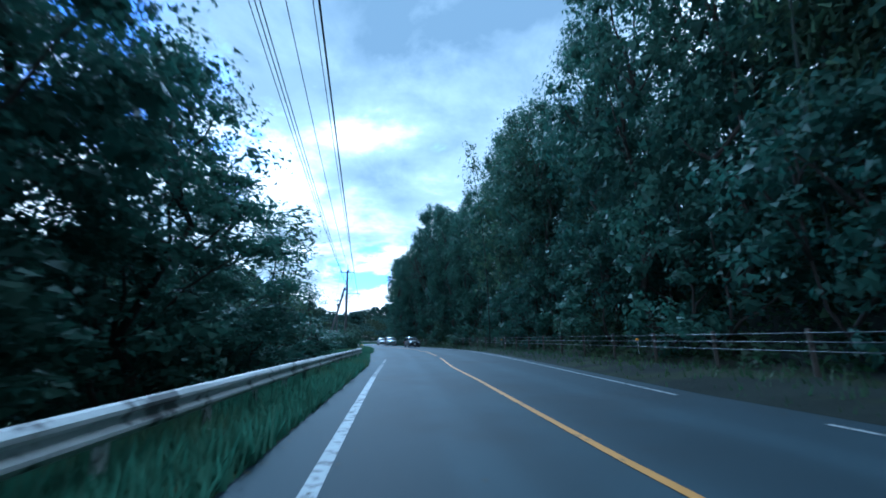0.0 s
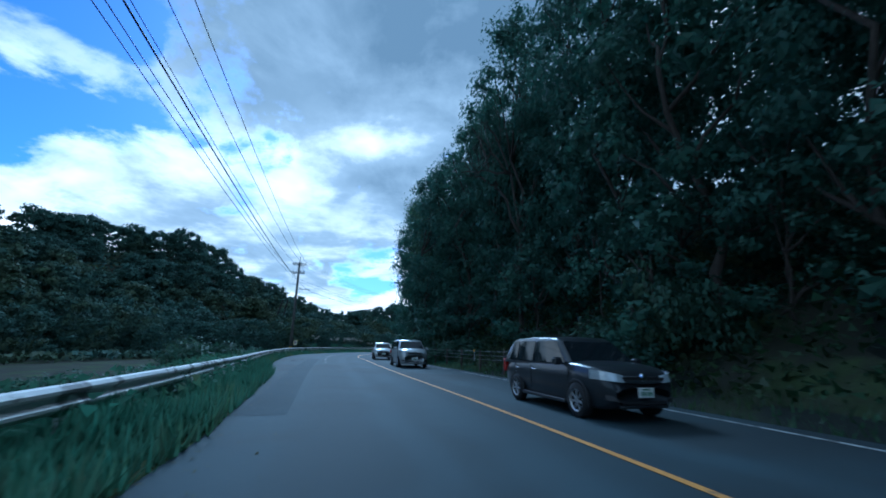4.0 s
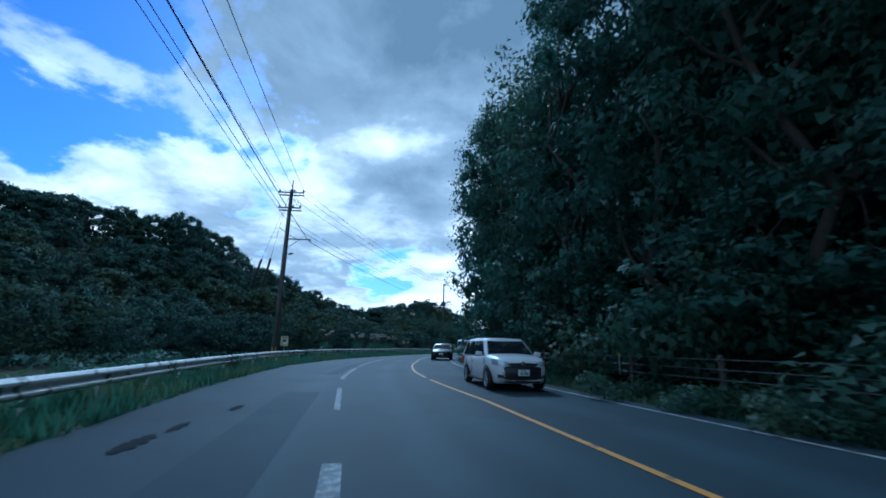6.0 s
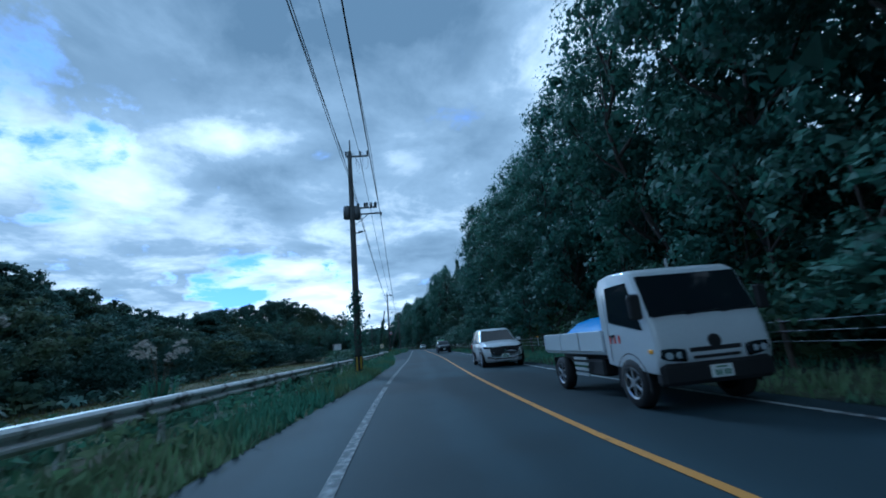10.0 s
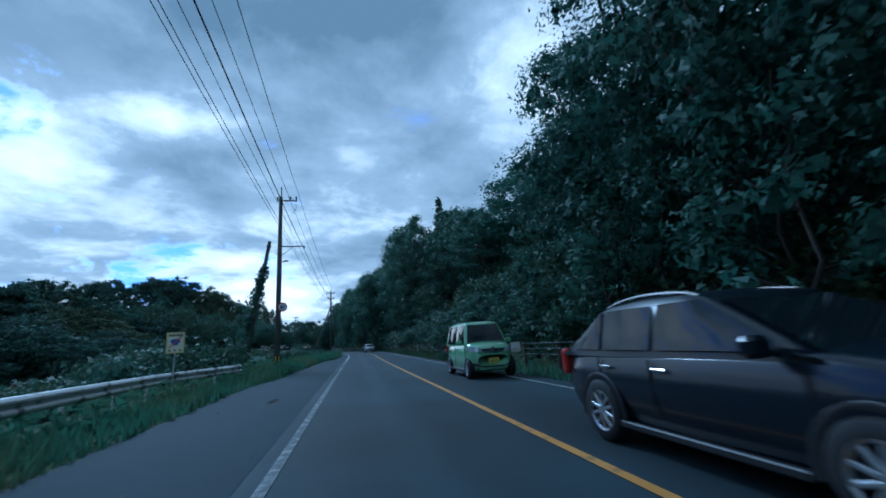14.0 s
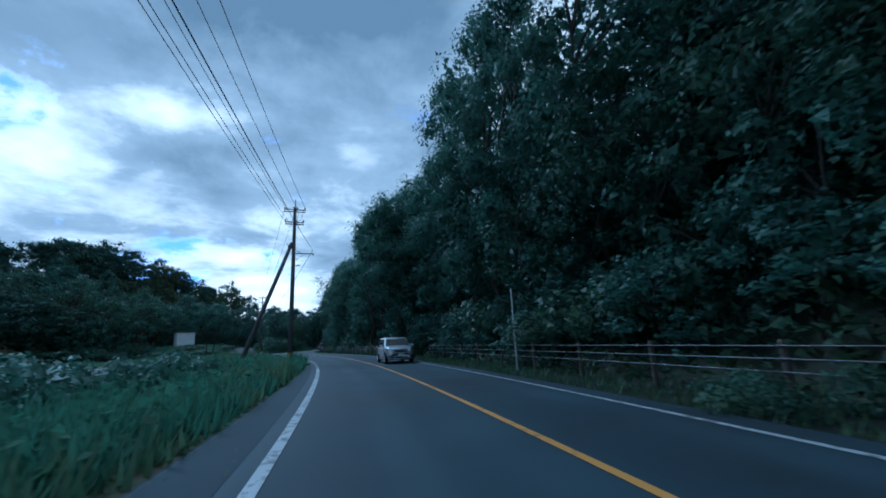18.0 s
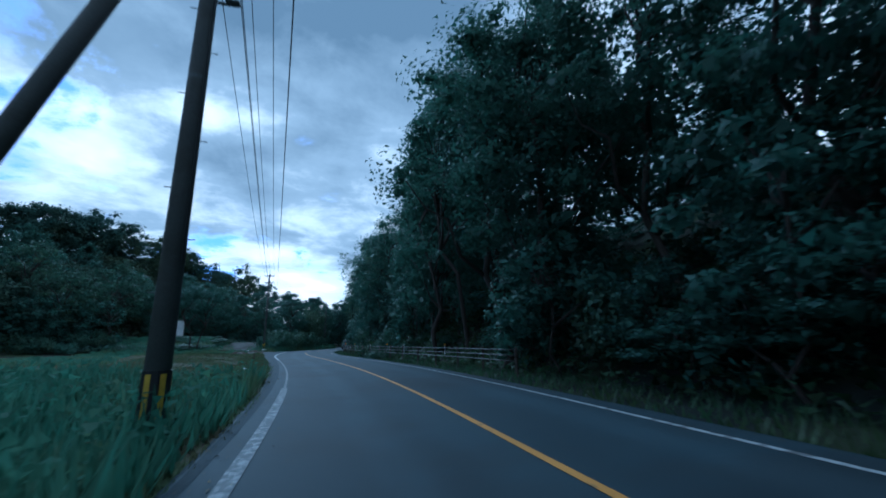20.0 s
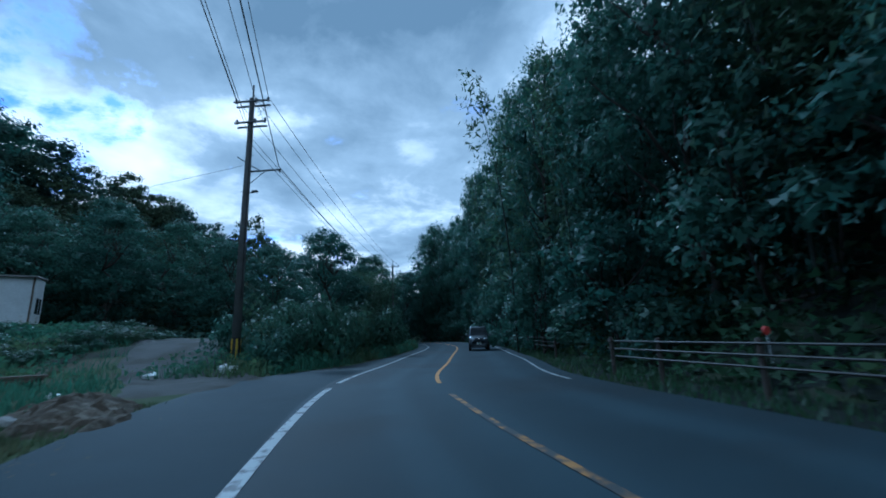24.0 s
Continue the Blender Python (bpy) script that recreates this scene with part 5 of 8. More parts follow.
    ok = (d < LEFT_EDGE(s) - np.where(s > 335, 13, 22)) & ~((d > -47) & (p[:, 1] > 262) & (p[:, 1] < 333)) & ~((p[:, 0] > -4.6) & (p[:, 1] < 352))
    ok &= ~((s > 150) & (s < 262) & (d > -41))
    q = np.c_[rng.uniform(-42, 24, 26000), rng.uniform(336, 402, 26000)]
    q = q[~((q[:, 0] > -5.5) & (q[:, 1] < 352.5)) & ~((np.abs(q[:, 0] - 12) < 2.4) & (q[:, 1] < 364))]
    sq, dq = road_sd(q)
    far_enough = dq < LEFT_EDGE(sq) - 6
    p = np.r_[p[ok], q[far_enough]]
    s, d = np.r_[s[ok], sq[far_enough]], np.r_[d[ok], dq[far_enough]]
    z = ground_z(s, d, p)
    far = np.clip((np.hypot(p[:, 0] - 15, 0.35 * np.minimum(0, p[:, 1] - 320)) - 15) / 70, 0, 1)
    lift = (0.25 + 0.7 * rng.random(len(p))) * (0.5 + far)
    ob = new("scrub", quads_mesh("scrub", leaf_quads(np.c_[p, z + lift], rng.uniform(0.4, 0.75, len(p)) * (0.7 + 0.9 * far), rng, 0.8, 0.7, rng.normal(0, 0.4, (len(p), 3))), "leaf_far", up_ways(rng, len(p), (0.3, -0.2, 0.8))))
    tagged(ob, "low scrub and saplings under the trees of the hills", "scrub", kind="stuff")
    # trees and bushes on the valley side past the field
    for s, d, h in ((358, -12, 8), (364, -14, 10), (366, -9.5, 8), (372, -11, 10), (378, -9, 9), (385, -10, 11), (392, -8, 11), (400, -9, 12)):
        plant(T_BAM[int(s) % 2] if int(s) % 3 == 0 else T_BIG[int(s) % 3], s, d, h / 14.5, 0.95, rz=s)
    for k in range(26):
        s = rng.uniform(337, 372)
        plant((B_GRN + B_KUD)[rng.integers(4)], s, float(LEFT_EDGE(s)) - rng.uniform(2.2, 6.0), rng.uniform(0.8, 1.5), rng.uniform(0.7, 0.95), rz=rng.uniform(0, 6.3))
    for s, d, w in ((339, -7.2, 0.75), (341.5, -6.6, 0.7), (344, -6.8, 0.8), (347, -6.6, 0.85), (350, -7, 0.9), (342.5, -9, 0.9), (346, -9, 1.0)):
        plant(B_KUD[int(s) % 2], s, d, 1.35, w, rz=s * 1.7)
    for s, d, h in ((402, -4, 11), (402, 0, 10), (402, 4, 12), (405, -8, 12), (405, 8, 13), (403, 11, 12), (407, 2, 13)):
        plant(T_BIG[int(h) % 3], s, d, h / 15, 0.95, rz=s)
    for s, d in ((400, -3), (400, 0), (400, 3), (400.5, 6), (399.6, 8)):
        plant(T_LOW[int(s) % 2], s, d, 0.8, 1.1, rz=d)

    def at_xy(p, x, y, *a, **kw):
        s, d = road_sd(np.array([[x, y]]))
        return plant(p, float(s[0]), float(d[0]), *a, **kw)
    # bushes along the back of the field, young wood behind them
    for k in range(46):
        x = rng.uniform(-46, 7)
        at_xy((B_GRN + B_KUD)[rng.integers(4)], x, 332.5 + 0.05 * abs(x) + rng.uniform(0, 3.5), rng.uniform(0.7, 1.35) * (0.35 if x > -7 else 1), rng.uniform(0.9, 1.4) * (0.7 if x > -7 else 1), rz=rng.uniform(0, 6.3))
    young = []

    def sapling(x, y, w, h):
        q = np.array([[x, y]])
        young.append((x, y, float(ground_z(*road_sd(q), q)[0]), w, h))
    for k in range(44):        # low wood along the hill side of the field
        s = rng.uniform(258, 330)
        sapling(*at_road(s, float(LEFT_EDGE(s)) - rng.uniform(42, 48)), rng.uniform(1.0, 1.5), rng.uniform(0.5, 1.0))
    for k in range(40):
        sapling(rng.uniform(-48, -6), rng.uniform(337, 345), rng.uniform(0.9, 1.3), rng.uniform(0.7, 1.3))
    for x, y, h in ((-8.5, 346, 0.85), (-14, 343, 0.95), (-20, 347, 1.0), (-27, 343, 0.9), (-10, 352, 1.1)):
        at_xy(T_UMB, x, y, h, 1.1, rz=x)
    for x, y, ln in ((5.3, 333.2, 0.05), (6.6, 332.4, 0.12)):
        at_xy(T_HIGH, x, y, 0.85, 0.9, rz=x, lean=ln)
    for k in range(22):
        x, y = rng.uniform(1, 9.2), rng.uniform(333.5, 347)
        at_xy((B_GRN + B_KUD)[rng.integers(4)], x, y, rng.uniform(0.3, 0.5), rng.uniform(0.6, 0.9), rz=rng.uniform(0, 6.3))
    for x, y, h in ((-4, 358, 10), (1, 361, 11), (5, 364, 11), (-9, 357, 10), (10, 366, 10), (15, 369, 10), (-2, 366, 12), (6, 372, 12), (13, 376, 12), (21, 374, 10), (20, 384, 12)):
        at_xy(T_BIG[int(x) % 3], x, y, h / 15.5, 0.95, rz=x)
    for k in range(26):
        sapling(rng.uniform(-32, 10), rng.uniform(353, 372), rng.uniform(0.9, 1.3), rng.uniform(0.7, 1.2))
    ob = new("young_wood", quads_mesh("young_wood", *(lambda a: (a[0], "leaf_dark", a[1]))(stamped([raw_leaves(t) for t in T_LOW], young, rng, 0.6))))
    tagged(ob, "young leafy wood at the back of the field", "woods", kind="stuff")
    # tall weeds and brambles that hide the valley floor
    for k in range(30):
        s = rng.uniform(238, 263)
        plant(B_GRN[rng.integers(2)], s, float(LEFT_EDGE(s)) - rng.uniform(6, 14), rng.uniform(0.9, 1.3), rng.uniform(0.9, 1.3), rz=rng.uniform(0, 6.3))
    for k in range(12):        # weeds growing through the guardrail
        s = rng.uniform(62, 200)
        plant(B_GRN[rng.integers(2)], s, float(RAIL(s)) - 0.15, rng.uniform(0.45, 0.62), rng.uniform(0.26, 0.36), rz=rng.uniform(0, 6.3))
    for k in range(34):
        s = rng.uniform(222, 266)
        plant(B_GRN[rng.integers(2)], s, float(LEFT_EDGE(s)) - rng.uniform(3.4, 12), rng.uniform(0.6, 1.05), rng.uniform(0.8, 1.2), rz=rng.uniform(0, 6.3))
    for k in range(16):
        s = rng.uniform(204, 222)
        plant((B_GRN + B_KUD)[rng.integers(4)], s, rng.uniform(-18, -10), rng.uniform(0.9, 1.5), 1.1, rz=rng.uniform(0, 6.3))


plant_hill()
plant_valley()
drop_models()


# ================= grass =================
def grass_patch(name, rows, n, hmin, hmax, mat, lab, seed, width=0.02, patchy=0.0):
    """Blades scattered between two lines along the road. rows: (s0, s1, near offset fn, far offset fn)."""
    rng = np.random.default_rng(seed)
    s0, s1, fa, fb = rows
    s = rng.uniform(s0, s1, n)
    u = rng.random(n)
    d = fa(s) * (1 - u) + fb(s) * u
    if patchy:
        keep = np.sin(s * 0.9 + 1.7 * np.sin(d * 1.1)) * np.sin(d * 1.6 + 1.3 * np.sin(s * 0.5)) + rng.normal(0, 0.35, n) > patchy - 0.5
        s, d = s[keep], d[keep]
        n = len(s)
    xy = at_road(s, d)
    z = ground_z(s, d, xy) - 0.03
    tuft = 0.6 + 0.4 * np.sin(s * 1.3 + 2 * np.sin(d * 2.1)) * np.sin(s * 0.37 + d)
    h = rng.uniform(hmin, hmax, n) * (0.55 + 0.6 * np.abs(tuft))
    th = rng.uniform(0, 2 * np.pi, n)
    lean = rng.uniform(0.1, 0.75, n) * h
    w = width * rng.uniform(0.7, 1.6, n)
    base = np.c_[xy, z]
    side = np.c_[np.cos(th), np.sin(th), 0 * th] * w[:, None]
    out = np.c_[-np.sin(th), np.cos(th), 0 * th]
    tip = base + out * lean[:, None] + np.c_[0 * h, 0 * h, h]
    V4 = np.stack([base - side * 1.3, base + side * 1.3, tip], 1)
    ob = new(name, quads_mesh(name, V4, mat, up_ways(rng, n, spread=0.25) if hmax < 0.32 else None))
    tagged(ob, lab, "grass", kind="stuff")


def build_grass():
    le = LEFT_EDGE
    near = lambda o: (lambda s: le(s) - o)
    grass_patch("grass", (-6, 30, near(0.02), near(1.9)), 15000, 0.18, 0.5, "grass", "short green roadside grass below the guardrail", 1)
    grass_patch("grass", (36, 62, near(0.0), near(3.2)), 12000, 0.2, 0.55, "grass", "green grass tongue beside the paved bay", 2)
    grass_patch("grass", (25, 42, near(0.05), near(4.0)), 9000, 0.10, 0.36, "grass", "patchy grass round the paved bay", 12)
    grass_patch("grass", (60, 206, near(0.0), near(1.7)), 26000, 0.15, 0.5, "grass", "strip of weeds between asphalt and guardrail", 3)
    grass_patch("grass", (206, 282, near(0.1), near(9)), 46000, 0.25, 0.8, "grass", "tall lush weeds along the road edge", 4, 0.028)
    grass_patch("grass", (266, 330, near(-0.12), near(1.9)), 34000, 0.05, 0.17, "grass_bank", "short green-yellow grass along the road edge", 5, 0.012)
    grass_patch("grass", (266, 330, near(1.2), near(10)), 60000, 0.04, 0.16, "grass_bank", "patchy low weeds in the swale beside the field", 21, 0.018, 0.55)
    grass_patch("grass", (266, 330, near(1.6), near(9)), 30000, 0.03, 0.12, "grass_dry", "withered brown grass in the swale", 22, 0.014, 0.35)
    grass_patch("grass", (268, 326, near(7.5), near(32)), 60000, 0.03, 0.12, "grass_dry", "mown yellow grass of the field", 6, 0.022)
    grass_patch("grass", (297, 318, lambda s: -12.5 - 0.25 * (s - 297), lambda s: -26 + 0 * s), 24000, 0.12, 0.3, "grass", "bright green strip of young rice in the field", 23, 0.02)
    grass_patch("grass", (334, 390, near(0.1), near(4.0)), 14000, 0.2, 0.7, "grass", "green weeds at the foot of the bushes", 7)
    rng = np.random.default_rng(17)
    for s0, s1, o0, o1, n, top, lab in ((204, 282, 0.3, 7.5, 15000, 0.75, "broad-leaved weeds and mugwort along the road edge"), (334, 392, 0.2, 5.0, 8000, 0.7, "broad-leaved weeds below the bushes"),
                                        (58, 205, 0.8, 4.0, 12000, 0.55, "broad-leaved weeds growing round the guardrail")):
        s = rng.uniform(s0, s1, n)
        d = LEFT_EDGE(s) - rng.uniform(o0, o1, n)
        xy = at_road(s, d)
        lump = 0.35 + 0.65 * np.abs(np.sin(s * 0.9 + 1.3 * np.sin(d * 1.1)))
        c = np.c_[xy, ground_z(s, d, xy) + 0.04 + top * lump * rng.random(n) ** 0.7]
        ob = new("weeds", quads_mesh("weeds", leaf_quads(c, rng.uniform(0.08, 0.24, n), rng, 0.8, 0.65, rng.normal(0, 0.4, (n, 3))), "grass"))
        tagged(ob, lab, "weeds", kind="stuff")
    n = 9000
    p = np.c_[rng.uniform(-5, 12.5, n), rng.uniform(327, 349, n)]
    p = p[(p[:, 0] < 14.2 - 0.28 * np.clip(p[:, 1] - 325, 0, 14)) | (p[:, 1] > 344) & (p[:, 0] < 9.4)]
    p = p[p[:, 0] < 9.6]
    s, d = road_sd(p)
    lump = 0.35 + 0.65 * np.abs(np.sin(p[:, 0] * 1.1 + np.sin(p[:, 1] * 0.9)))
    c = np.c_[p, ground_z(s, d, p) + 0.05 + 0.55 * lump * rng.random(len(p))]
    ob = new("weeds", quads_mesh("weeds", leaf_quads(c, rng.uniform(0.12, 0.34, len(p)), rng, 0.8, 0.6), "grass"))
    tagged(ob, "lush weeds on the bank below the hut", "weeds", kind="stuff")
    n = 16000
    p = np.c_[rng.uniform(-6, 14, n), rng.uniform(325, 349, n)]
    edge = np.interp(p[:, 1], [325, 330.6, 335.5, 341, 350], [14.5, 13.2, 11.2, 9.9, 9.4])
    p = p[p[:, 0] < edge + rng.normal(0, 0.25, n)]
    s, d = road_sd(p)
    p = p[d < LEFT_EDGE(s) - 0.2]
    s, d = road_sd(p)
    n = len(p)
    th, h = rng.uniform(0, 6.283, n), rng.uniform(0.15, 0.5, n)
    base = np.c_[p, ground_z(s, d, p) - 0.03]
    side, lean = np.c_[np.cos(th), np.sin(th), 0 * th] * 0.03, np.c_[-np.sin(th), np.cos(th), 0 * th] * (0.5 * h)[:, None]
    ob = new("grass", quads_mesh("grass", np.stack([base - side, base + side, base + lean + np.c_[0 * h, 0 * h, h]], 1), "grass"))
    tagged(ob, "long grass on the bank between field and track", "grass", kind="stuff")
    rf = lambda o: (lambda s: RIGHT_LINE(s) + 0.6 + o)
    # beyond the green stretch, darker leaf_under puts the wood's shade into the blade colour
    for s0, s1, n, mt, lab in ((-6, 76, 4000, "leaf_under", "sparse grass along the fence, coloured dark for the shade of the wood"), (76, 204, 20000, "grass", "green grass strip below the fence"),
                               (204, 400, 20000, "leaf_under", "grass and weeds along the fence, shade of the wood put into their colour")):
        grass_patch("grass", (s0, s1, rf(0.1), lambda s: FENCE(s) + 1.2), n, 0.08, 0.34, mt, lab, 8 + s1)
    grass_patch("grass", (150, 262, lambda s: -15 + 0 * s, lambda s: -50 + 0 * s), 16000, 0.2, 0.5, "grass_dry", "yellow-green rice stubble in the valley field", 9, 0.06)


def build_litter():
    """Fallen leaves and grit along the road edges, sealed cracks in the asphalt."""
    rng = np.random.default_rng(23)
    n = 5200
    s = rng.uniform(-4, 345, n)
    left = rng.random(n) < 0.7
    d = np.where(left, LEFT_EDGE(s) + rng.exponential(0.45, n), RIGHT_LINE(s) + 0.5 - rng.exponential(0.25, n))
    c = np.c_[at_road(s, d), np.full(n, 0.012)]
    th, z = rng.uniform(0, 6.283, n), rng.uniform(0.015, 0.045, n)
    u, w = np.c_[np.cos(th), np.sin(th), rng.normal(0, 0.2, n)], np.c_[-np.sin(th), np.cos(th), rng.normal(0, 0.2, n)]
    V = np.stack([c + u * z[:, None], c + w * z[:, None] * 0.6, c - u * z[:, None]], 1)
    V[..., 2] = np.maximum(V[..., 2], 0.009)
    ob = new("fallen_leaves", quads_mesh("fallen_leaves", V, "litter"))
    tagged(ob, "dry leaves and grit scattered along the road edges", "leaf litter", kind="stuff")
    # tar and oil stains on the bay
    for s, d, ln, wd in ((86.6, -5.0, 0.55, 0.16), (87.6, -4.9, 0.4, 0.10), (89.4, -4.6, 0.35, 0.12), (108, -4.4, 0.5, 0.2), (196, -4.2, 0.5, 0.15)):
        me = strip("road_stain", s - ln, s + ln, ln / 7, [lambda q, s=s, d=d, ln=ln, wd=wd: d - wd * np.sqrt(np.clip(1 - ((q - s) / ln) ** 2, 0, 1)) * (0.7 + 0.3 * np.sin(q * 31)),
                                                          lambda q, s=s, d=d, ln=ln, wd=wd: d + 0.006 + wd * np.sqrt(np.clip(1 - ((q - s) / ln) ** 2, 0, 1)) * (0.6 + 0.4 * np.sin(q * 23 + 1))], "crack", 0.008)
        tagged(new("road_stain", me), "dark tar stain on the asphalt", "road stain", kind="structure")


build_grass()
build_litter()


# ================= poles and wires =================
POLES = [(-10, -4.3, 11.4, 0), (52.0, -7.2, 10.5, 1), (107.3, -8.8, 12.2, 2), (153.3, -4.9, 12.9, 3), (212.6, -7.0, 12.3, 4), (272.8, -4.6, 13.4, 5), (337.2, -9.2, 13.5, 2),
         (379, -7.0, 12.0, 0)]


def build_pole(s, d, top, style):
    p = P3(s, d, drape(s, d))
    root = empty("utility_pole", p, heading(s))
    tagged(root, "tall grey concrete utility pole with crossarms and insulators", "utility pole")
    h = top - p.z
    part("shaft", mesh("shaft", *tube([(0, 0, -0.6), (0, 0, h * 0.5), (0, 0, h - 0.75), (0, 0, h - 0.7)], [0.19, 0.155, 0.115, 0.09], 14), "concrete", True), root)
    part("spike", mesh("spike", *tube([(0.03, 0, h - 1.2), (0.03, 0, h)], [0.045, 0.04], 8), "steel"), root)
    one = style in (3, 4)
    arms = [(h - 0.95, -0.85 if not one else -0.25, 0.85 if not one else 1.05)]
    if style in (2, 5):
        arms.append((h - 2.05, -0.75, 0.75))
    if style == 3:
        arms += [(h - 4.05, -0.1, 1.35)]
    for z, a, b in arms:
        dbl = style in (2, 5)
        for off in ((-0.14, 0.14) if dbl else (0.13,)):
            part("crossarm", mesh("crossarm", *box((a + b) / 2, off, z - (0.1 if off > 0 and dbl else 0), b - a, 0.08, 0.08, 0.012), "steel"), root)
        for x in (a + 0.05, (a + b) / 2 + 0.2, b - 0.05):
            part("insulator", mesh("insulator", *tube([(x, 0.0, z), (x, 0, z + 0.08), (x, 0, z + 0.12), (x, 0, z + 0.2), (x, 0, z + 0.26)],
                                                       [0.03, 0.075, 0.045, 0.07, 0.03], 8), "insul", True), root)
    zl = h * 0.655
    part("lower_arm", mesh("lower_arm", *joined(box(0.8, 0, zl, 1.6, 0.07, 0.07, 0.01), box(1.56, 0, zl - 0.06, 0.07, 0.07, 0.16, 0.01)), "steel"), root)
    part("arm_strut", mesh("arm_strut", *tube([(0.1, 0.02, zl - 0.62), (0.85, 0.0, zl - 0.03)], 0.018, 6), "steel"), root)
    if not one:
        part("service_arm", mesh("service_arm", *tube([(-0.55, 0, zl + 0.78), (0.1, 0, zl + 0.32), (0.62, 0, zl + 0.02)], 0.022, 6), "steel"), root)
    # jumper wires looped between the insulators and down the shaft
    rj = np.random.default_rng(int(abs(s)) + 5)
    for k in range(5 if style in (2, 5, 3) else 2):
        x0, x1 = rj.uniform(-0.7, 0.2) + (0.35 if one else 0), rj.uniform(0.0, 0.75) + (0.2 if one else 0)
        z0, z1 = h - 0.72, h - rj.uniform(1.4, 2.1)
        bow, yb = rj.uniform(0.15, 0.5), rj.uniform(-0.2, 0.2)
        pts = [(x0 + (x1 - x0) * q + bow * math.sin(math.pi * q), yb * math.sin(math.pi * q), z0 + (z1 - z0) * q + 0.12 * math.sin(2 * math.pi * q)) for q in np.linspace(0, 1, 9)]
        part("jumper_wire", mesh("jumper_wire", *tube(pts, 0.008, 5), "wire"), root)
    part("down_lead", mesh("down_lead", *tube([(0.1, -0.12, h - 1.2), (0.13, -0.14, h * 0.7), (0.15, -0.13, h * 0.45), (0.17, -0.12, h * 0.2)], 0.014, 5), "wire"), root)
    for z in np.arange(2.2, h - 2.2, 0.9):
        q = 1 if int(z * 10) % 2 else -1
        part("step_bolt", mesh("step_bolt", *tube([(0, 0, z), (q * 0.28, 0, z)], 0.009, 5), "steel"), root)
    part("lamp_bracket", mesh("lamp_bracket", *joined(box(0.22, 0, zl - 1.05, 0.34, 0.05, 0.05, 0.01), box(0.42, 0, zl - 0.99, 0.26, 0.16, 0.07, 0.02)), "steel"), root)
    for z in (h * 0.45, h * 0.62, zl + 0.05, h - 1.0):
        part("band", mesh("band", *tube([(0, 0, z - 0.04), (0, 0, z + 0.04)], [0.178 - 0.07 * z / h + 0.012] * 2, 14), "steel"), root)
    if style == 3:
        for zz, x in ((h - 4.3, -0.27), (h - 4.35, 0.26)):
            part("transformer", mesh("transformer", *tube([(x, 0, zz - 0.38), (x, 0, zz - 0.34), (x, 0, zz + 0.3), (x, 0, zz + 0.36)], [0.16, 0.2, 0.2, 0.13], 12), "steel", True), root)
        for x in (0.35, 0.7, 1.05, 1.25):
            part("insulator", mesh("insulator", *tube([(x, 0, h - 4.05), (x, 0, h - 3.86), (x, 0, h - 3.8)], [0.05, 0.065, 0.03], 8), "insul", True), root)
    if style in (3, 4, 5, 2):
        part("warning_sleeve", mesh("warning_sleeve", *tube([(0, 0, 0.05), (0, 0, 1.0)], [0.202, 0.196], 16), "plastic"), root, "black sleeve with yellow stripes")
        V, F = [], []
        for k in range(6):
            a0 = 2 * math.pi * k / 6
            n = len(V)
            for a in (a0, a0 + 0.42):
                for z in (0.12, 0.95):
                    V.append((math.cos(a) * 0.2035, math.sin(a) * 0.2035, z))
            F.append((n, n + 2, n + 3, n + 1))
        part("warning_stripes", mesh("warning_stripes", V, F, "hazard"), root, "yellow warning stripes")
    return root


def build_braces():
    def brace(a, b, r, lab):
        root = empty("brace_pole", a)
        tagged(root, lab, "brace pole")
        v = Vector(b) - Vector(a)
        part("shaft", mesh("shaft", *tube([v * -0.05, v * 0.5, v], [r * 1.15, r, r * 0.85], 12), "concrete", True), root)
        part("clamp", mesh("clamp", *tube([v * 0.955, v * 0.975], [r * 1.15, r * 1.15], 12), "steel"), root)
        return root
    brace(P3(51.2, -9.6, drape(51.2, -9.6)), P3(51.9, -7.45, 7.6), 0.14, "leaning grey concrete pole propping a utility pole")
    brace(P3(272.0, -8.1, -0.1), P3(271.9, -4.75, 9.4), 0.15, "leaning grey concrete pole propping a utility pole")
    brace(P3(214, -9.4, -0.9), P3(212.9, -7.7, 8.5), 0.13, "leaning pole stub overgrown with ivy")


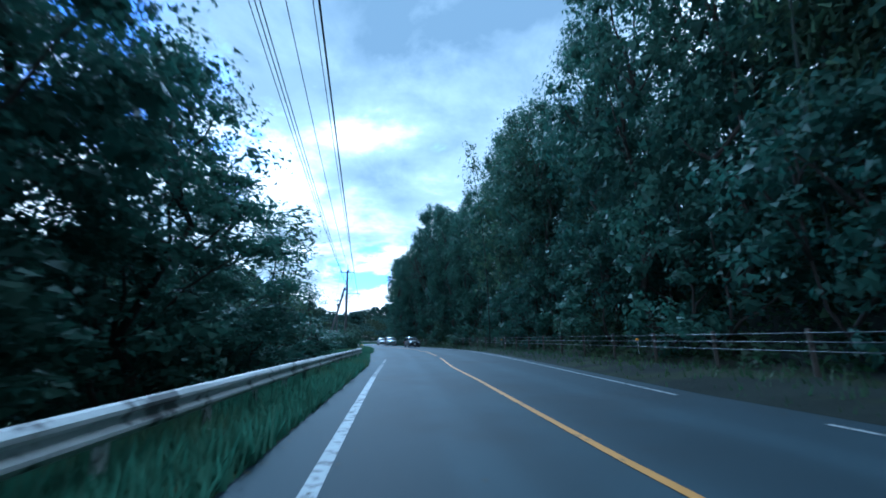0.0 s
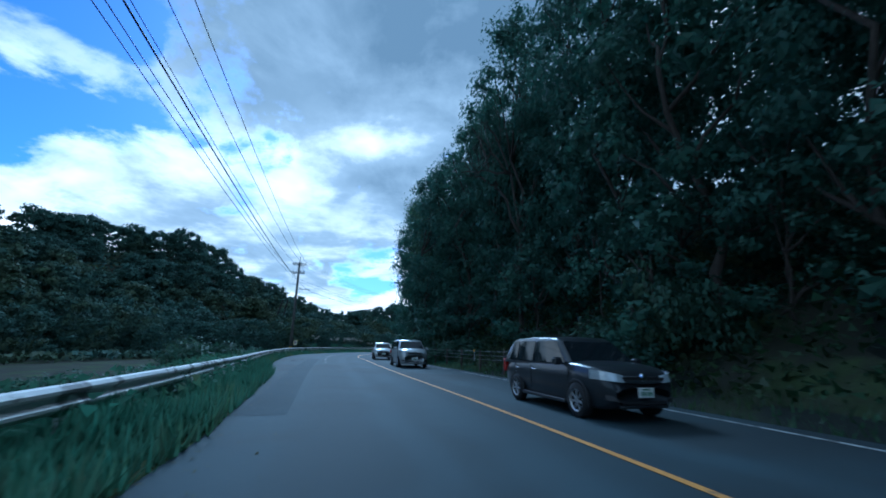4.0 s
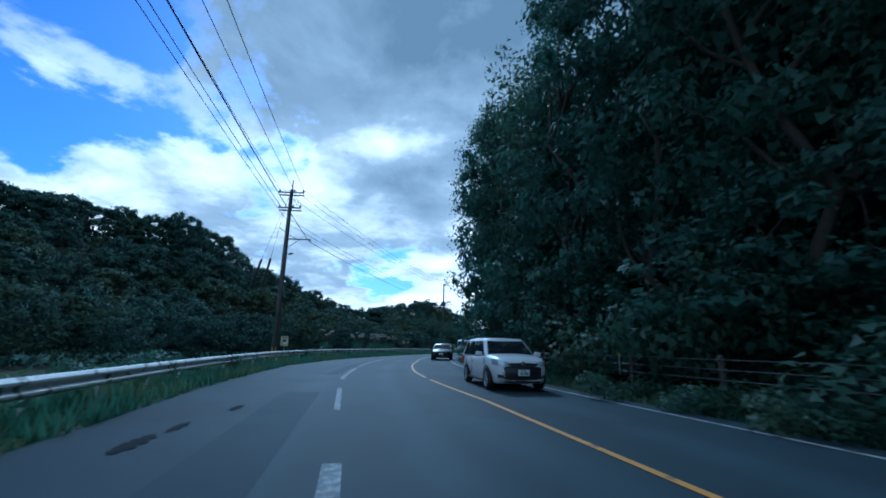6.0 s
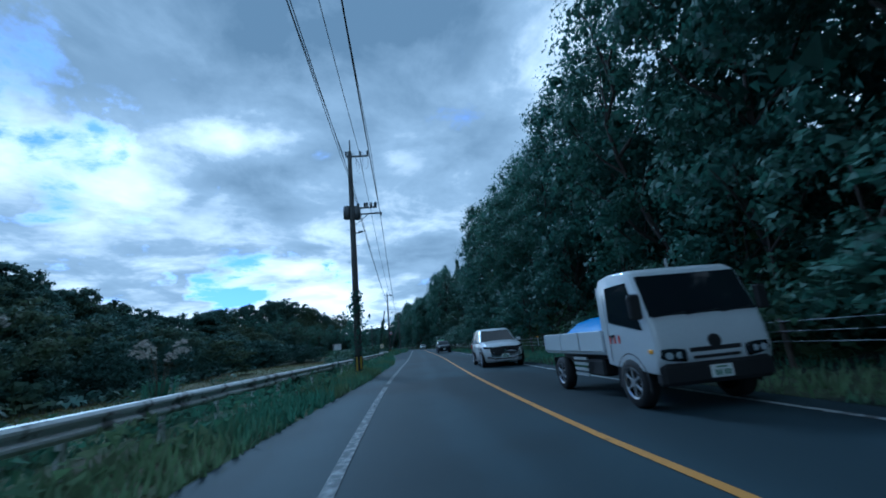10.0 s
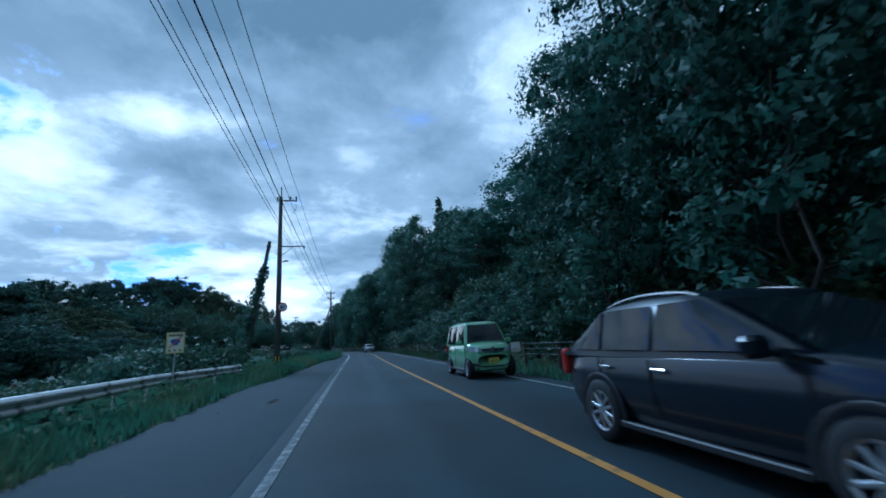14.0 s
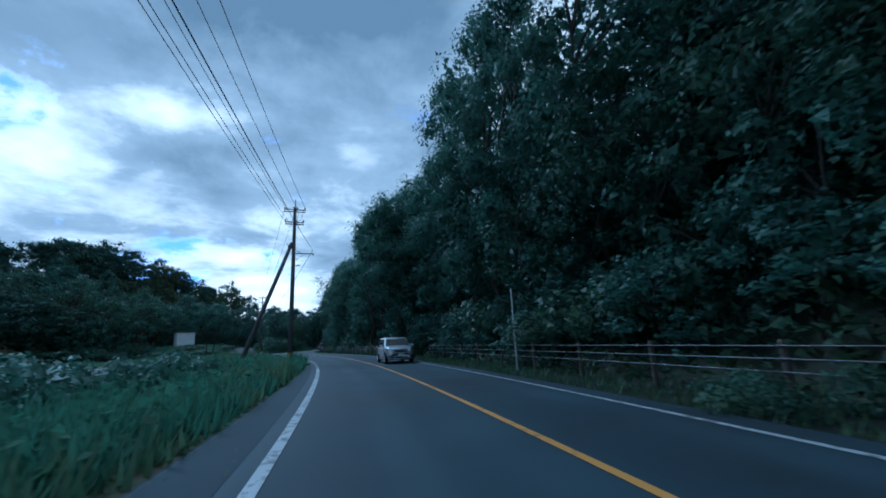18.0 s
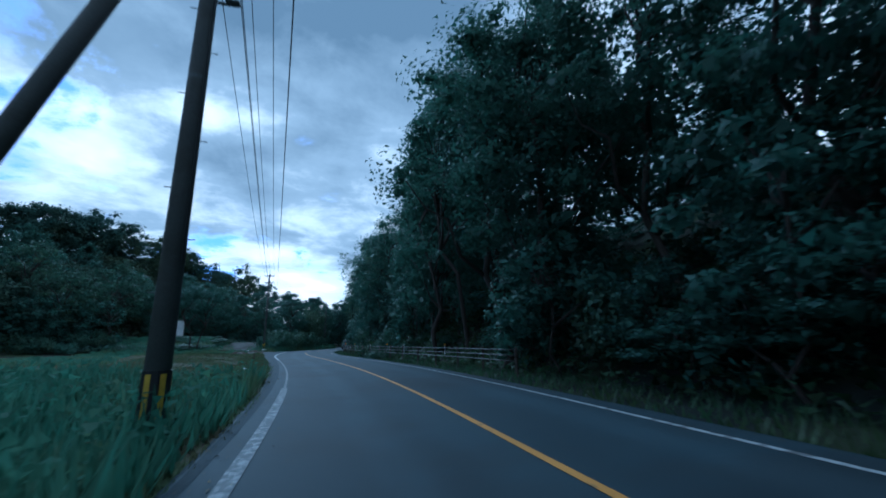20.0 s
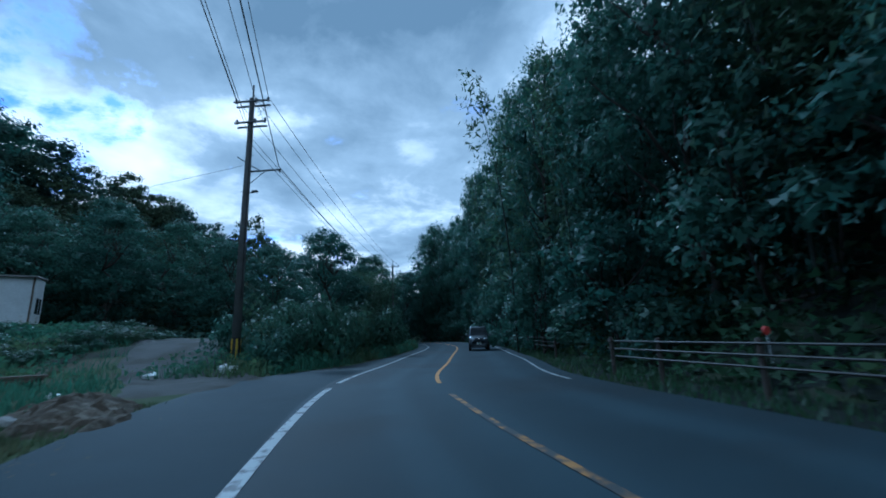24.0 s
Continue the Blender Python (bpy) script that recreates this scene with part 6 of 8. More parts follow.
def wires():
    def wire(a, b, sag, r, lab="black overhead line between the utility poles"):
        n = 14
        pts = []
        for k in range(n + 1):
            u = k / n
            q = a.lerp(b, u)
            pts.append((q.x, q.y, q.z - sag * 4 * u * (1 - u)))
        o = Vector(pts[0])
        ob = new("overhead_wire", mesh("overhead_wire", *tube([Vector(p) - o for p in pts], r, 5), "wire"))
        ob.location = o
        tagged(ob, lab, "overhead wire", "overhead wires")

    def spot(pole, x, z):
        s, d, top, _ = pole
        m = Matrix.Rotation(heading(s), 4, "Z")
        return P3(s, d, z) + m @ Vector((x, 0, 0))
    for p, q in zip(POLES[:-1], POLES[1:]):
        for x, dz, r in ((-0.8, 0.7, 0.014), (0.12, 0.68, 0.014), (0.8, 0.7, 0.014)):
            one_p, one_q = p[3] in (3, 4), q[3] in (3, 4)
            wire(spot(p, x + (0.4 if one_p else 0), p[2] - dz), spot(q, x + (0.4 if one_q else 0), q[2] - dz), 0.9, r)
        for x, dz, r in ((0.16, 2.9, 0.013), (0.18, 3.25, 0.012), (1.5, 4.35, 0.018)):
            wire(spot(p, x, p[2] - dz), spot(q, x, q[2] - dz), 0.8, r)
    for top, m0, m1, foot in (((107.3, -8.95, 11.2), (107.6, -9.8, 6.7), (107.7, -10.15, 4.75), (108.2, -11.5, -2.4)),
                              ((107.3, -8.95, 10.9), (107.9, -10.5, 6.7), (108.0, -11.05, 4.75), (108.6, -13.0, -2.4))):
        a, b, c, e = [P3(*q) for q in (top, m0, m1, foot)]
        root = empty("guy_wire", e)
        tagged(root, "guy wire with a dark sleeve staying the utility pole", "guy wire")
        part("strand", mesh("strand", *tube([q - e for q in (a, b, c, Vector(e))], 0.009, 5), "wire"), root)
        part("sleeve", mesh("sleeve", *tube([b - e, c - e], [0.075, 0.075], 9), "plastic"), root, "dark protective sleeve")
    f = POLES[6]
    wire(spot(f, -0.3, 9.3), P3(350, -60, 12), 1.2, 0.008, "thin service line crossing the valley")


for q in POLES:
    build_pole(*q)
build_braces()
wires()


# ================= vehicles =================
def wheel(root, x, y, r, w, side, spokes=7):
    """A tyre with a spoked rim, on the side of a vehicle (side: -1 left, 1 right)."""
    V, F = [], []
    prof = [(-w / 2, r * 0.66), (-w / 2, r * 0.9), (-w * 0.36, r), (w * 0.36, r), (w / 2, r * 0.9), (w / 2, r * 0.66)]
    n = 20
    for i in range(n):
        a = 2 * math.pi * i / n
        for px, pr in prof:
            V.append((x + px, y + math.cos(a) * pr, r + math.sin(a) * pr))
    k = len(prof)
    F = [(i * k + j, i * k + j + 1, ((i + 1) % n) * k + j + 1, ((i + 1) % n) * k + j) for i in range(n) for j in range(k - 1)]
    wh = part("wheel", mesh("tyre", V, F, "black", True), root)
    xs = x + side * (w / 2 - 0.035)
    shapes = [tube([(xs - side * 0.01, y, r), (xs + side * 0.03, y, r)], [r * 0.17] * 2, 10)]
    for i in range(spokes):
        a = 2 * math.pi * i / spokes
        m = Matrix.Translation((xs + side * 0.012, y, r)) @ Matrix.Rotation(a, 4, "X")
        shapes.append(moved(box(0, 0, r * 0.38, 0.025, r * 0.11, r * 0.54, 0.006), m))
    ring = []
    for i in range(18):
        a = 2 * math.pi * i / 18
        ring.append((xs + side * 0.012, y + math.cos(a) * r * 0.64, r + math.sin(a) * r * 0.64))
    shapes.append(tube(ring + [ring[0]], 0.022, 5, False))
    part("rim", mesh("rim", *joined(*shapes), "alloy"), wh, "silver spoked rim")
    part("hub_well", mesh("hub_well", *tube([(xs - side * 0.06, y, r), (xs - side * 0.05, y, r)], [r * 0.65] * 2, 16), "dark_open"), wh)


def arch(root, x, y, r, side, lip=1.24):
    V, F = [], []
    n = 12
    for i in range(n + 1):
        a = math.pi * (-0.08 + 1.16 * i / n)
        for rr, xo in ((r * 1.0, -0.02), (r * (lip - 0.05), 0.012), (r * lip, 0.0)):
            V.append((x + side * xo, y + math.cos(a) * rr, r + math.sin(a) * rr))
    F = [(i * 3 + j, i * 3 + j + 1, i * 3 + j + 4, i * 3 + j + 3) for i in range(n) for j in range(2)]
    part("wheel_arch", mesh("wheel_arch", V, F, "plastic", True), root, "dark wheel arch")
    V, n = [], 14
    for i in range(n + 1):
        a = math.pi * (-0.04 + 1.08 * i / n)
        V += [(x - side * 0.16, y + math.cos(a) * r * 1.1, r + math.sin(a) * r * 1.1), (x - side * 0.012, y + math.cos(a) * r * 1.1, r + math.sin(a) * r * 1.1)]
    F = [(2 * i, 2 * i + 1, 2 * i + 3, 2 * i + 2) for i in range(n)] + [tuple(range(1, 2 * n + 2, 2)), tuple(range(2 * n, -1, -2))]
    part("arch_well", mesh("arch_well", V, F, "dark_open"), root)


def plate(root, y, z, sg, mat="plate"):
    p = part("number_plate", mesh("number_plate", *box(0, y, z, 0.33, 0.012, 0.165, 0.004), mat), root, "number plate with plain bars")
    bars = joined(*[box(x, y + sg * 0.009, z - 0.02, 0.035, 0.004, 0.075) for x in (-0.1, -0.045, 0.03, 0.085)], box(0, y + sg * 0.009, z + 0.052, 0.16, 0.004, 0.022))
    part("plate_bars", mesh("plate_bars", *bars, "plate_mark"), p)


def car(name, lab, cat, L, W, H, belt, nose, hood, y1, y2, y3, y4, body, dark_bumper=False, wb=None, wr=0.31, big_grille=False, slim_lamps=False, roof_rails=False,
        rim_spokes=7, plate_mat="plate"):
    root = empty(name)
    tagged(root, lab, cat)
    hw = W / 2
    wb = wb or L * 0.6
    fy, ry = wb / 2 + 0.05, -wb / 2 + 0.05

    def soft_line(at, values, wide):
        """A line through points, with its corners rounded off over the given width."""
        g = np.linspace(-L / 2, L / 2, 240)
        v = np.interp(g, at, values)
        k = np.hanning(2 * max(1, int(wide / (g[1] - g[0]))) + 1)
        n_ = len(k) // 2
        sm = np.convolve(np.pad(v, n_, mode="edge"), k / k.sum(), "valid")
        e = np.clip(np.minimum(g + L / 2, L / 2 - g) / wide, 0, 1)
        v = v * (1 - e) + sm * e
        return lambda y: float(np.interp(y, g, v))
    # upper line of the body shell (bonnet, belt, tail), half width and underside
    top = soft_line([-L / 2, -L / 2 + 0.12, y4, y1, L / 2 - 0.40, L / 2 - 0.13, L / 2 - 0.04, L / 2], [belt - 0.28, belt - 0.06, belt, hood + 0.03, nose + 0.05, nose - 0.05, nose - 0.16, nose - 0.32], 0.16)
    wide_at = soft_line([-L / 2, -L / 2 + 0.1, -L / 2 + 0.5, 0, L / 2 - 0.8, L / 2 - 0.35, L / 2 - 0.12, L / 2], [0.74, 0.90, 0.985, 1.0, 0.985, 0.93, 0.84, 0.66], 0.14)
    half = lambda y: hw * wide_at(y)
    low = soft_line([-L / 2, -L / 2 + 0.3, L / 2 - 0.3, L / 2], [0.36, 0.22, 0.20, 0.30], 0.12)
    ys = sorted({round(v, 3) for v in [*np.linspace(-L / 2, L / 2, 41), -L / 2 + 0.05, L / 2 - 0.04, L / 2 - 0.15, y1, y4]})
    V, F = [], []
    for y in ys:
        w, t, b = half(y), top(y), low(y)
        m = b + (t - b) * 0.5
        half_ring = [(0, b), (w * 0.84, b), (w * 0.93, b + 0.07), (w * 0.97, m - 0.10), (w, m + 0.07), (w * 0.985, m + 0.13), (w * 0.955, t - 0.07), (w * 0.91, t - 0.022), (w * 0.78, t + 0.006), (w * 0.4, t + 0.03), (0, t + 0.036)]
        ring = half_ring + [(-x, z) for x, z in reversed(half_ring[1:-1])]
        V += [(x, y, z) for x, z in ring]
    n = 20
    F = [(k * n + i, k * n + (i + 1) % n, (k + 1) * n + (i + 1) % n, (k + 1) * n + i) for k in range(len(ys) - 1) for i in range(n)]
    F += [tuple(range(n)), tuple(range((len(ys) - 1) * n + n - 1, (len(ys) - 1) * n - 1, -1))]
    part("body", mesh("body", V, F, body, True), root)
    # cabin
    bw, rw = hw * 0.945, hw * 0.76
    arc = soft_line([y4, y3, (y2 + y3) / 2, y2, y1], [belt - 0.02, H - 0.03, H + 0.015, H - 0.01, belt - 0.02], 0.2)
    roof = lambda y: belt - 0.02 if y in (y1, y4) else arc(y)
    V, F, yc = [], [], [y4, *np.linspace(y4, y1, 25)[1:-1], y1]
    wide = lambda y, z: bw + (rw - bw) * max(0.0, min(1.0, (z - belt) / (H - belt)))
    for y in yc:
        t = roof(y)
        hr = [(wide(y, belt - 0.04), belt - 0.04), (wide(y, belt + (t - belt) * 0.5), belt + (t - belt) * 0.5), (wide(y, t - 0.05), max(belt - 0.03, t - 0.05)),
              (wide(y, t) * 0.90, max(belt - 0.02, t - 0.008)), (0, t + 0.012)]
        V += [(x, y, z) for x, z in hr + [(-x, z) for x, z in reversed(hr[:-1])]]
    n = 9
    F = [(k * n + i, k * n + i + 1, (k + 1) * n + i + 1, (k + 1) * n + i) for k in range(len(yc) - 1) for i in range(n - 1)]
    part("cabin", mesh("cabin", V, F, body, True), root)

    def pane(nm, corners, sub=4):
        """A glass pane spanned by four corners, with a little crown and thickness."""
        a, b, c, d = [Vector(q) for q in corners]
        nrm = (b - a).cross(d - a).normalized()
        V, F = [], []
        for side_ in (0.012, -0.004):
            for i in range(sub + 1):
                for j in range(sub + 1):
                    u, v = i / sub, j / sub
                    q = a.lerp(b, u).lerp(d.lerp(c, u), v)
                    V.append(q + nrm * (side_ + 0.014 * (1 - (2 * u - 1) ** 2)))
        m_ = sub + 1
        for o in (0, m_ * m_):
            for i in range(sub):
                for j in range(sub):
                    q = (o + i * m_ + j, o + (i + 1) * m_ + j, o + (i + 1) * m_ + j + 1, o + i * m_ + j + 1)
                    F.append(q if o == 0 else q[::-1])
        return part(nm, mesh(nm, V, F, "glass", True), root)
    gy = np.linspace(L / 2 - 0.9, L / 2, 91)
    gx = np.maximum.accumulate(np.array([half(y) for y in gy])[::-1])

    def front_y(x):
        """How far forward the body reaches at a distance x from its middle."""
        return float(np.interp(abs(x), gx, gy[::-1]))

    def band(nm, xa, xb, lows, highs, mat, lab_):
        """A lamp or opening that follows the curve of the nose from xa to xb."""
        V, m_ = [], 9
        for i in range(m_):
            u = i / (m_ - 1)
            x = xa + (xb - xa) * u
            z0, z1 = lows[0] + (lows[1] - lows[0]) * u, highs[0] + (highs[1] - highs[0]) * u
            y = front_y(x)
            V += [(x, y - 0.06, z0), (x, y + 0.012, z0), (x, y + 0.012 - 0.25 * (z1 - z0), z1), (x, y - 0.06, z1)]
        F = [(4 * i + j, 4 * i + (j + 1) % 4, 4 * i + 4 + (j + 1) % 4, 4 * i + 4 + j) for i in range(m_ - 1) for j in range(4)]
        return part(nm, mesh(nm, V, F + [(0, 1, 2, 3), tuple(4 * m_ - 4 + j for j in (3, 2, 1, 0))], mat), root, lab_)
    zs0, zs1 = belt + 0.03, H - 0.10
    k0, k1 = (zs0 - belt) / (H - belt), (zs1 - belt) / (H - belt)
    fy0, fy1 = y1 + (y2 - y1) * k0, y1 + (y2 - y1) * k1
    pane("windscreen", [(bw * 0.90, fy0 + 0.01, zs0), (-bw * 0.90, fy0 + 0.01, zs0), (-rw * 0.90, fy1 + 0.02, zs1), (rw * 0.90, fy1 + 0.02, zs1)][::-1])
    ry0, ry1 = y4 + (y3 - y4) * k0, y4 + (y3 - y4) * k1
    pane("rear_window", [(bw * 0.86, ry0 - 0.01, zs0 + 0.04), (-bw * 0.86, ry0 - 0.01, zs0 + 0.04), (-rw * 0.86, ry1 - 0.02, zs1), (rw * 0.86, ry1 - 0.02, zs1)])
    cut = [fy0 - 0.16, (y2 + y3) / 2 + 0.22, (y2 + y3) / 2 - 0.62, ry0 + 0.22]
    cut2 = [fy1 - 0.05, (y2 + y3) / 2 + 0.22, (y2 + y3) / 2 - 0.62, ry1 + 0.10]
    for sd_ in (1, -1):
        for q in range(3):
            a0, a1, b0, b1 = cut[q] - 0.03, cut[q + 1] + 0.03, cut2[q] - 0.03, cut2[q + 1] + 0.03
            if a0 - a1 < 0.2:
                continue
            x0, x1 = sd_ * (wide(0, zs0) + 0.001), sd_ * (wide(0, zs1) + 0.001)
            cs = [(x0, a1, zs0), (x0, a0, zs0), (x1, b0, zs1), (x1, b1, zs1)]
            pane("side_window", cs if sd_ > 0 else cs[::-1], 3)
        # mirror, handles, sill
        part("wing_mirror", mesh("wing_mirror", *moved(joined(box(0, 0, 0, 0.2, 0.13, 0.15, 0.035), box(-sd_ * 0.12, 0, -0.05, 0.1, 0.05, 0.04)),
                                                          Matrix.Translation((sd_ * (hw + 0.10), fy0 - 0.25, belt + 0.08))), body), root)
        for yy in (cut[1] + 0.12, cut[2] + 0.12):
            part("door_handle", mesh("door_handle", *box(sd_ * (hw * 0.985 + 0.012), yy, belt - 0.14, 0.03, 0.17, 0.03, 0.008), "chrome"), root)
        for yy in (cut[0] + 0.1, cut[1] - 0.02, cut[2] - 0.02):
            part("door_gap", mesh("door_gap", *box(sd_ * (half(yy) * 0.992), yy, (belt + 0.28) / 2 + 0.02, 0.016, 0.008, belt - 0.42), "dark_open"), root)
        part("sill", mesh("sill", *box(sd_ * hw * 0.96, 0, 0.24, 0.07, wb - 0.72, 0.07, 0.015), "plastic"), root)
        for yy in (fy, ry):
            arch(root, sd_ * hw * 0.988, yy, wr, sd_, 1.36 if big_grille else 1.24)
            wheel(root, sd_ * (hw - 0.085), yy, wr, 0.2, sd_, rim_spokes)
        lz = nose - 0.13
        if slim_lamps:
            band("headlamp", sd_ * hw * 0.40, sd_ * hw * 0.93, (lz - 0.045, lz + 0.0), (lz + 0.02, lz + 0.085), "glass", "dark slim headlamp")
        else:
            band("headlamp", sd_ * hw * 0.46, sd_ * hw * 0.93, (lz - 0.07, lz - 0.03), (lz + 0.05, lz + 0.13), "lamp", "clear headlamp")
        part("tail_lamp", mesh("tail_lamp", *box(sd_ * hw * 0.86, -L / 2 + 0.06, belt - 0.12, 0.16, 0.12, 0.32, 0.03), "tail"), root, "red tail lamp")
        band("fog_lamp", sd_ * hw * 0.55, sd_ * hw * 0.82, (0.36, 0.38), (0.43, 0.47), "plastic", "dark fog lamp recess")
        if roof_rails:
            part("roof_rail", mesh("roof_rail", *tube([(sd_ * rw * 0.93, y3 + 0.02 + (y2 - y3) * q, H - 0.055 + 0.085 * math.sin(math.pi * q) ** 0.6) for q in np.linspace(0, 1, 11)], 0.014, 6), "chrome"), root, "bright roof rail")
    gw, gh, gz = (W * 0.36, 0.32, nose - 0.29) if big_grille else (W * 0.26, 0.10, nose - 0.16)
    outline = [(-1, 0.5), (-0.6, 0.62), (0, 0.66), (0.6, 0.62), (1, 0.5), (0.92, -0.1), (0.62, -0.5), (0, -0.56), (-0.62, -0.5), (-0.92, -0.1)]
    rim_ = [(x * gw, front_y(x * gw) + 0.012, gz + z * gh) for x, z in outline]
    back = [(x, y - 0.08, z) for x, y, z in rim_]
    k_ = len(rim_)
    gr = part("grille", mesh("grille", rim_ + back, [tuple(range(k_ - 1, -1, -1))] + [(i, (i + 1) % k_, k_ + (i + 1) % k_, k_ + i) for i in range(k_)], "plastic"), root, "black front grille")
    if big_grille:
        part("grille_trim", mesh("grille_trim", *tube([rim_[i] for i in (4, 5, 6, 7, 8, 9, 0)], 0.014, 6), "chrome", True), gr, "bright lower trim")
    for k in range(4 if big_grille else 2):
        z = gz - gh * 0.34 + k * gh * 0.25
        part("grille_bar", mesh("grille_bar", *tube([(x * gw * 0.86, front_y(x * gw * 0.86) + 0.016, z) for x in (-0.9, -0.5, 0, 0.5, 0.9)], 0.007, 5), "chrome" if not big_grille else "plastic"), gr)
    part("badge", mesh("badge", *tube([(0, L / 2 - 0.02, gz + 0.05), (0, L / 2 + 0.03, gz + 0.05)], [0.06, 0.055], 12), "chrome"), root, "plain round chrome badge")
    for sd_ in (1, -1):
        band("lower_intake", 0.0, sd_ * hw * 0.52, (0.32, 0.33), (0.42, 0.41), "plastic", "dark lower intake")
    bump_m = "plastic" if dark_bumper else body
    lip = box(0, L / 2 - 0.07, 0.28, W * 0.60, 0.12, 0.05, 0.015)
    part("bumper", mesh("bumper", *(joined(box(0, L / 2 - 0.06, 0.50, W * 0.66, 0.13, 0.36, 0.04), lip) if dark_bumper else lip), bump_m, True), root)
    part("wiper", mesh("wiper", *moved(box(0, 0, 0, W * 0.5, 0.02, 0.015), Matrix.Translation((0.05, y1 - 0.02, belt + 0.035)) @ Matrix.Rotation(0.05, 4, "Y")), "plastic"), root)
    plate(root, L / 2 + 0.045, 0.52 if not big_grille else 0.46, 1, plate_mat)
    return root


def park(ob, s, d, turn=0.0):
    """Set a vehicle on the oncoming lane, facing the start of the road."""
    ob.matrix_basis = Matrix.Translation(P3(s, d, 0.004)) @ Matrix.Rotation(heading(s) + math.pi + turn, 4, "Z")


def light_truck():
    root = empty("flatbed_truck")
    tagged(root, "white cab-over flatbed truck with a blue tarpaulin load", "truck")
    white = paint("truck_white", (0.62, 0.65, 0.67))
    W, L = 1.72, 4.75
    hw, F0 = W / 2, L / 2
    # cab: side outline swept across the width with rounded corners
    out = [(F0 - 1.42, 0.60), (F0 - 1.14, 0.56), (F0 - 0.03, 0.50), (F0 + 0.02, 0.78), (F0 + 0.0, 1.05), (F0 - 0.05, 1.28), (F0 - 0.225, 1.74), (F0 - 0.31, 1.93), (F0 - 0.46, 2.02), (F0 - 0.9, 2.05), (F0 - 1.30, 2.02), (F0 - 1.42, 1.88), (F0 - 1.44, 1.3)]
    V, F = [], []
    xs = [(-hw, 0.95), (-hw * 0.985, 0.985), (-hw * 0.9, 1.0), (-hw * 0.5, 1.008), (hw * 0.5, 1.008), (hw * 0.9, 1.0), (hw * 0.985, 0.985), (hw, 0.95)]
    cy, cz = F0 - 0.8, 1.2
    for x, k in xs:
        V += [(x, cy + (y - cy) * k, cz + (z - cz) * k) for y, z in out]
    n = len(out)
    F = [(a * n + i, a * n + (i + 1) % n, (a + 1) * n + (i + 1) % n, (a + 1) * n + i) for a in range(len(xs) - 1) for i in range(n)]
    F += [tuple(range(n - 1, -1, -1)), tuple(range((len(xs) - 1) * n, len(xs) * n))]
    cab = part("cab", mesh("cab", V, F, white, True), root)

    def slab(nm, pts, mat, lab_="", th=0.012, parent=root):
        a, b, c, d = [Vector(p) for p in pts]
        nm_ = (b - a).cross(d - a).normalized()
        V = [a, b, c, d] + [q + nm_ * th for q in (a, b, c, d)]
        return part(nm, mesh(nm, V, [(3, 2, 1, 0), (4, 5, 6, 7), (0, 1, 5, 4), (1, 2, 6, 5), (2, 3, 7, 6), (3, 0, 4, 7)], mat), parent, lab_)
    slab("windscreen", [(hw * 0.955, F0 - 0.045, 1.29), (-hw * 0.955, F0 - 0.045, 1.29), (-hw * 0.93, F0 - 0.265, 1.90), (hw * 0.93, F0 - 0.265, 1.90)][::-1], "glass", "", 0.034)
    for sd_ in (1, -1):
        x = sd_ * hw
        cs = [(x, F0 - 1.16, 1.28), (x, F0 - 0.24, 1.12), (x, F0 - 0.46, 1.84), (x, F0 - 1.10, 1.84)]
        slab("side_window", cs if sd_ > 0 else cs[::-1], "glass", "", 0.014)
        part("door_gap", mesh("door_gap", *box(sd_ * hw * 0.997, F0 - 1.24, 1.2, 0.012, 0.012, 1.1), "dark_open"), root)
        part("door_handle", mesh("door_handle", *box(sd_ * (hw + 0.01), F0 - 1.12, 1.06, 0.03, 0.14, 0.04, 0.01), "plastic"), root)
        mr = part("wing_mirror", mesh("wing_mirror", *box(sd_ * (hw + 0.13), F0 - 0.10, 1.45, 0.19, 0.09, 0.36, 0.03), "plastic"), root, "tall black mirror")
        part("mirror_arm", mesh("mirror_arm", *tube([(sd_ * hw * 0.97, F0 - 0.20, 1.32), (sd_ * (hw + 0.12), F0 - 0.11, 1.28)], 0.014, 6), "plastic"), mr)
        part("headlamp", mesh("headlamp", *moved(box(0, 0, 0, 0.40, 0.08, 0.17, 0.04), Matrix.Translation((sd_ * hw * 0.74, F0 + 0.0, 0.76)) @ Matrix.Rotation(-sd_ * 0.12, 4, "Z") @ Matrix.Rotation(-sd_ * 0.14, 4, "Y")), "glass"), root, "dark headlamp housing")
        for q in (0.66, 0.82):
            part("lamp_lens", mesh("lamp_lens", *tube([(sd_ * hw * q, F0 + 0.02, 0.75), (sd_ * hw * q, F0 + 0.052, 0.75)], [0.055, 0.045], 10), "lamp"), root, "clear round lamp lens")
        part("marker_lamp", mesh("marker_lamp", *box(sd_ * (hw + 0.002), F0 - 0.12, 0.82, 0.03, 0.1, 0.06, 0.01), "amber"), root, "amber marker lamp")
        for yy, r in ((F0 - 0.72, 0.36), (-F0 + 1.15, 0.33)):
            wheel(root, sd_ * (hw - 0.09), yy, r, 0.22, sd_, 6)
        arch(root, sd_ * hw * 0.992, F0 - 0.72, 0.36, sd_)
        part("side_board", mesh("side_board", *joined(box(sd_ * (hw - 0.02), -0.62, 0.98, 0.035, 3.0, 0.36, 0.01), *[box(sd_ * hw, y, 0.98, 0.03, 0.05, 0.36) for y in (-2.08, -1.1, -0.15, 0.85)]), white), root, "white drop side of the bed")
    part("grille", mesh("grille", *box(0, F0 + 0.02, 0.80, 0.78, 0.03, 0.06, 0.01), "plastic"), root)
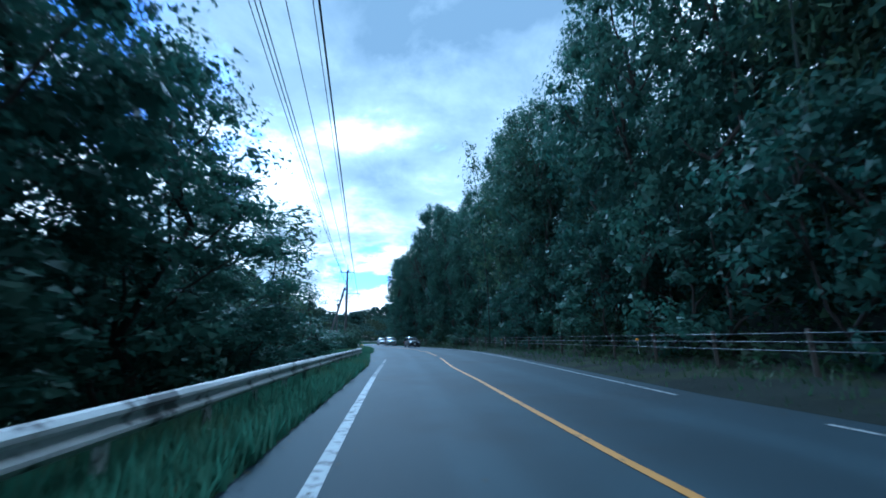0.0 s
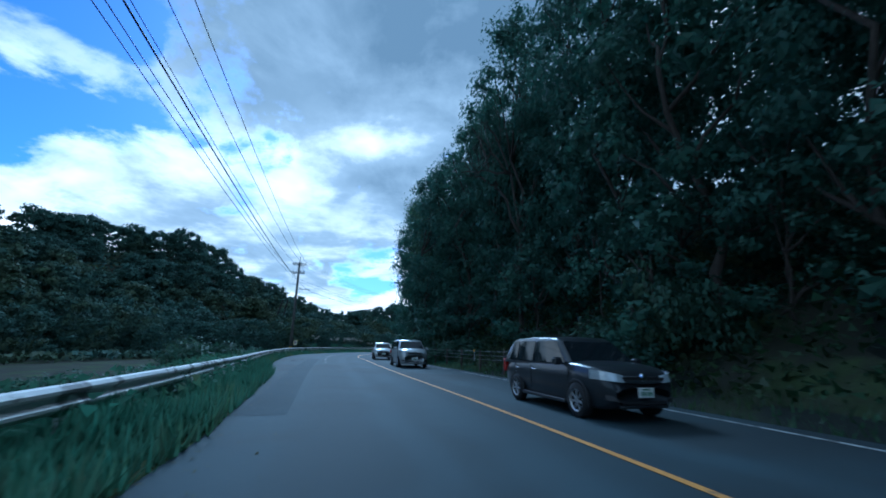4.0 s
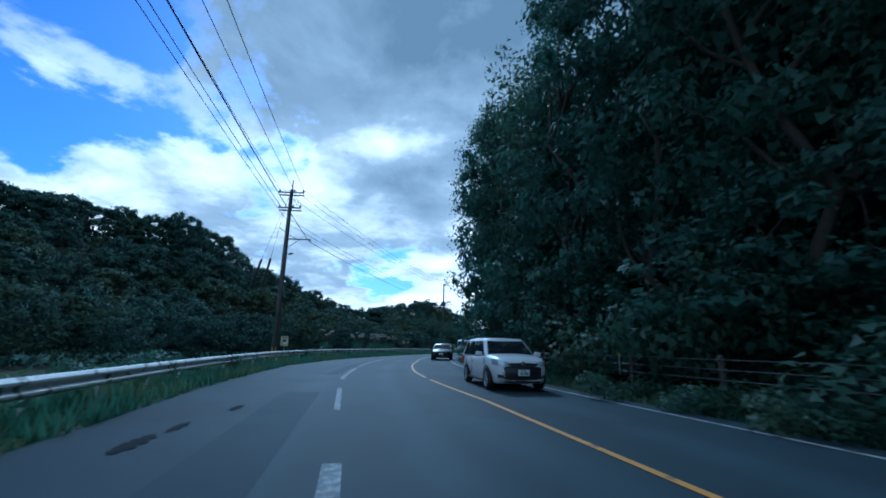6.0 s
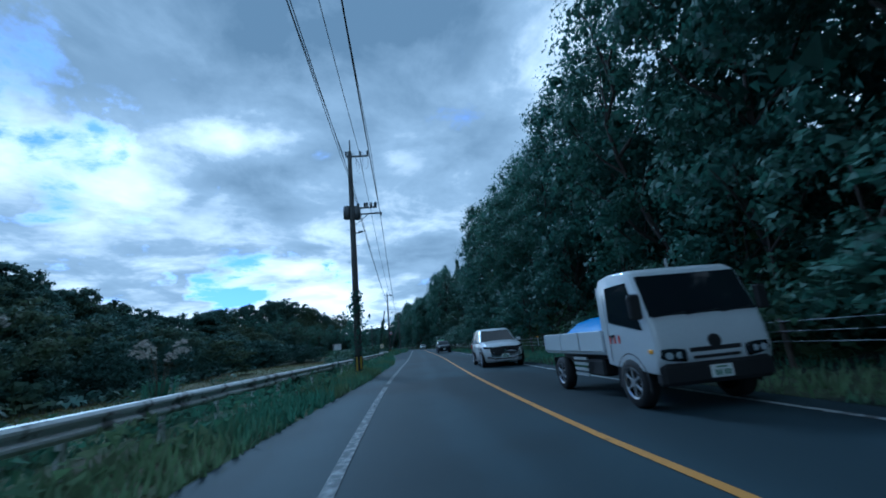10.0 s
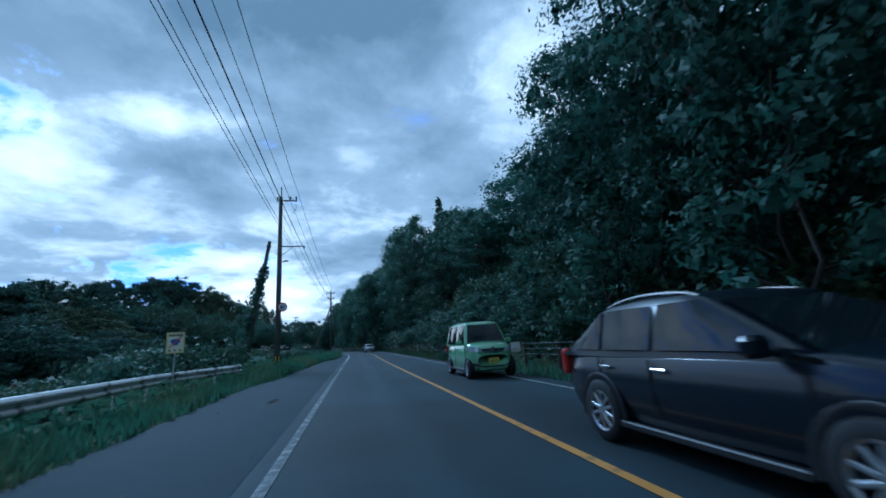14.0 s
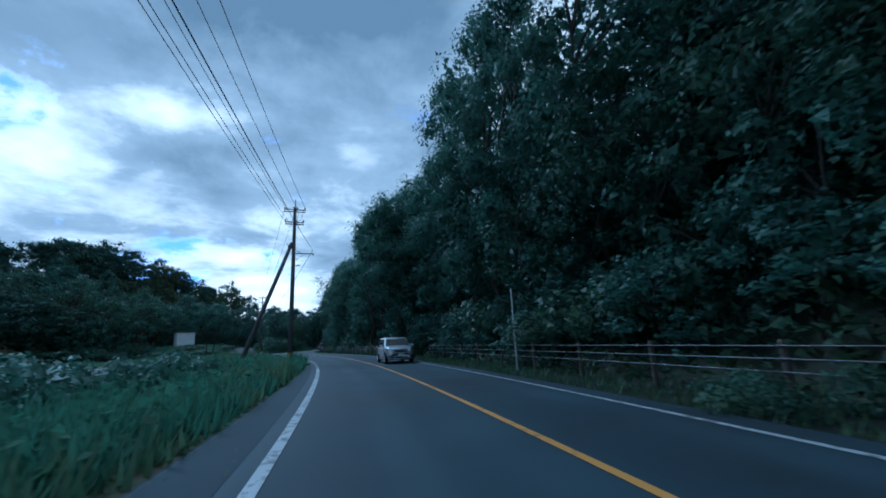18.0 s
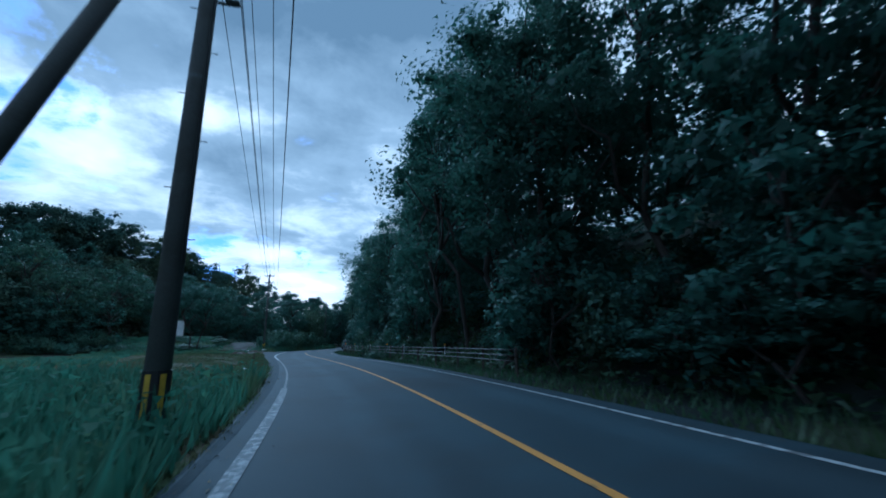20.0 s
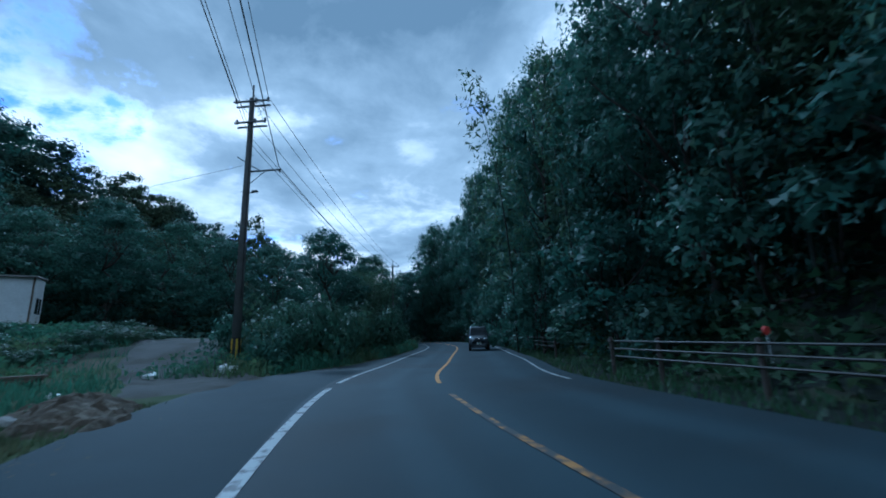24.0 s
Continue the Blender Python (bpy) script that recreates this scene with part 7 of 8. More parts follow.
    part("upper_grille", mesh("upper_grille", *box(0, F0 + 0.02, 0.70, 0.70, 0.03, 0.04, 0.008), "plastic"), root)
    part("badge", mesh("badge", *tube([(0, F0 - 0.01, 0.90), (0, F0 + 0.045, 0.90)], [0.095, 0.09], 14), "plastic"), root, "plain dark round badge")
    part("bumper", mesh("bumper", *box(0, F0 - 0.07, 0.50, W * 0.98, 0.2, 0.30, 0.05), "plastic"), root, "black front bumper")
    part("wiper", mesh("wiper", *joined(*[moved(box(0, 0, 0, 0.5, 0.015, 0.015), Matrix.Translation((x, F0 - 0.015, 1.30)) @ Matrix.Rotation(0.08, 4, "Y")) for x in (-0.5, 0.05, 0.55)]), "plastic"), root)
    part("door_mark", mesh("door_mark", *joined(*[box(hw + 0.006, F0 - 0.92 - 0.14 * k, 1.0, 0.004, 0.05, 0.12) for k in range(3)]), "sign_red"), root, "red marks on the door")
    part("bed", mesh("bed", *joined(box(0, -0.62, 0.78, W - 0.06, 3.0, 0.06, 0.01), box(0, -2.1, 0.98, W - 0.06, 0.035, 0.36, 0.01), box(0, 0.86, 1.35, W - 0.08, 0.05, 1.1, 0.01)), white), root)
    part("chassis", mesh("chassis", *joined(box(0.35, -0.5, 0.6, 0.09, 3.3, 0.16), box(-0.35, -0.5, 0.6, 0.09, 3.3, 0.16), box(hw - 0.28, 0.15, 0.5, 0.3, 0.7, 0.3, 0.04)), "plastic"), root)
    part("side_guard", mesh("side_guard", *joined(*[box(hw - 0.06, -0.3, z, 0.03, 0.6, 0.05) for z in (0.36, 0.46, 0.56, 0.66)]), "galv"), root)
    part("mudguard", mesh("mudguard", *joined(*[box(x, -F0 + 0.7, 0.45, 0.24, 0.02, 0.4) for x in (-hw + 0.14, hw - 0.14)]), "plastic"), root)
    plate(root, F0 + 0.045, 0.50, 1)
    part("antenna_mast", mesh("antenna_mast", *tube([(-hw * 0.1, F0 - 0.75, 2.0), (-hw * 0.1, F0 - 0.75, 2.22)], 0.02, 6), "galv"), root)
    # tarpaulin over the load: a crumpled heap
    rng = np.random.default_rng(4)
    V, F, n = [], [], 12
    for i in range(n + 1):
        for j in range(n + 1):
            u, v = 2 * i / n - 1, 2 * j / n - 1
            h = max(0.0, 1 - u * u) ** 0.5 * max(0.0, 1 - v ** 4) ** 0.6
            V.append((u * (hw - 0.08), -0.45 + v * 1.2, 0.82 + 0.62 * h + rng.normal(0, 0.018)))
    F = [(i * (n + 1) + j, (i + 1) * (n + 1) + j, (i + 1) * (n + 1) + j + 1, i * (n + 1) + j + 1) for i in range(n) for j in range(n)]
    tp = part("tarpaulin", mesh("tarpaulin", V, F, "tarp", True), root, "crumpled bright blue tarpaulin")
    return root


def build_vehicles():
    v = car("estate_car", "silver boxy estate car on the oncoming lane", "car", 4.35, 1.76, 1.62, 1.02, 0.99, 1.05, 1.30, 0.62, -1.85, -2.10, paint("car_silver", (0.42, 0.44, 0.46), 0.55), wb=2.6)
    park(v, 80.3, 2.38)
    v = car("hatchback", "white estate car with a black front bumper on the oncoming lane", "car", 4.3, 1.70, 1.50, 0.92, 0.88, 0.96, 1.18, 0.40, -1.75, -2.08, paint("car_white", (0.66, 0.68, 0.70)), True, wb=2.6)
    park(v, 94.0, 2.15)
    v = car("sedan", "glossy black saloon with slim headlamps on the oncoming lane", "car", 4.55, 1.78, 1.43, 0.90, 0.76, 0.88, 1.18, 0.12, -0.95, -2.0, paint("car_black", (0.012, 0.013, 0.016)), wb=2.75, slim_lamps=True)
    park(v, 119.5, 1.85)
    v = light_truck()
    park(v, 139.9, 1.98)
    v = car("suv", "white sport utility car with a wide black grille", "car", 4.55, 1.84, 1.68, 1.03, 0.93, 1.05, 0.98, 0.02, -1.45, -2.1, paint("suv_white", (0.68, 0.70, 0.72)), wb=2.7, wr=0.36, big_grille=True, slim_lamps=True, rim_spokes=10)
    park(v, 152.0, 1.80)
    v = car("crossover", "dark navy crossover car with bright roof rails on the oncoming lane", "car", 4.3, 1.77, 1.50, 0.95, 0.86, 0.96, 1.15, 0.10, -1.25, -2.05, paint("car_navy", (0.007, 0.011, 0.018)), wb=2.6, wr=0.33, slim_lamps=True, roof_rails=True, rim_spokes=10)
    park(v, 187.7, 1.42)
    v = car("kei_van", "mint green boxy small van on the oncoming lane", "van", 3.4, 1.48, 1.75, 1.02, 0.98, 1.04, 1.12, 0.72, -1.52, -1.68, paint("car_mint", (0.25, 0.46, 0.25)), wb=2.45, wr=0.28, plate_mat="sign_yellow")
    park(v, 198.5, 1.95)
    v = car("estate_car", "dark grey estate car far along the road", "car", 4.3, 1.70, 1.50, 0.92, 0.88, 0.96, 1.18, 0.40, -1.75, -2.08, paint("car_grey", (0.03, 0.034, 0.04), 0.3), wb=2.6)
    park(v, 62.5, 2.75)
    v = car("hatchback", "small silver hatchback on the oncoming lane", "car", 3.9, 1.69, 1.50, 0.93, 0.88, 0.96, 1.1, 0.4, -1.5, -1.88, paint("car_pale", (0.5, 0.52, 0.54), 0.4), wb=2.5)
    park(v, 263.4, 1.6)
    v = car("kei_van", "small dark van with a pale cabin far along the road", "van", 3.4, 1.48, 1.75, 1.02, 0.98, 1.04, 1.12, 0.72, -1.52, -1.68, paint("car_slate", (0.10, 0.115, 0.13), 0.3), wb=2.45, wr=0.28)
    park(v, 352, 1.5)


# ================= signs, reflectors and small things =================
def notice_board(s, d, z, h, w, face_yaw=0.0):
    root = empty("notice_board", P3(s, d, drape(s, d)), heading(s) + face_yaw)
    tagged(root, "cream notice board with a struck-out blue drawing on a post", "notice board")
    g = root.location.z
    zc = z - g
    part("post", mesh("post", *tube([(0, 0.02, -0.3), (0, 0.02, zc + h / 2 - 0.05)], 0.022, 7), "galv"), root)
    pn = part("panel", mesh("panel", *box(0, 0, zc, w, 0.012, h, 0.003), "sign_cream"), root)
    y = -0.009
    part("border", mesh("border", *joined(box(0, y, zc + h * 0.46, w * 0.96, 0.004, 0.02), box(0, y, zc - h * 0.46, w * 0.96, 0.004, 0.02),
                                          box(w * 0.46, y, zc, 0.02, 0.004, h * 0.94), box(-w * 0.46, y, zc, 0.02, 0.004, h * 0.94)), "sign_yellow"), pn)
    part("title_bar", mesh("title_bar", *joined(*[box(-w * 0.32 + k * w * 0.16, y, zc + h * 0.36, w * 0.11, 0.004, h * 0.10) for k in range(5)]), "plastic"), pn, "row of plain dark bars")
    blob = [(math.cos(a) * w * 0.25 * (1 + 0.25 * math.sin(3 * a)), y - 0.002, zc + 0.02 + math.sin(a) * h * 0.16) for a in np.linspace(0, 6.28, 15)[:-1]]
    part("drawing", mesh("drawing", blob, [tuple(range(14))], "sign_blue"), pn, "plain blue shape")
    part("slash", mesh("slash", *moved(box(0, 0, 0, w * 0.95, 0.004, 0.035), Matrix.Translation((0, y - 0.006, zc + 0.02)) @ Matrix.Rotation(-0.8, 4, "Y")), "sign_red"), pn, "red diagonal bar")
    part("foot_bar", mesh("foot_bar", *joined(*[box(x, y, zc - h * 0.36, 0.05, 0.004, 0.05) for x in (-w * 0.28, 0, w * 0.28)]), "plastic"), pn)


def speed_sign():
    s, d = 212.4, -6.72
    root = empty("speed_sign", P3(s, d, 4.0), heading(s) + 0.12)
    tagged(root, "round red-ringed speed sign reading 40 strapped to the pole", "road sign")
    r = 0.30
    part("disc", mesh("disc", *tube([(0, 0.0, 0), (0, 0.012, 0)], [r, r], 32), "sign_white"), root)
    V, n = [], 32
    for k in range(n):
        a = 2 * math.pi * k / n
        for rr in (r, r * 0.78):
            V.append((math.cos(a) * rr, -0.005, math.sin(a) * rr))
    F = [(2 * k, 2 * k + 1, 2 * ((k + 1) % n) + 1, 2 * ((k + 1) % n)) for k in range(n)]
    part("red_ring", mesh("red_ring", V, F, "sign_red"), root)
    cu = bpy.data.curves.new("forty", "FONT")
    cu.body, cu.size, cu.align_x, cu.align_y, cu.extrude, cu.offset = "40", 0.33, "CENTER", "CENTER", 0.002, 0.008
    tx = new("numerals", cu)
    cu.materials.append(M["sign_blue"])
    tx.parent, tx.location, tx.rotation_euler = root, (0, -0.008, 0), (radians(90), 0, 0)
    part("bracket", mesh("bracket", *box(-0.05, 0.07, 0, 0.2, 0.12, 0.05, 0.01), "galv"), root)


def delineator(s, d, z, lab="round amber reflector on a fence post", mat="amber", r=0.055):
    root = empty("reflector", P3(s, d, 0), heading(s))
    tagged(root, lab, "reflector")
    part("stem", mesh("stem", *tube([(0, 0, 0.5), (0, 0, z)], 0.014, 6), "galv"), root)
    part("lens", mesh("lens", *tube([(0, -0.02, z + r), (0, -0.012, z + r), (0, 0.02, z + r)], [r * 0.8, r, r], 14), mat), root)


def ivy(s0, d0, z0, s1, d1, z1, n, seed):
    rng = np.random.default_rng(seed)
    a, b = P3(s0, d0, z0), P3(s1, d1, z1)
    root = empty("ivy", a)
    tagged(root, "ivy hanging thickly from the leaning pole stub", "climbing plant")
    t = rng.random(n) ** 0.8
    base = np.outer(1 - t, (0, 0, 0)) + np.outer(t, tuple(b - a))
    rad = (0.25 + 0.55 * np.sin(np.pi * np.clip(1.15 * (1 - t), 0, 1)) * (0.7 + 0.3 * np.sin(t * 21)))
    dr = rng.normal(size=(n, 3))
    dr /= np.linalg.norm(dr, axis=1)[:, None]
    c = base + dr * (rad * rng.random(n) ** 0.5)[:, None] + np.c_[0 * t, 0 * t, -0.25 * rng.random(n)]
    part("stem", mesh("stem", *tube([(0, 0, 0), tuple((b - a) * 0.5), tuple(b - a)], [0.05, 0.04, 0.02], 6), "bark"), root)
    part("foliage", quads_mesh("foliage", leaf_quads(c, 0.16 * rng.uniform(0.6, 1.4, n), rng, 0.1, 0.8), "leaf"), root)


def pampas(s, d, seed, h=2.0):
    rng = np.random.default_rng(seed)
    root = empty("pampas_grass", P3(s, d, drape(s, d)))
    tagged(root, "clump of pampas grass with pale feathery plumes", "pampas grass")
    B, Pq = [], []
    for k in range(70):
        th, L, lean = rng.uniform(0, 6.28), h * rng.uniform(0.5, 0.85), rng.uniform(0.3, 1.0)
        b = np.array([rng.normal(0, 0.12), rng.normal(0, 0.12), 0])
        o, sd_ = np.array([math.cos(th), math.sin(th), 0]), np.array([-math.sin(th), math.cos(th), 0]) * 0.014
        m_, t_ = b + o * lean * 0.3 + [0, 0, L * 0.7], b + o * lean + [0, 0, L * 0.75]
        B.append([b - sd_, b + sd_, m_ + sd_, m_ - sd_])
        B.append([m_ - sd_, m_ + sd_, t_, t_])
    part("blades", quads_mesh("blades", np.array(B), "grass"), root)
    for k in range(9):
        th, L, lean = rng.uniform(0, 6.28), h * rng.uniform(0.9, 1.2), rng.uniform(0.15, 0.6)
        o = np.array([math.cos(th), math.sin(th), 0])
        p = [o * lean * f ** 2 + [0, 0, L * f] for f in (0, 0.5, 0.85)]
        part("stalk", mesh("stalk", *tube(p, 0.006, 4), "stake"), root)
        c = np.array([p[2] + (o * 0.35 + [0, 0, -0.05]) * u + [0, 0, 0.38 * u - 0.28 * u * u] for u in rng.random(34)]) + rng.normal(0, 0.022, (34, 3))
        part("plume", quads_mesh("plume", leaf_quads(c, 0.13 * rng.uniform(0.7, 1.2, 34), rng, 0.0, 0.25), "plume"), root)


def shed():
    # white prefabricated hut on the bank above the dirt track
    cx, cy, g = -0.2, 348.4, 2.5
    root = empty("shed", (cx, cy, g), radians(16))
    tagged(root, "weathered white prefabricated hut half hidden by a tree, on the bank", "hut")
    W_, D_, H_ = 3.85, 2.2, 3.2
    part("wall", mesh("wall", *joined(box(0, -D_ / 2, H_ / 2 - 0.3, W_, 0.08, H_ + 0.6), box(0, D_ / 2, H_ / 2 - 0.3, W_, 0.08, H_ + 0.6), box(-W_ / 2, 0, H_ / 2 - 0.3, 0.08, D_ - 0.09, H_ + 0.6),
                                      box(W_ / 2, 0, H_ / 2 - 0.3, 0.08, D_ - 0.09, H_ + 0.6)), "shed_wall"), root)
    part("roof", mesh("roof", *moved(box(0, 0, H_ + 0.06, W_ + 0.3, D_ + 0.4, 0.1, 0.03), Matrix.Rotation(0.04, 4, "X")), "shed_roof"), root)
    wn = part("window", mesh("window", *box(W_ / 2 + 0.045, 0.1, 1.45, 0.03, 1.2, 1.0, 0.01), "glass"), root)
    part("window_bar", mesh("window_bar", *box(W_ / 2 + 0.065, 0.1, 1.45, 0.02, 0.05, 1.0), "galv"), wn)
    for x in (-1.87, 1.87):
        part("corner_strip", mesh("corner_strip", *box(x, -D_ / 2 - 0.055, H_ / 2, 0.1, 0.03, H_), "stake"), root, "rusty corner strip")
    part("gutter", mesh("gutter", *box(0, -D_ / 2 - 0.22, H_ + 0.02, W_ + 0.3, 0.08, 0.08, 0.02), "galv"), root)


def dirt_track():
    pts = [(17.0, 327.4), (15.4, 330.6), (13.2, 335.5), (11.9, 341), (11.5, 347), (11.7, 354), (12.5, 362)]
    ys = np.arange(327.4, 362.1, 1.2)
    xs = np.interp(ys, [p[1] for p in pts], [p[0] for p in pts])
    for _ in range(3):
        xs[1:-1] = (xs[:-2] + 2 * xs[1:-1] + xs[2:]) / 4
    rng = np.random.default_rng(9)
    across = (-1.25, -1.0, -0.6, -0.2, 0.2, 0.6, 1.0, 1.25)
    V = []
    for k, (x, y) in enumerate(zip(xs, ys)):
        w = 1.55 + 0.5 * max(0, 1 - k / 3)
        for u in across:
            e = abs(u) > 1.1
            q = np.array([[x + w * u + (rng.normal(0, 0.14) if abs(u) > 0.9 else 0), y + w * u * 0.3]])
            s, d = road_sd(q)
            rut = 0.05 * math.cos(u * 7)
            z = float(ground_z(s, d, q)[0]) + (-0.12 if e else 0.05 + rut + rng.normal(0, 0.012))
            if d[0] > LEFT_EDGE(s)[0] + 0.1:
                z = -0.02
            V.append((q[0, 0], q[0, 1], z if k else z - 0.16))
    n = len(across)
    F = [(n * k + i, n * k + i + 1, n * k + i + n + 1, n * k + i + n) for k in range(len(ys) - 1) for i in range(n - 1)]
    tagged(new("dirt_track", mesh("dirt_track", V, F, "gravel", True)), "grey dirt track climbing from the road to the hut", "track", kind="structure")


def litter_bag(s, d, scale, seed, lab):
    rng = np.random.default_rng(seed)
    bm = bmesh.new()
    bmesh.ops.create_icosphere(bm, subdivisions=2, radius=0.22 * scale)
    for v in bm.verts:
        v.co *= 1 + rng.normal(0, 0.12)
        v.co.z = max(v.co.z * 0.75, -0.06 * scale)
    me = bpy.data.meshes.new("litter_bag")
    bm.to_mesh(me)
    bm.free()
    me.materials.append(M["bag"])
    ob = new("litter_bag", me)
    ob.location = P3(s, d, drape(s, d) + 0.06 * scale)
    tagged(ob, lab, "litter bag")


def earth_heap(s, d, length, width, height, seed):
    """Loose earth and clods tipped beside the mouth of the track."""
    rng = np.random.default_rng(seed)
    n, m = 34, 20
    u, v = np.meshgrid(np.linspace(-1, 1, n), np.linspace(-1, 1, m), indexing="ij")
    r = np.clip(1 - u ** 2 - v ** 2, 0, 1)
    lumps = sum(np.sin(u * a + p1) * np.cos(v * b + p2) / k for k, (a, b, p1, p2) in enumerate(rng.uniform(3, 9, (6, 4)), 1))
    z = height * r ** 0.7 * (0.8 + 0.22 * lumps) + rng.normal(0, 0.035, r.shape) * (r > 0.02) - 0.05
    V = np.stack([v * width / 2 * (1 + 0.12 * np.sin(u * 5)), u * length / 2, z], -1).reshape(-1, 3)
    F = [(i * m + j, (i + 1) * m + j, (i + 1) * m + j + 1, i * m + j + 1) for i in range(n - 1) for j in range(m - 1)]
    ob = new("earth_mound", mesh("earth_mound", V, F, "earth"))
    ob.location, ob.rotation_euler = P3(s, d, drape(s, d)), (0, 0, heading(s) + 0.5)
    tagged(ob, "low heap of loose brown earth beside the mouth of the track", "earth mound")


def stone(s, d, r, seed):
    rng = np.random.default_rng(seed)
    bm = bmesh.new()
    bmesh.ops.create_icosphere(bm, subdivisions=2, radius=r)
    for v in bm.verts:
        v.co.x *= 1.3
        v.co *= 1 + rng.normal(0, 0.08)
        v.co.z *= 0.6
    me = bpy.data.meshes.new("stone")
    bm.to_mesh(me)
    bm.free()
    me.materials.append(M["stone"])
    ob = new("stone", me)
    ob.location = P3(s, d, drape(s, d) + r * 0.2)
    tagged(ob, "rough grey stone at the mouth of the dirt track", "stone", "stones by the track")


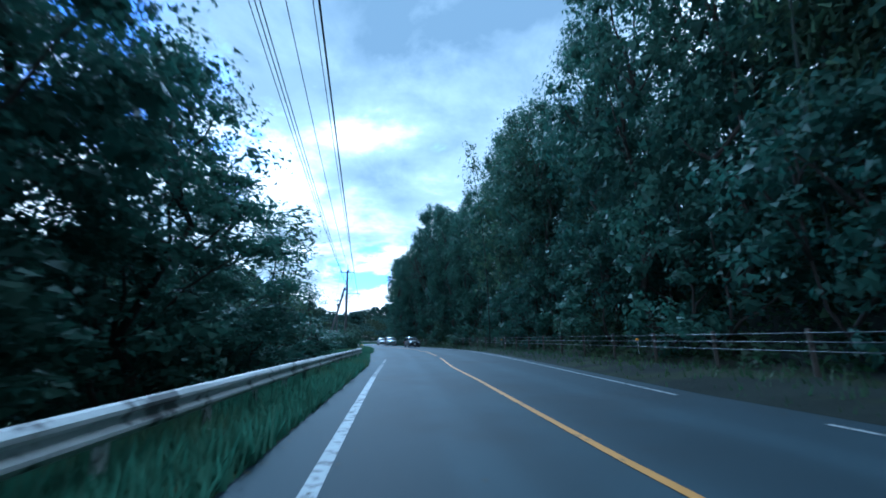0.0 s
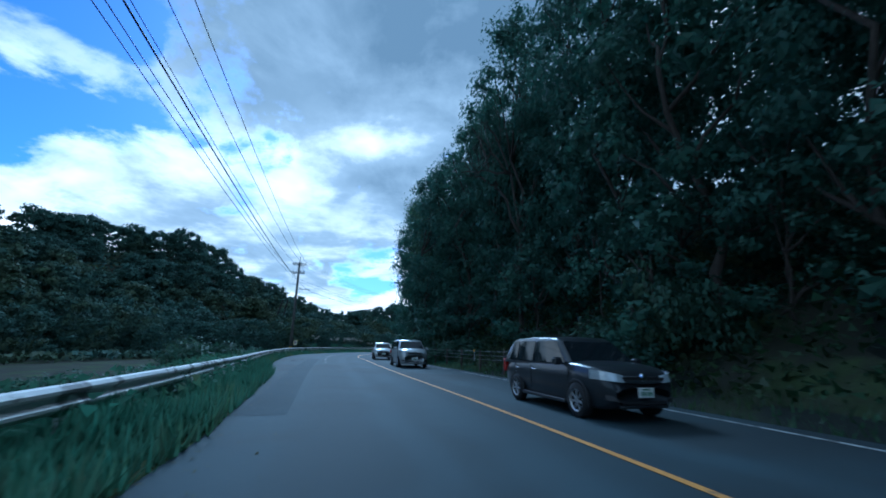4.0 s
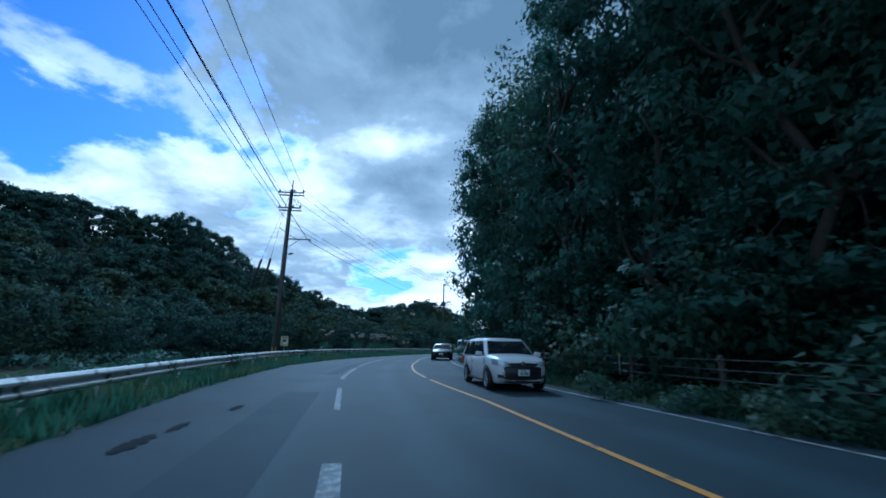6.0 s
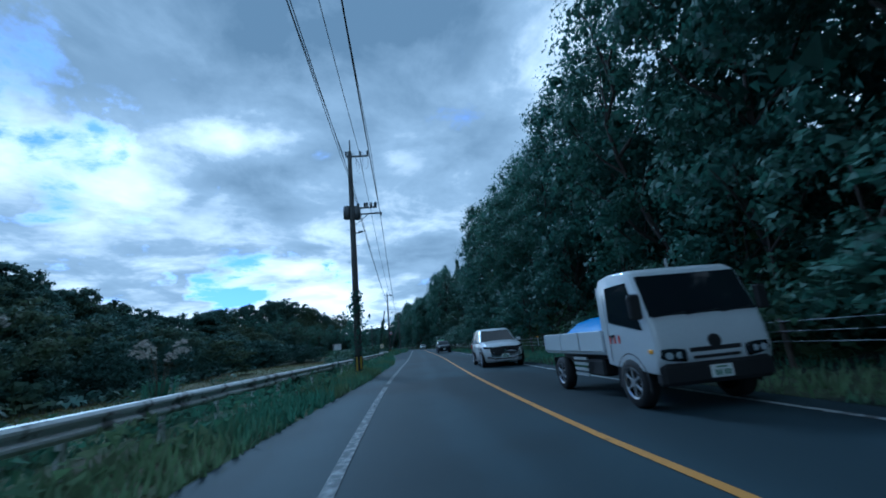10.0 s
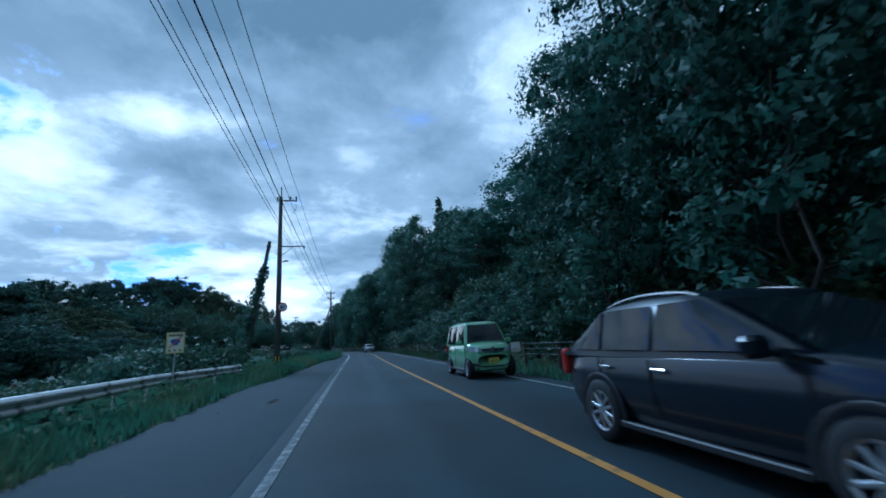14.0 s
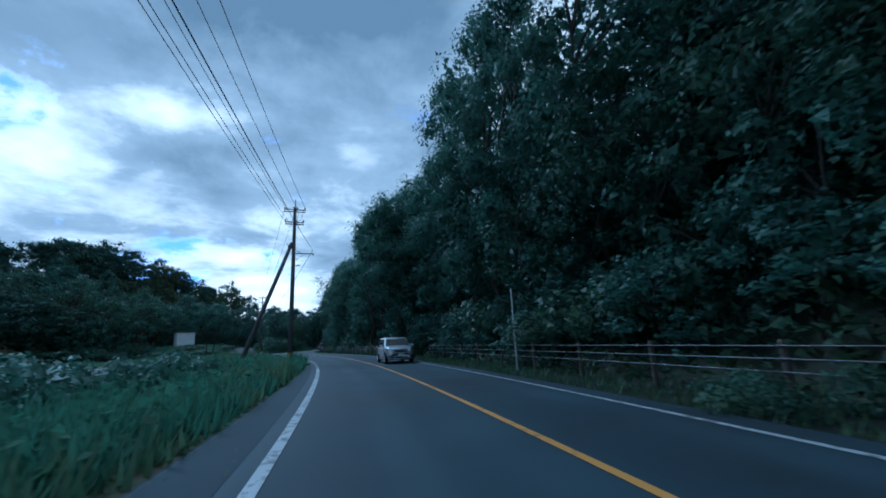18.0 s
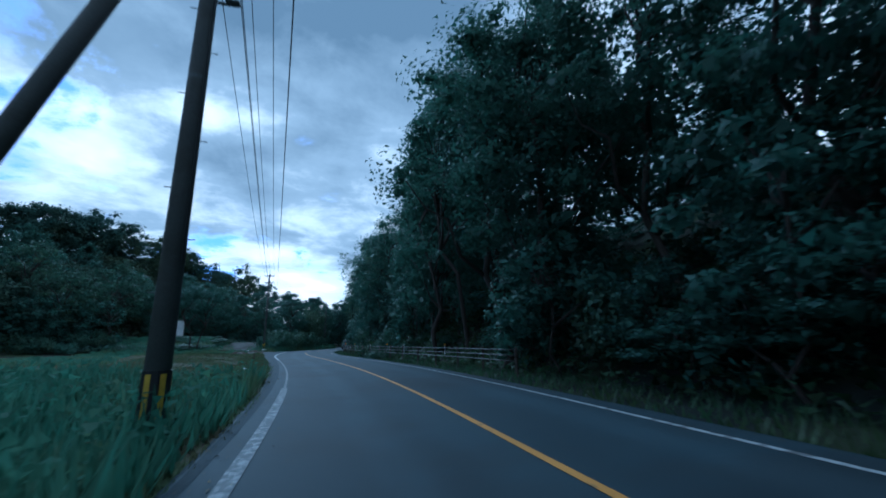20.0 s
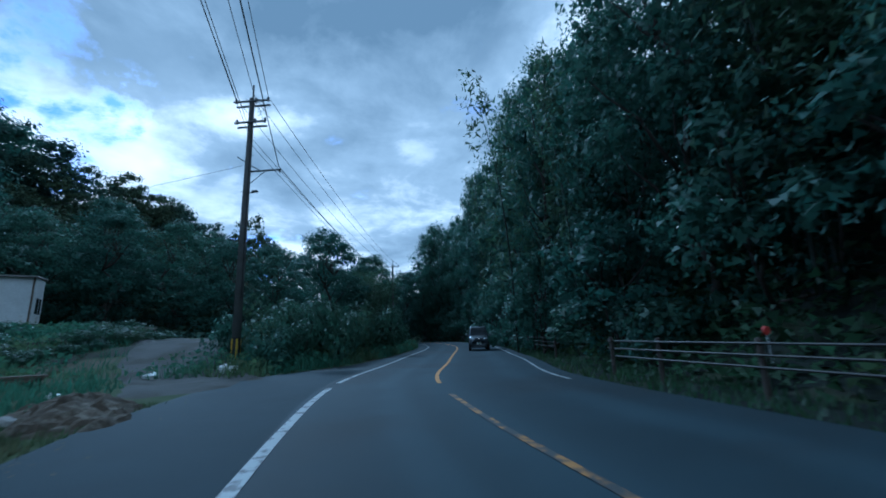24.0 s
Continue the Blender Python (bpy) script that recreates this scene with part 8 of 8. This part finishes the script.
def small_things():
    notice_board(107.9, -8.42, 1.35, 0.62, 0.48)
    notice_board(198.6, -7.5, 1.68, 0.62, 0.48, 0.1)
    speed_sign()
    # low sign frame at the bend
    root = empty("sign_frame", P3(46.5, -5.3, 0), heading(46.5))
    tagged(root, "small yellow framed marker board low in the grass", "marker board")
    part("frame_panel", mesh("frame_panel", *joined(box(0, 0, 0.72, 0.30, 0.02, 0.04), box(0, 0, 0.36, 0.30, 0.02, 0.04), box(-0.14, 0, 0.54, 0.04, 0.02, 0.36), box(0.14, 0, 0.54, 0.04, 0.02, 0.36)), "sign_yellow"), root)
    part("post", mesh("post", *tube([(0, 0.03, -0.2), (0, 0.03, 0.7)], 0.02, 6), "galv"), root)
    for s in (15.5, 36, 72, 77, 92, 101, 112, 126, 131, 158, 287, 298, 311, 322):
        delineator(s, float(FENCE(s)) - 0.02, 1.0)
    delineator(326.5, float(FENCE(326.5)) + 0.1, 1.0, "orange-red marker on the fence", "sign_red", 0.08)
    for s in (294, 303):
        delineator(s, float(FENCE(s)) + 0.02, 0.98, "small white reflector on a fence post", "sign_white", 0.045)
    # slim white post beyond the fence
    root = empty("marker_post", P3(253.4, 4.85, -0.05))
    tagged(root, "slim pale steel post standing behind the fence", "marker post")
    part("shaft", mesh("shaft", *tube([(0, 0, -0.3), (0, 0, 3.2), (0, 0, 3.25)], [0.035, 0.035, 0.02], 8), "galv"), root)
    part("cap_plate", mesh("cap_plate", *box(0, 0, 3.1, 0.1, 0.03, 0.16, 0.01), "sign_white"), root)
    # white board tied to the fence
    root = empty("fence_board", P3(202.2, float(FENCE(202.2)) - 0.14, 0.72), heading(202.2))
    tagged(root, "small white board tied to the fence", "board")
    part("panel", mesh("panel", *box(0, 0, 0, 0.45, 0.015, 0.42, 0.004), "sign_white"), root)
    part("tie", mesh("tie", *tube([(0, 0.02, 0.12), (0, 0.08, 0.12)], 0.01, 5), "wire"), root)
    # wooden stake at the field edge
    root = empty("stake", P3(303.6, -4.9, 0))
    tagged(root, "weathered wooden stake at the edge of the field", "stake")
    part("shaft", mesh("shaft", *tube([(0, 0, -0.6), (0.01, 0, 0.55), (0.01, 0, 0.62)], [0.05, 0.045, 0.03], 7), "stake"), root)
    ivy(214.1, -9.9, -0.6, 213.1, -8.0, 6.9, 2600, 3)
    ivy(153.3, -4.95, 0.6, 153.3, -4.9, 4.3, 700, 4)
    rng = np.random.default_rng(12)
    for k, s in enumerate((125.5, 128, 130.2, 131.5, 133, 134.5, 138, 142, 226, 231, 245, 119)):
        pampas(s, (float(RAIL(s)) - 1.2 if s < 200 else float(LEFT_EDGE(s)) - 4.5) - rng.uniform(0, 0.8), 30 + k, 2.5 if s < 140 else 1.9)
    shed()
    dirt_track()
    # timber and boxes left beside the track
    g = [(7.2, 347.6), (9.2, 332.4)]
    for (x, y), lab, n, lx, rz, mt in ((g[0], "pile of grey weathered planks beside the track", 7, 3.2, 0.25, "plank"), (g[1], "low dark stack of old boards at the field edge", 5, 2.6, 0.12, "stake")):
        s_, d_ = road_sd(np.array([[x, y]]))
        z = float(ground_z(s_, d_, np.array([[x, y]]))[0])
        pile = empty("plank_pile", (x, y, z), rz)
        tagged(pile, lab, "plank pile")
        for k in range(n):
            w = rng.uniform(0.18, 0.26)
            part("plank", mesh("plank", *moved(box(0, 0, 0, lx * rng.uniform(0.85, 1.05), w, 0.09, 0.008), Matrix.Translation((rng.normal(0, 0.08), (k % 3 - 1) * 0.27, 0.16 + 0.11 * (k // 3)))
                                               @ Matrix.Rotation(rng.normal(0, 0.04), 4, "Z")), mt), pile)
        for q in (-1, 1):
            part("bearer", mesh("bearer", *box(q * lx * 0.35, 0, 0.04, 0.12, 0.85, 0.16, 0.01), mt), pile)
    for s_, d_, ln, a in ((35.7, -6.55, 0.62, 1.15), (33.7, -6.75, 0.5, 1.35), (33.2, -6.5, 0.3, 0.9)):
        lg = empty("log", P3(s_, d_, drape(s_, d_) + 0.07), heading(s_) + a)
        tagged(lg, "grey weathered log lying at the edge of the paved bay", "log")
        part("trunk", mesh("trunk", *tube([(0, -ln, 0), (0.03, -ln * 0.3, 0.015), (-0.02, ln * 0.4, 0), (0, ln, -0.01)], [0.085, 0.10, 0.09, 0.075], 9), "plank", True), lg)
        part("stub", mesh("stub", *tube([(0, ln * 0.2, 0.05), (0.07, ln * 0.28, 0.16)], [0.035, 0.02], 6), "plank"), lg)
    litter_bag(291.1, -5.0, 0.5, 5, "crumpled white plastic bag lying in the grass")
    litter_bag(290.5, -4.85, 0.36, 9, "small crumpled white plastic bag lying in the grass")
    litter_bag(290.75, -5.35, 0.3, 10, "small crumpled white plastic bag lying in the grass")
    litter_bag(334.2, -10.2, 1.1, 6, "crumpled white plastic bag beside the track")
    litter_bag(335.2, -8.2, 1.7, 7, "white sack leaning in the bushes")
    litter_bag(331.2, -9.6, 0.7, 8, "crumpled white plastic bag on the track")
    earth_heap(329.0, -7.2, 4.2, 2.0, 0.42, 3)
    earth_heap(326.2, -8.6, 3.2, 2.2, 0.34, 4)
    for k in range(9):
        stone(rng.uniform(324.5, 330), rng.uniform(-9.5, -6.6), rng.uniform(0.12, 0.32), 40 + k)


build_vehicles()
small_things()
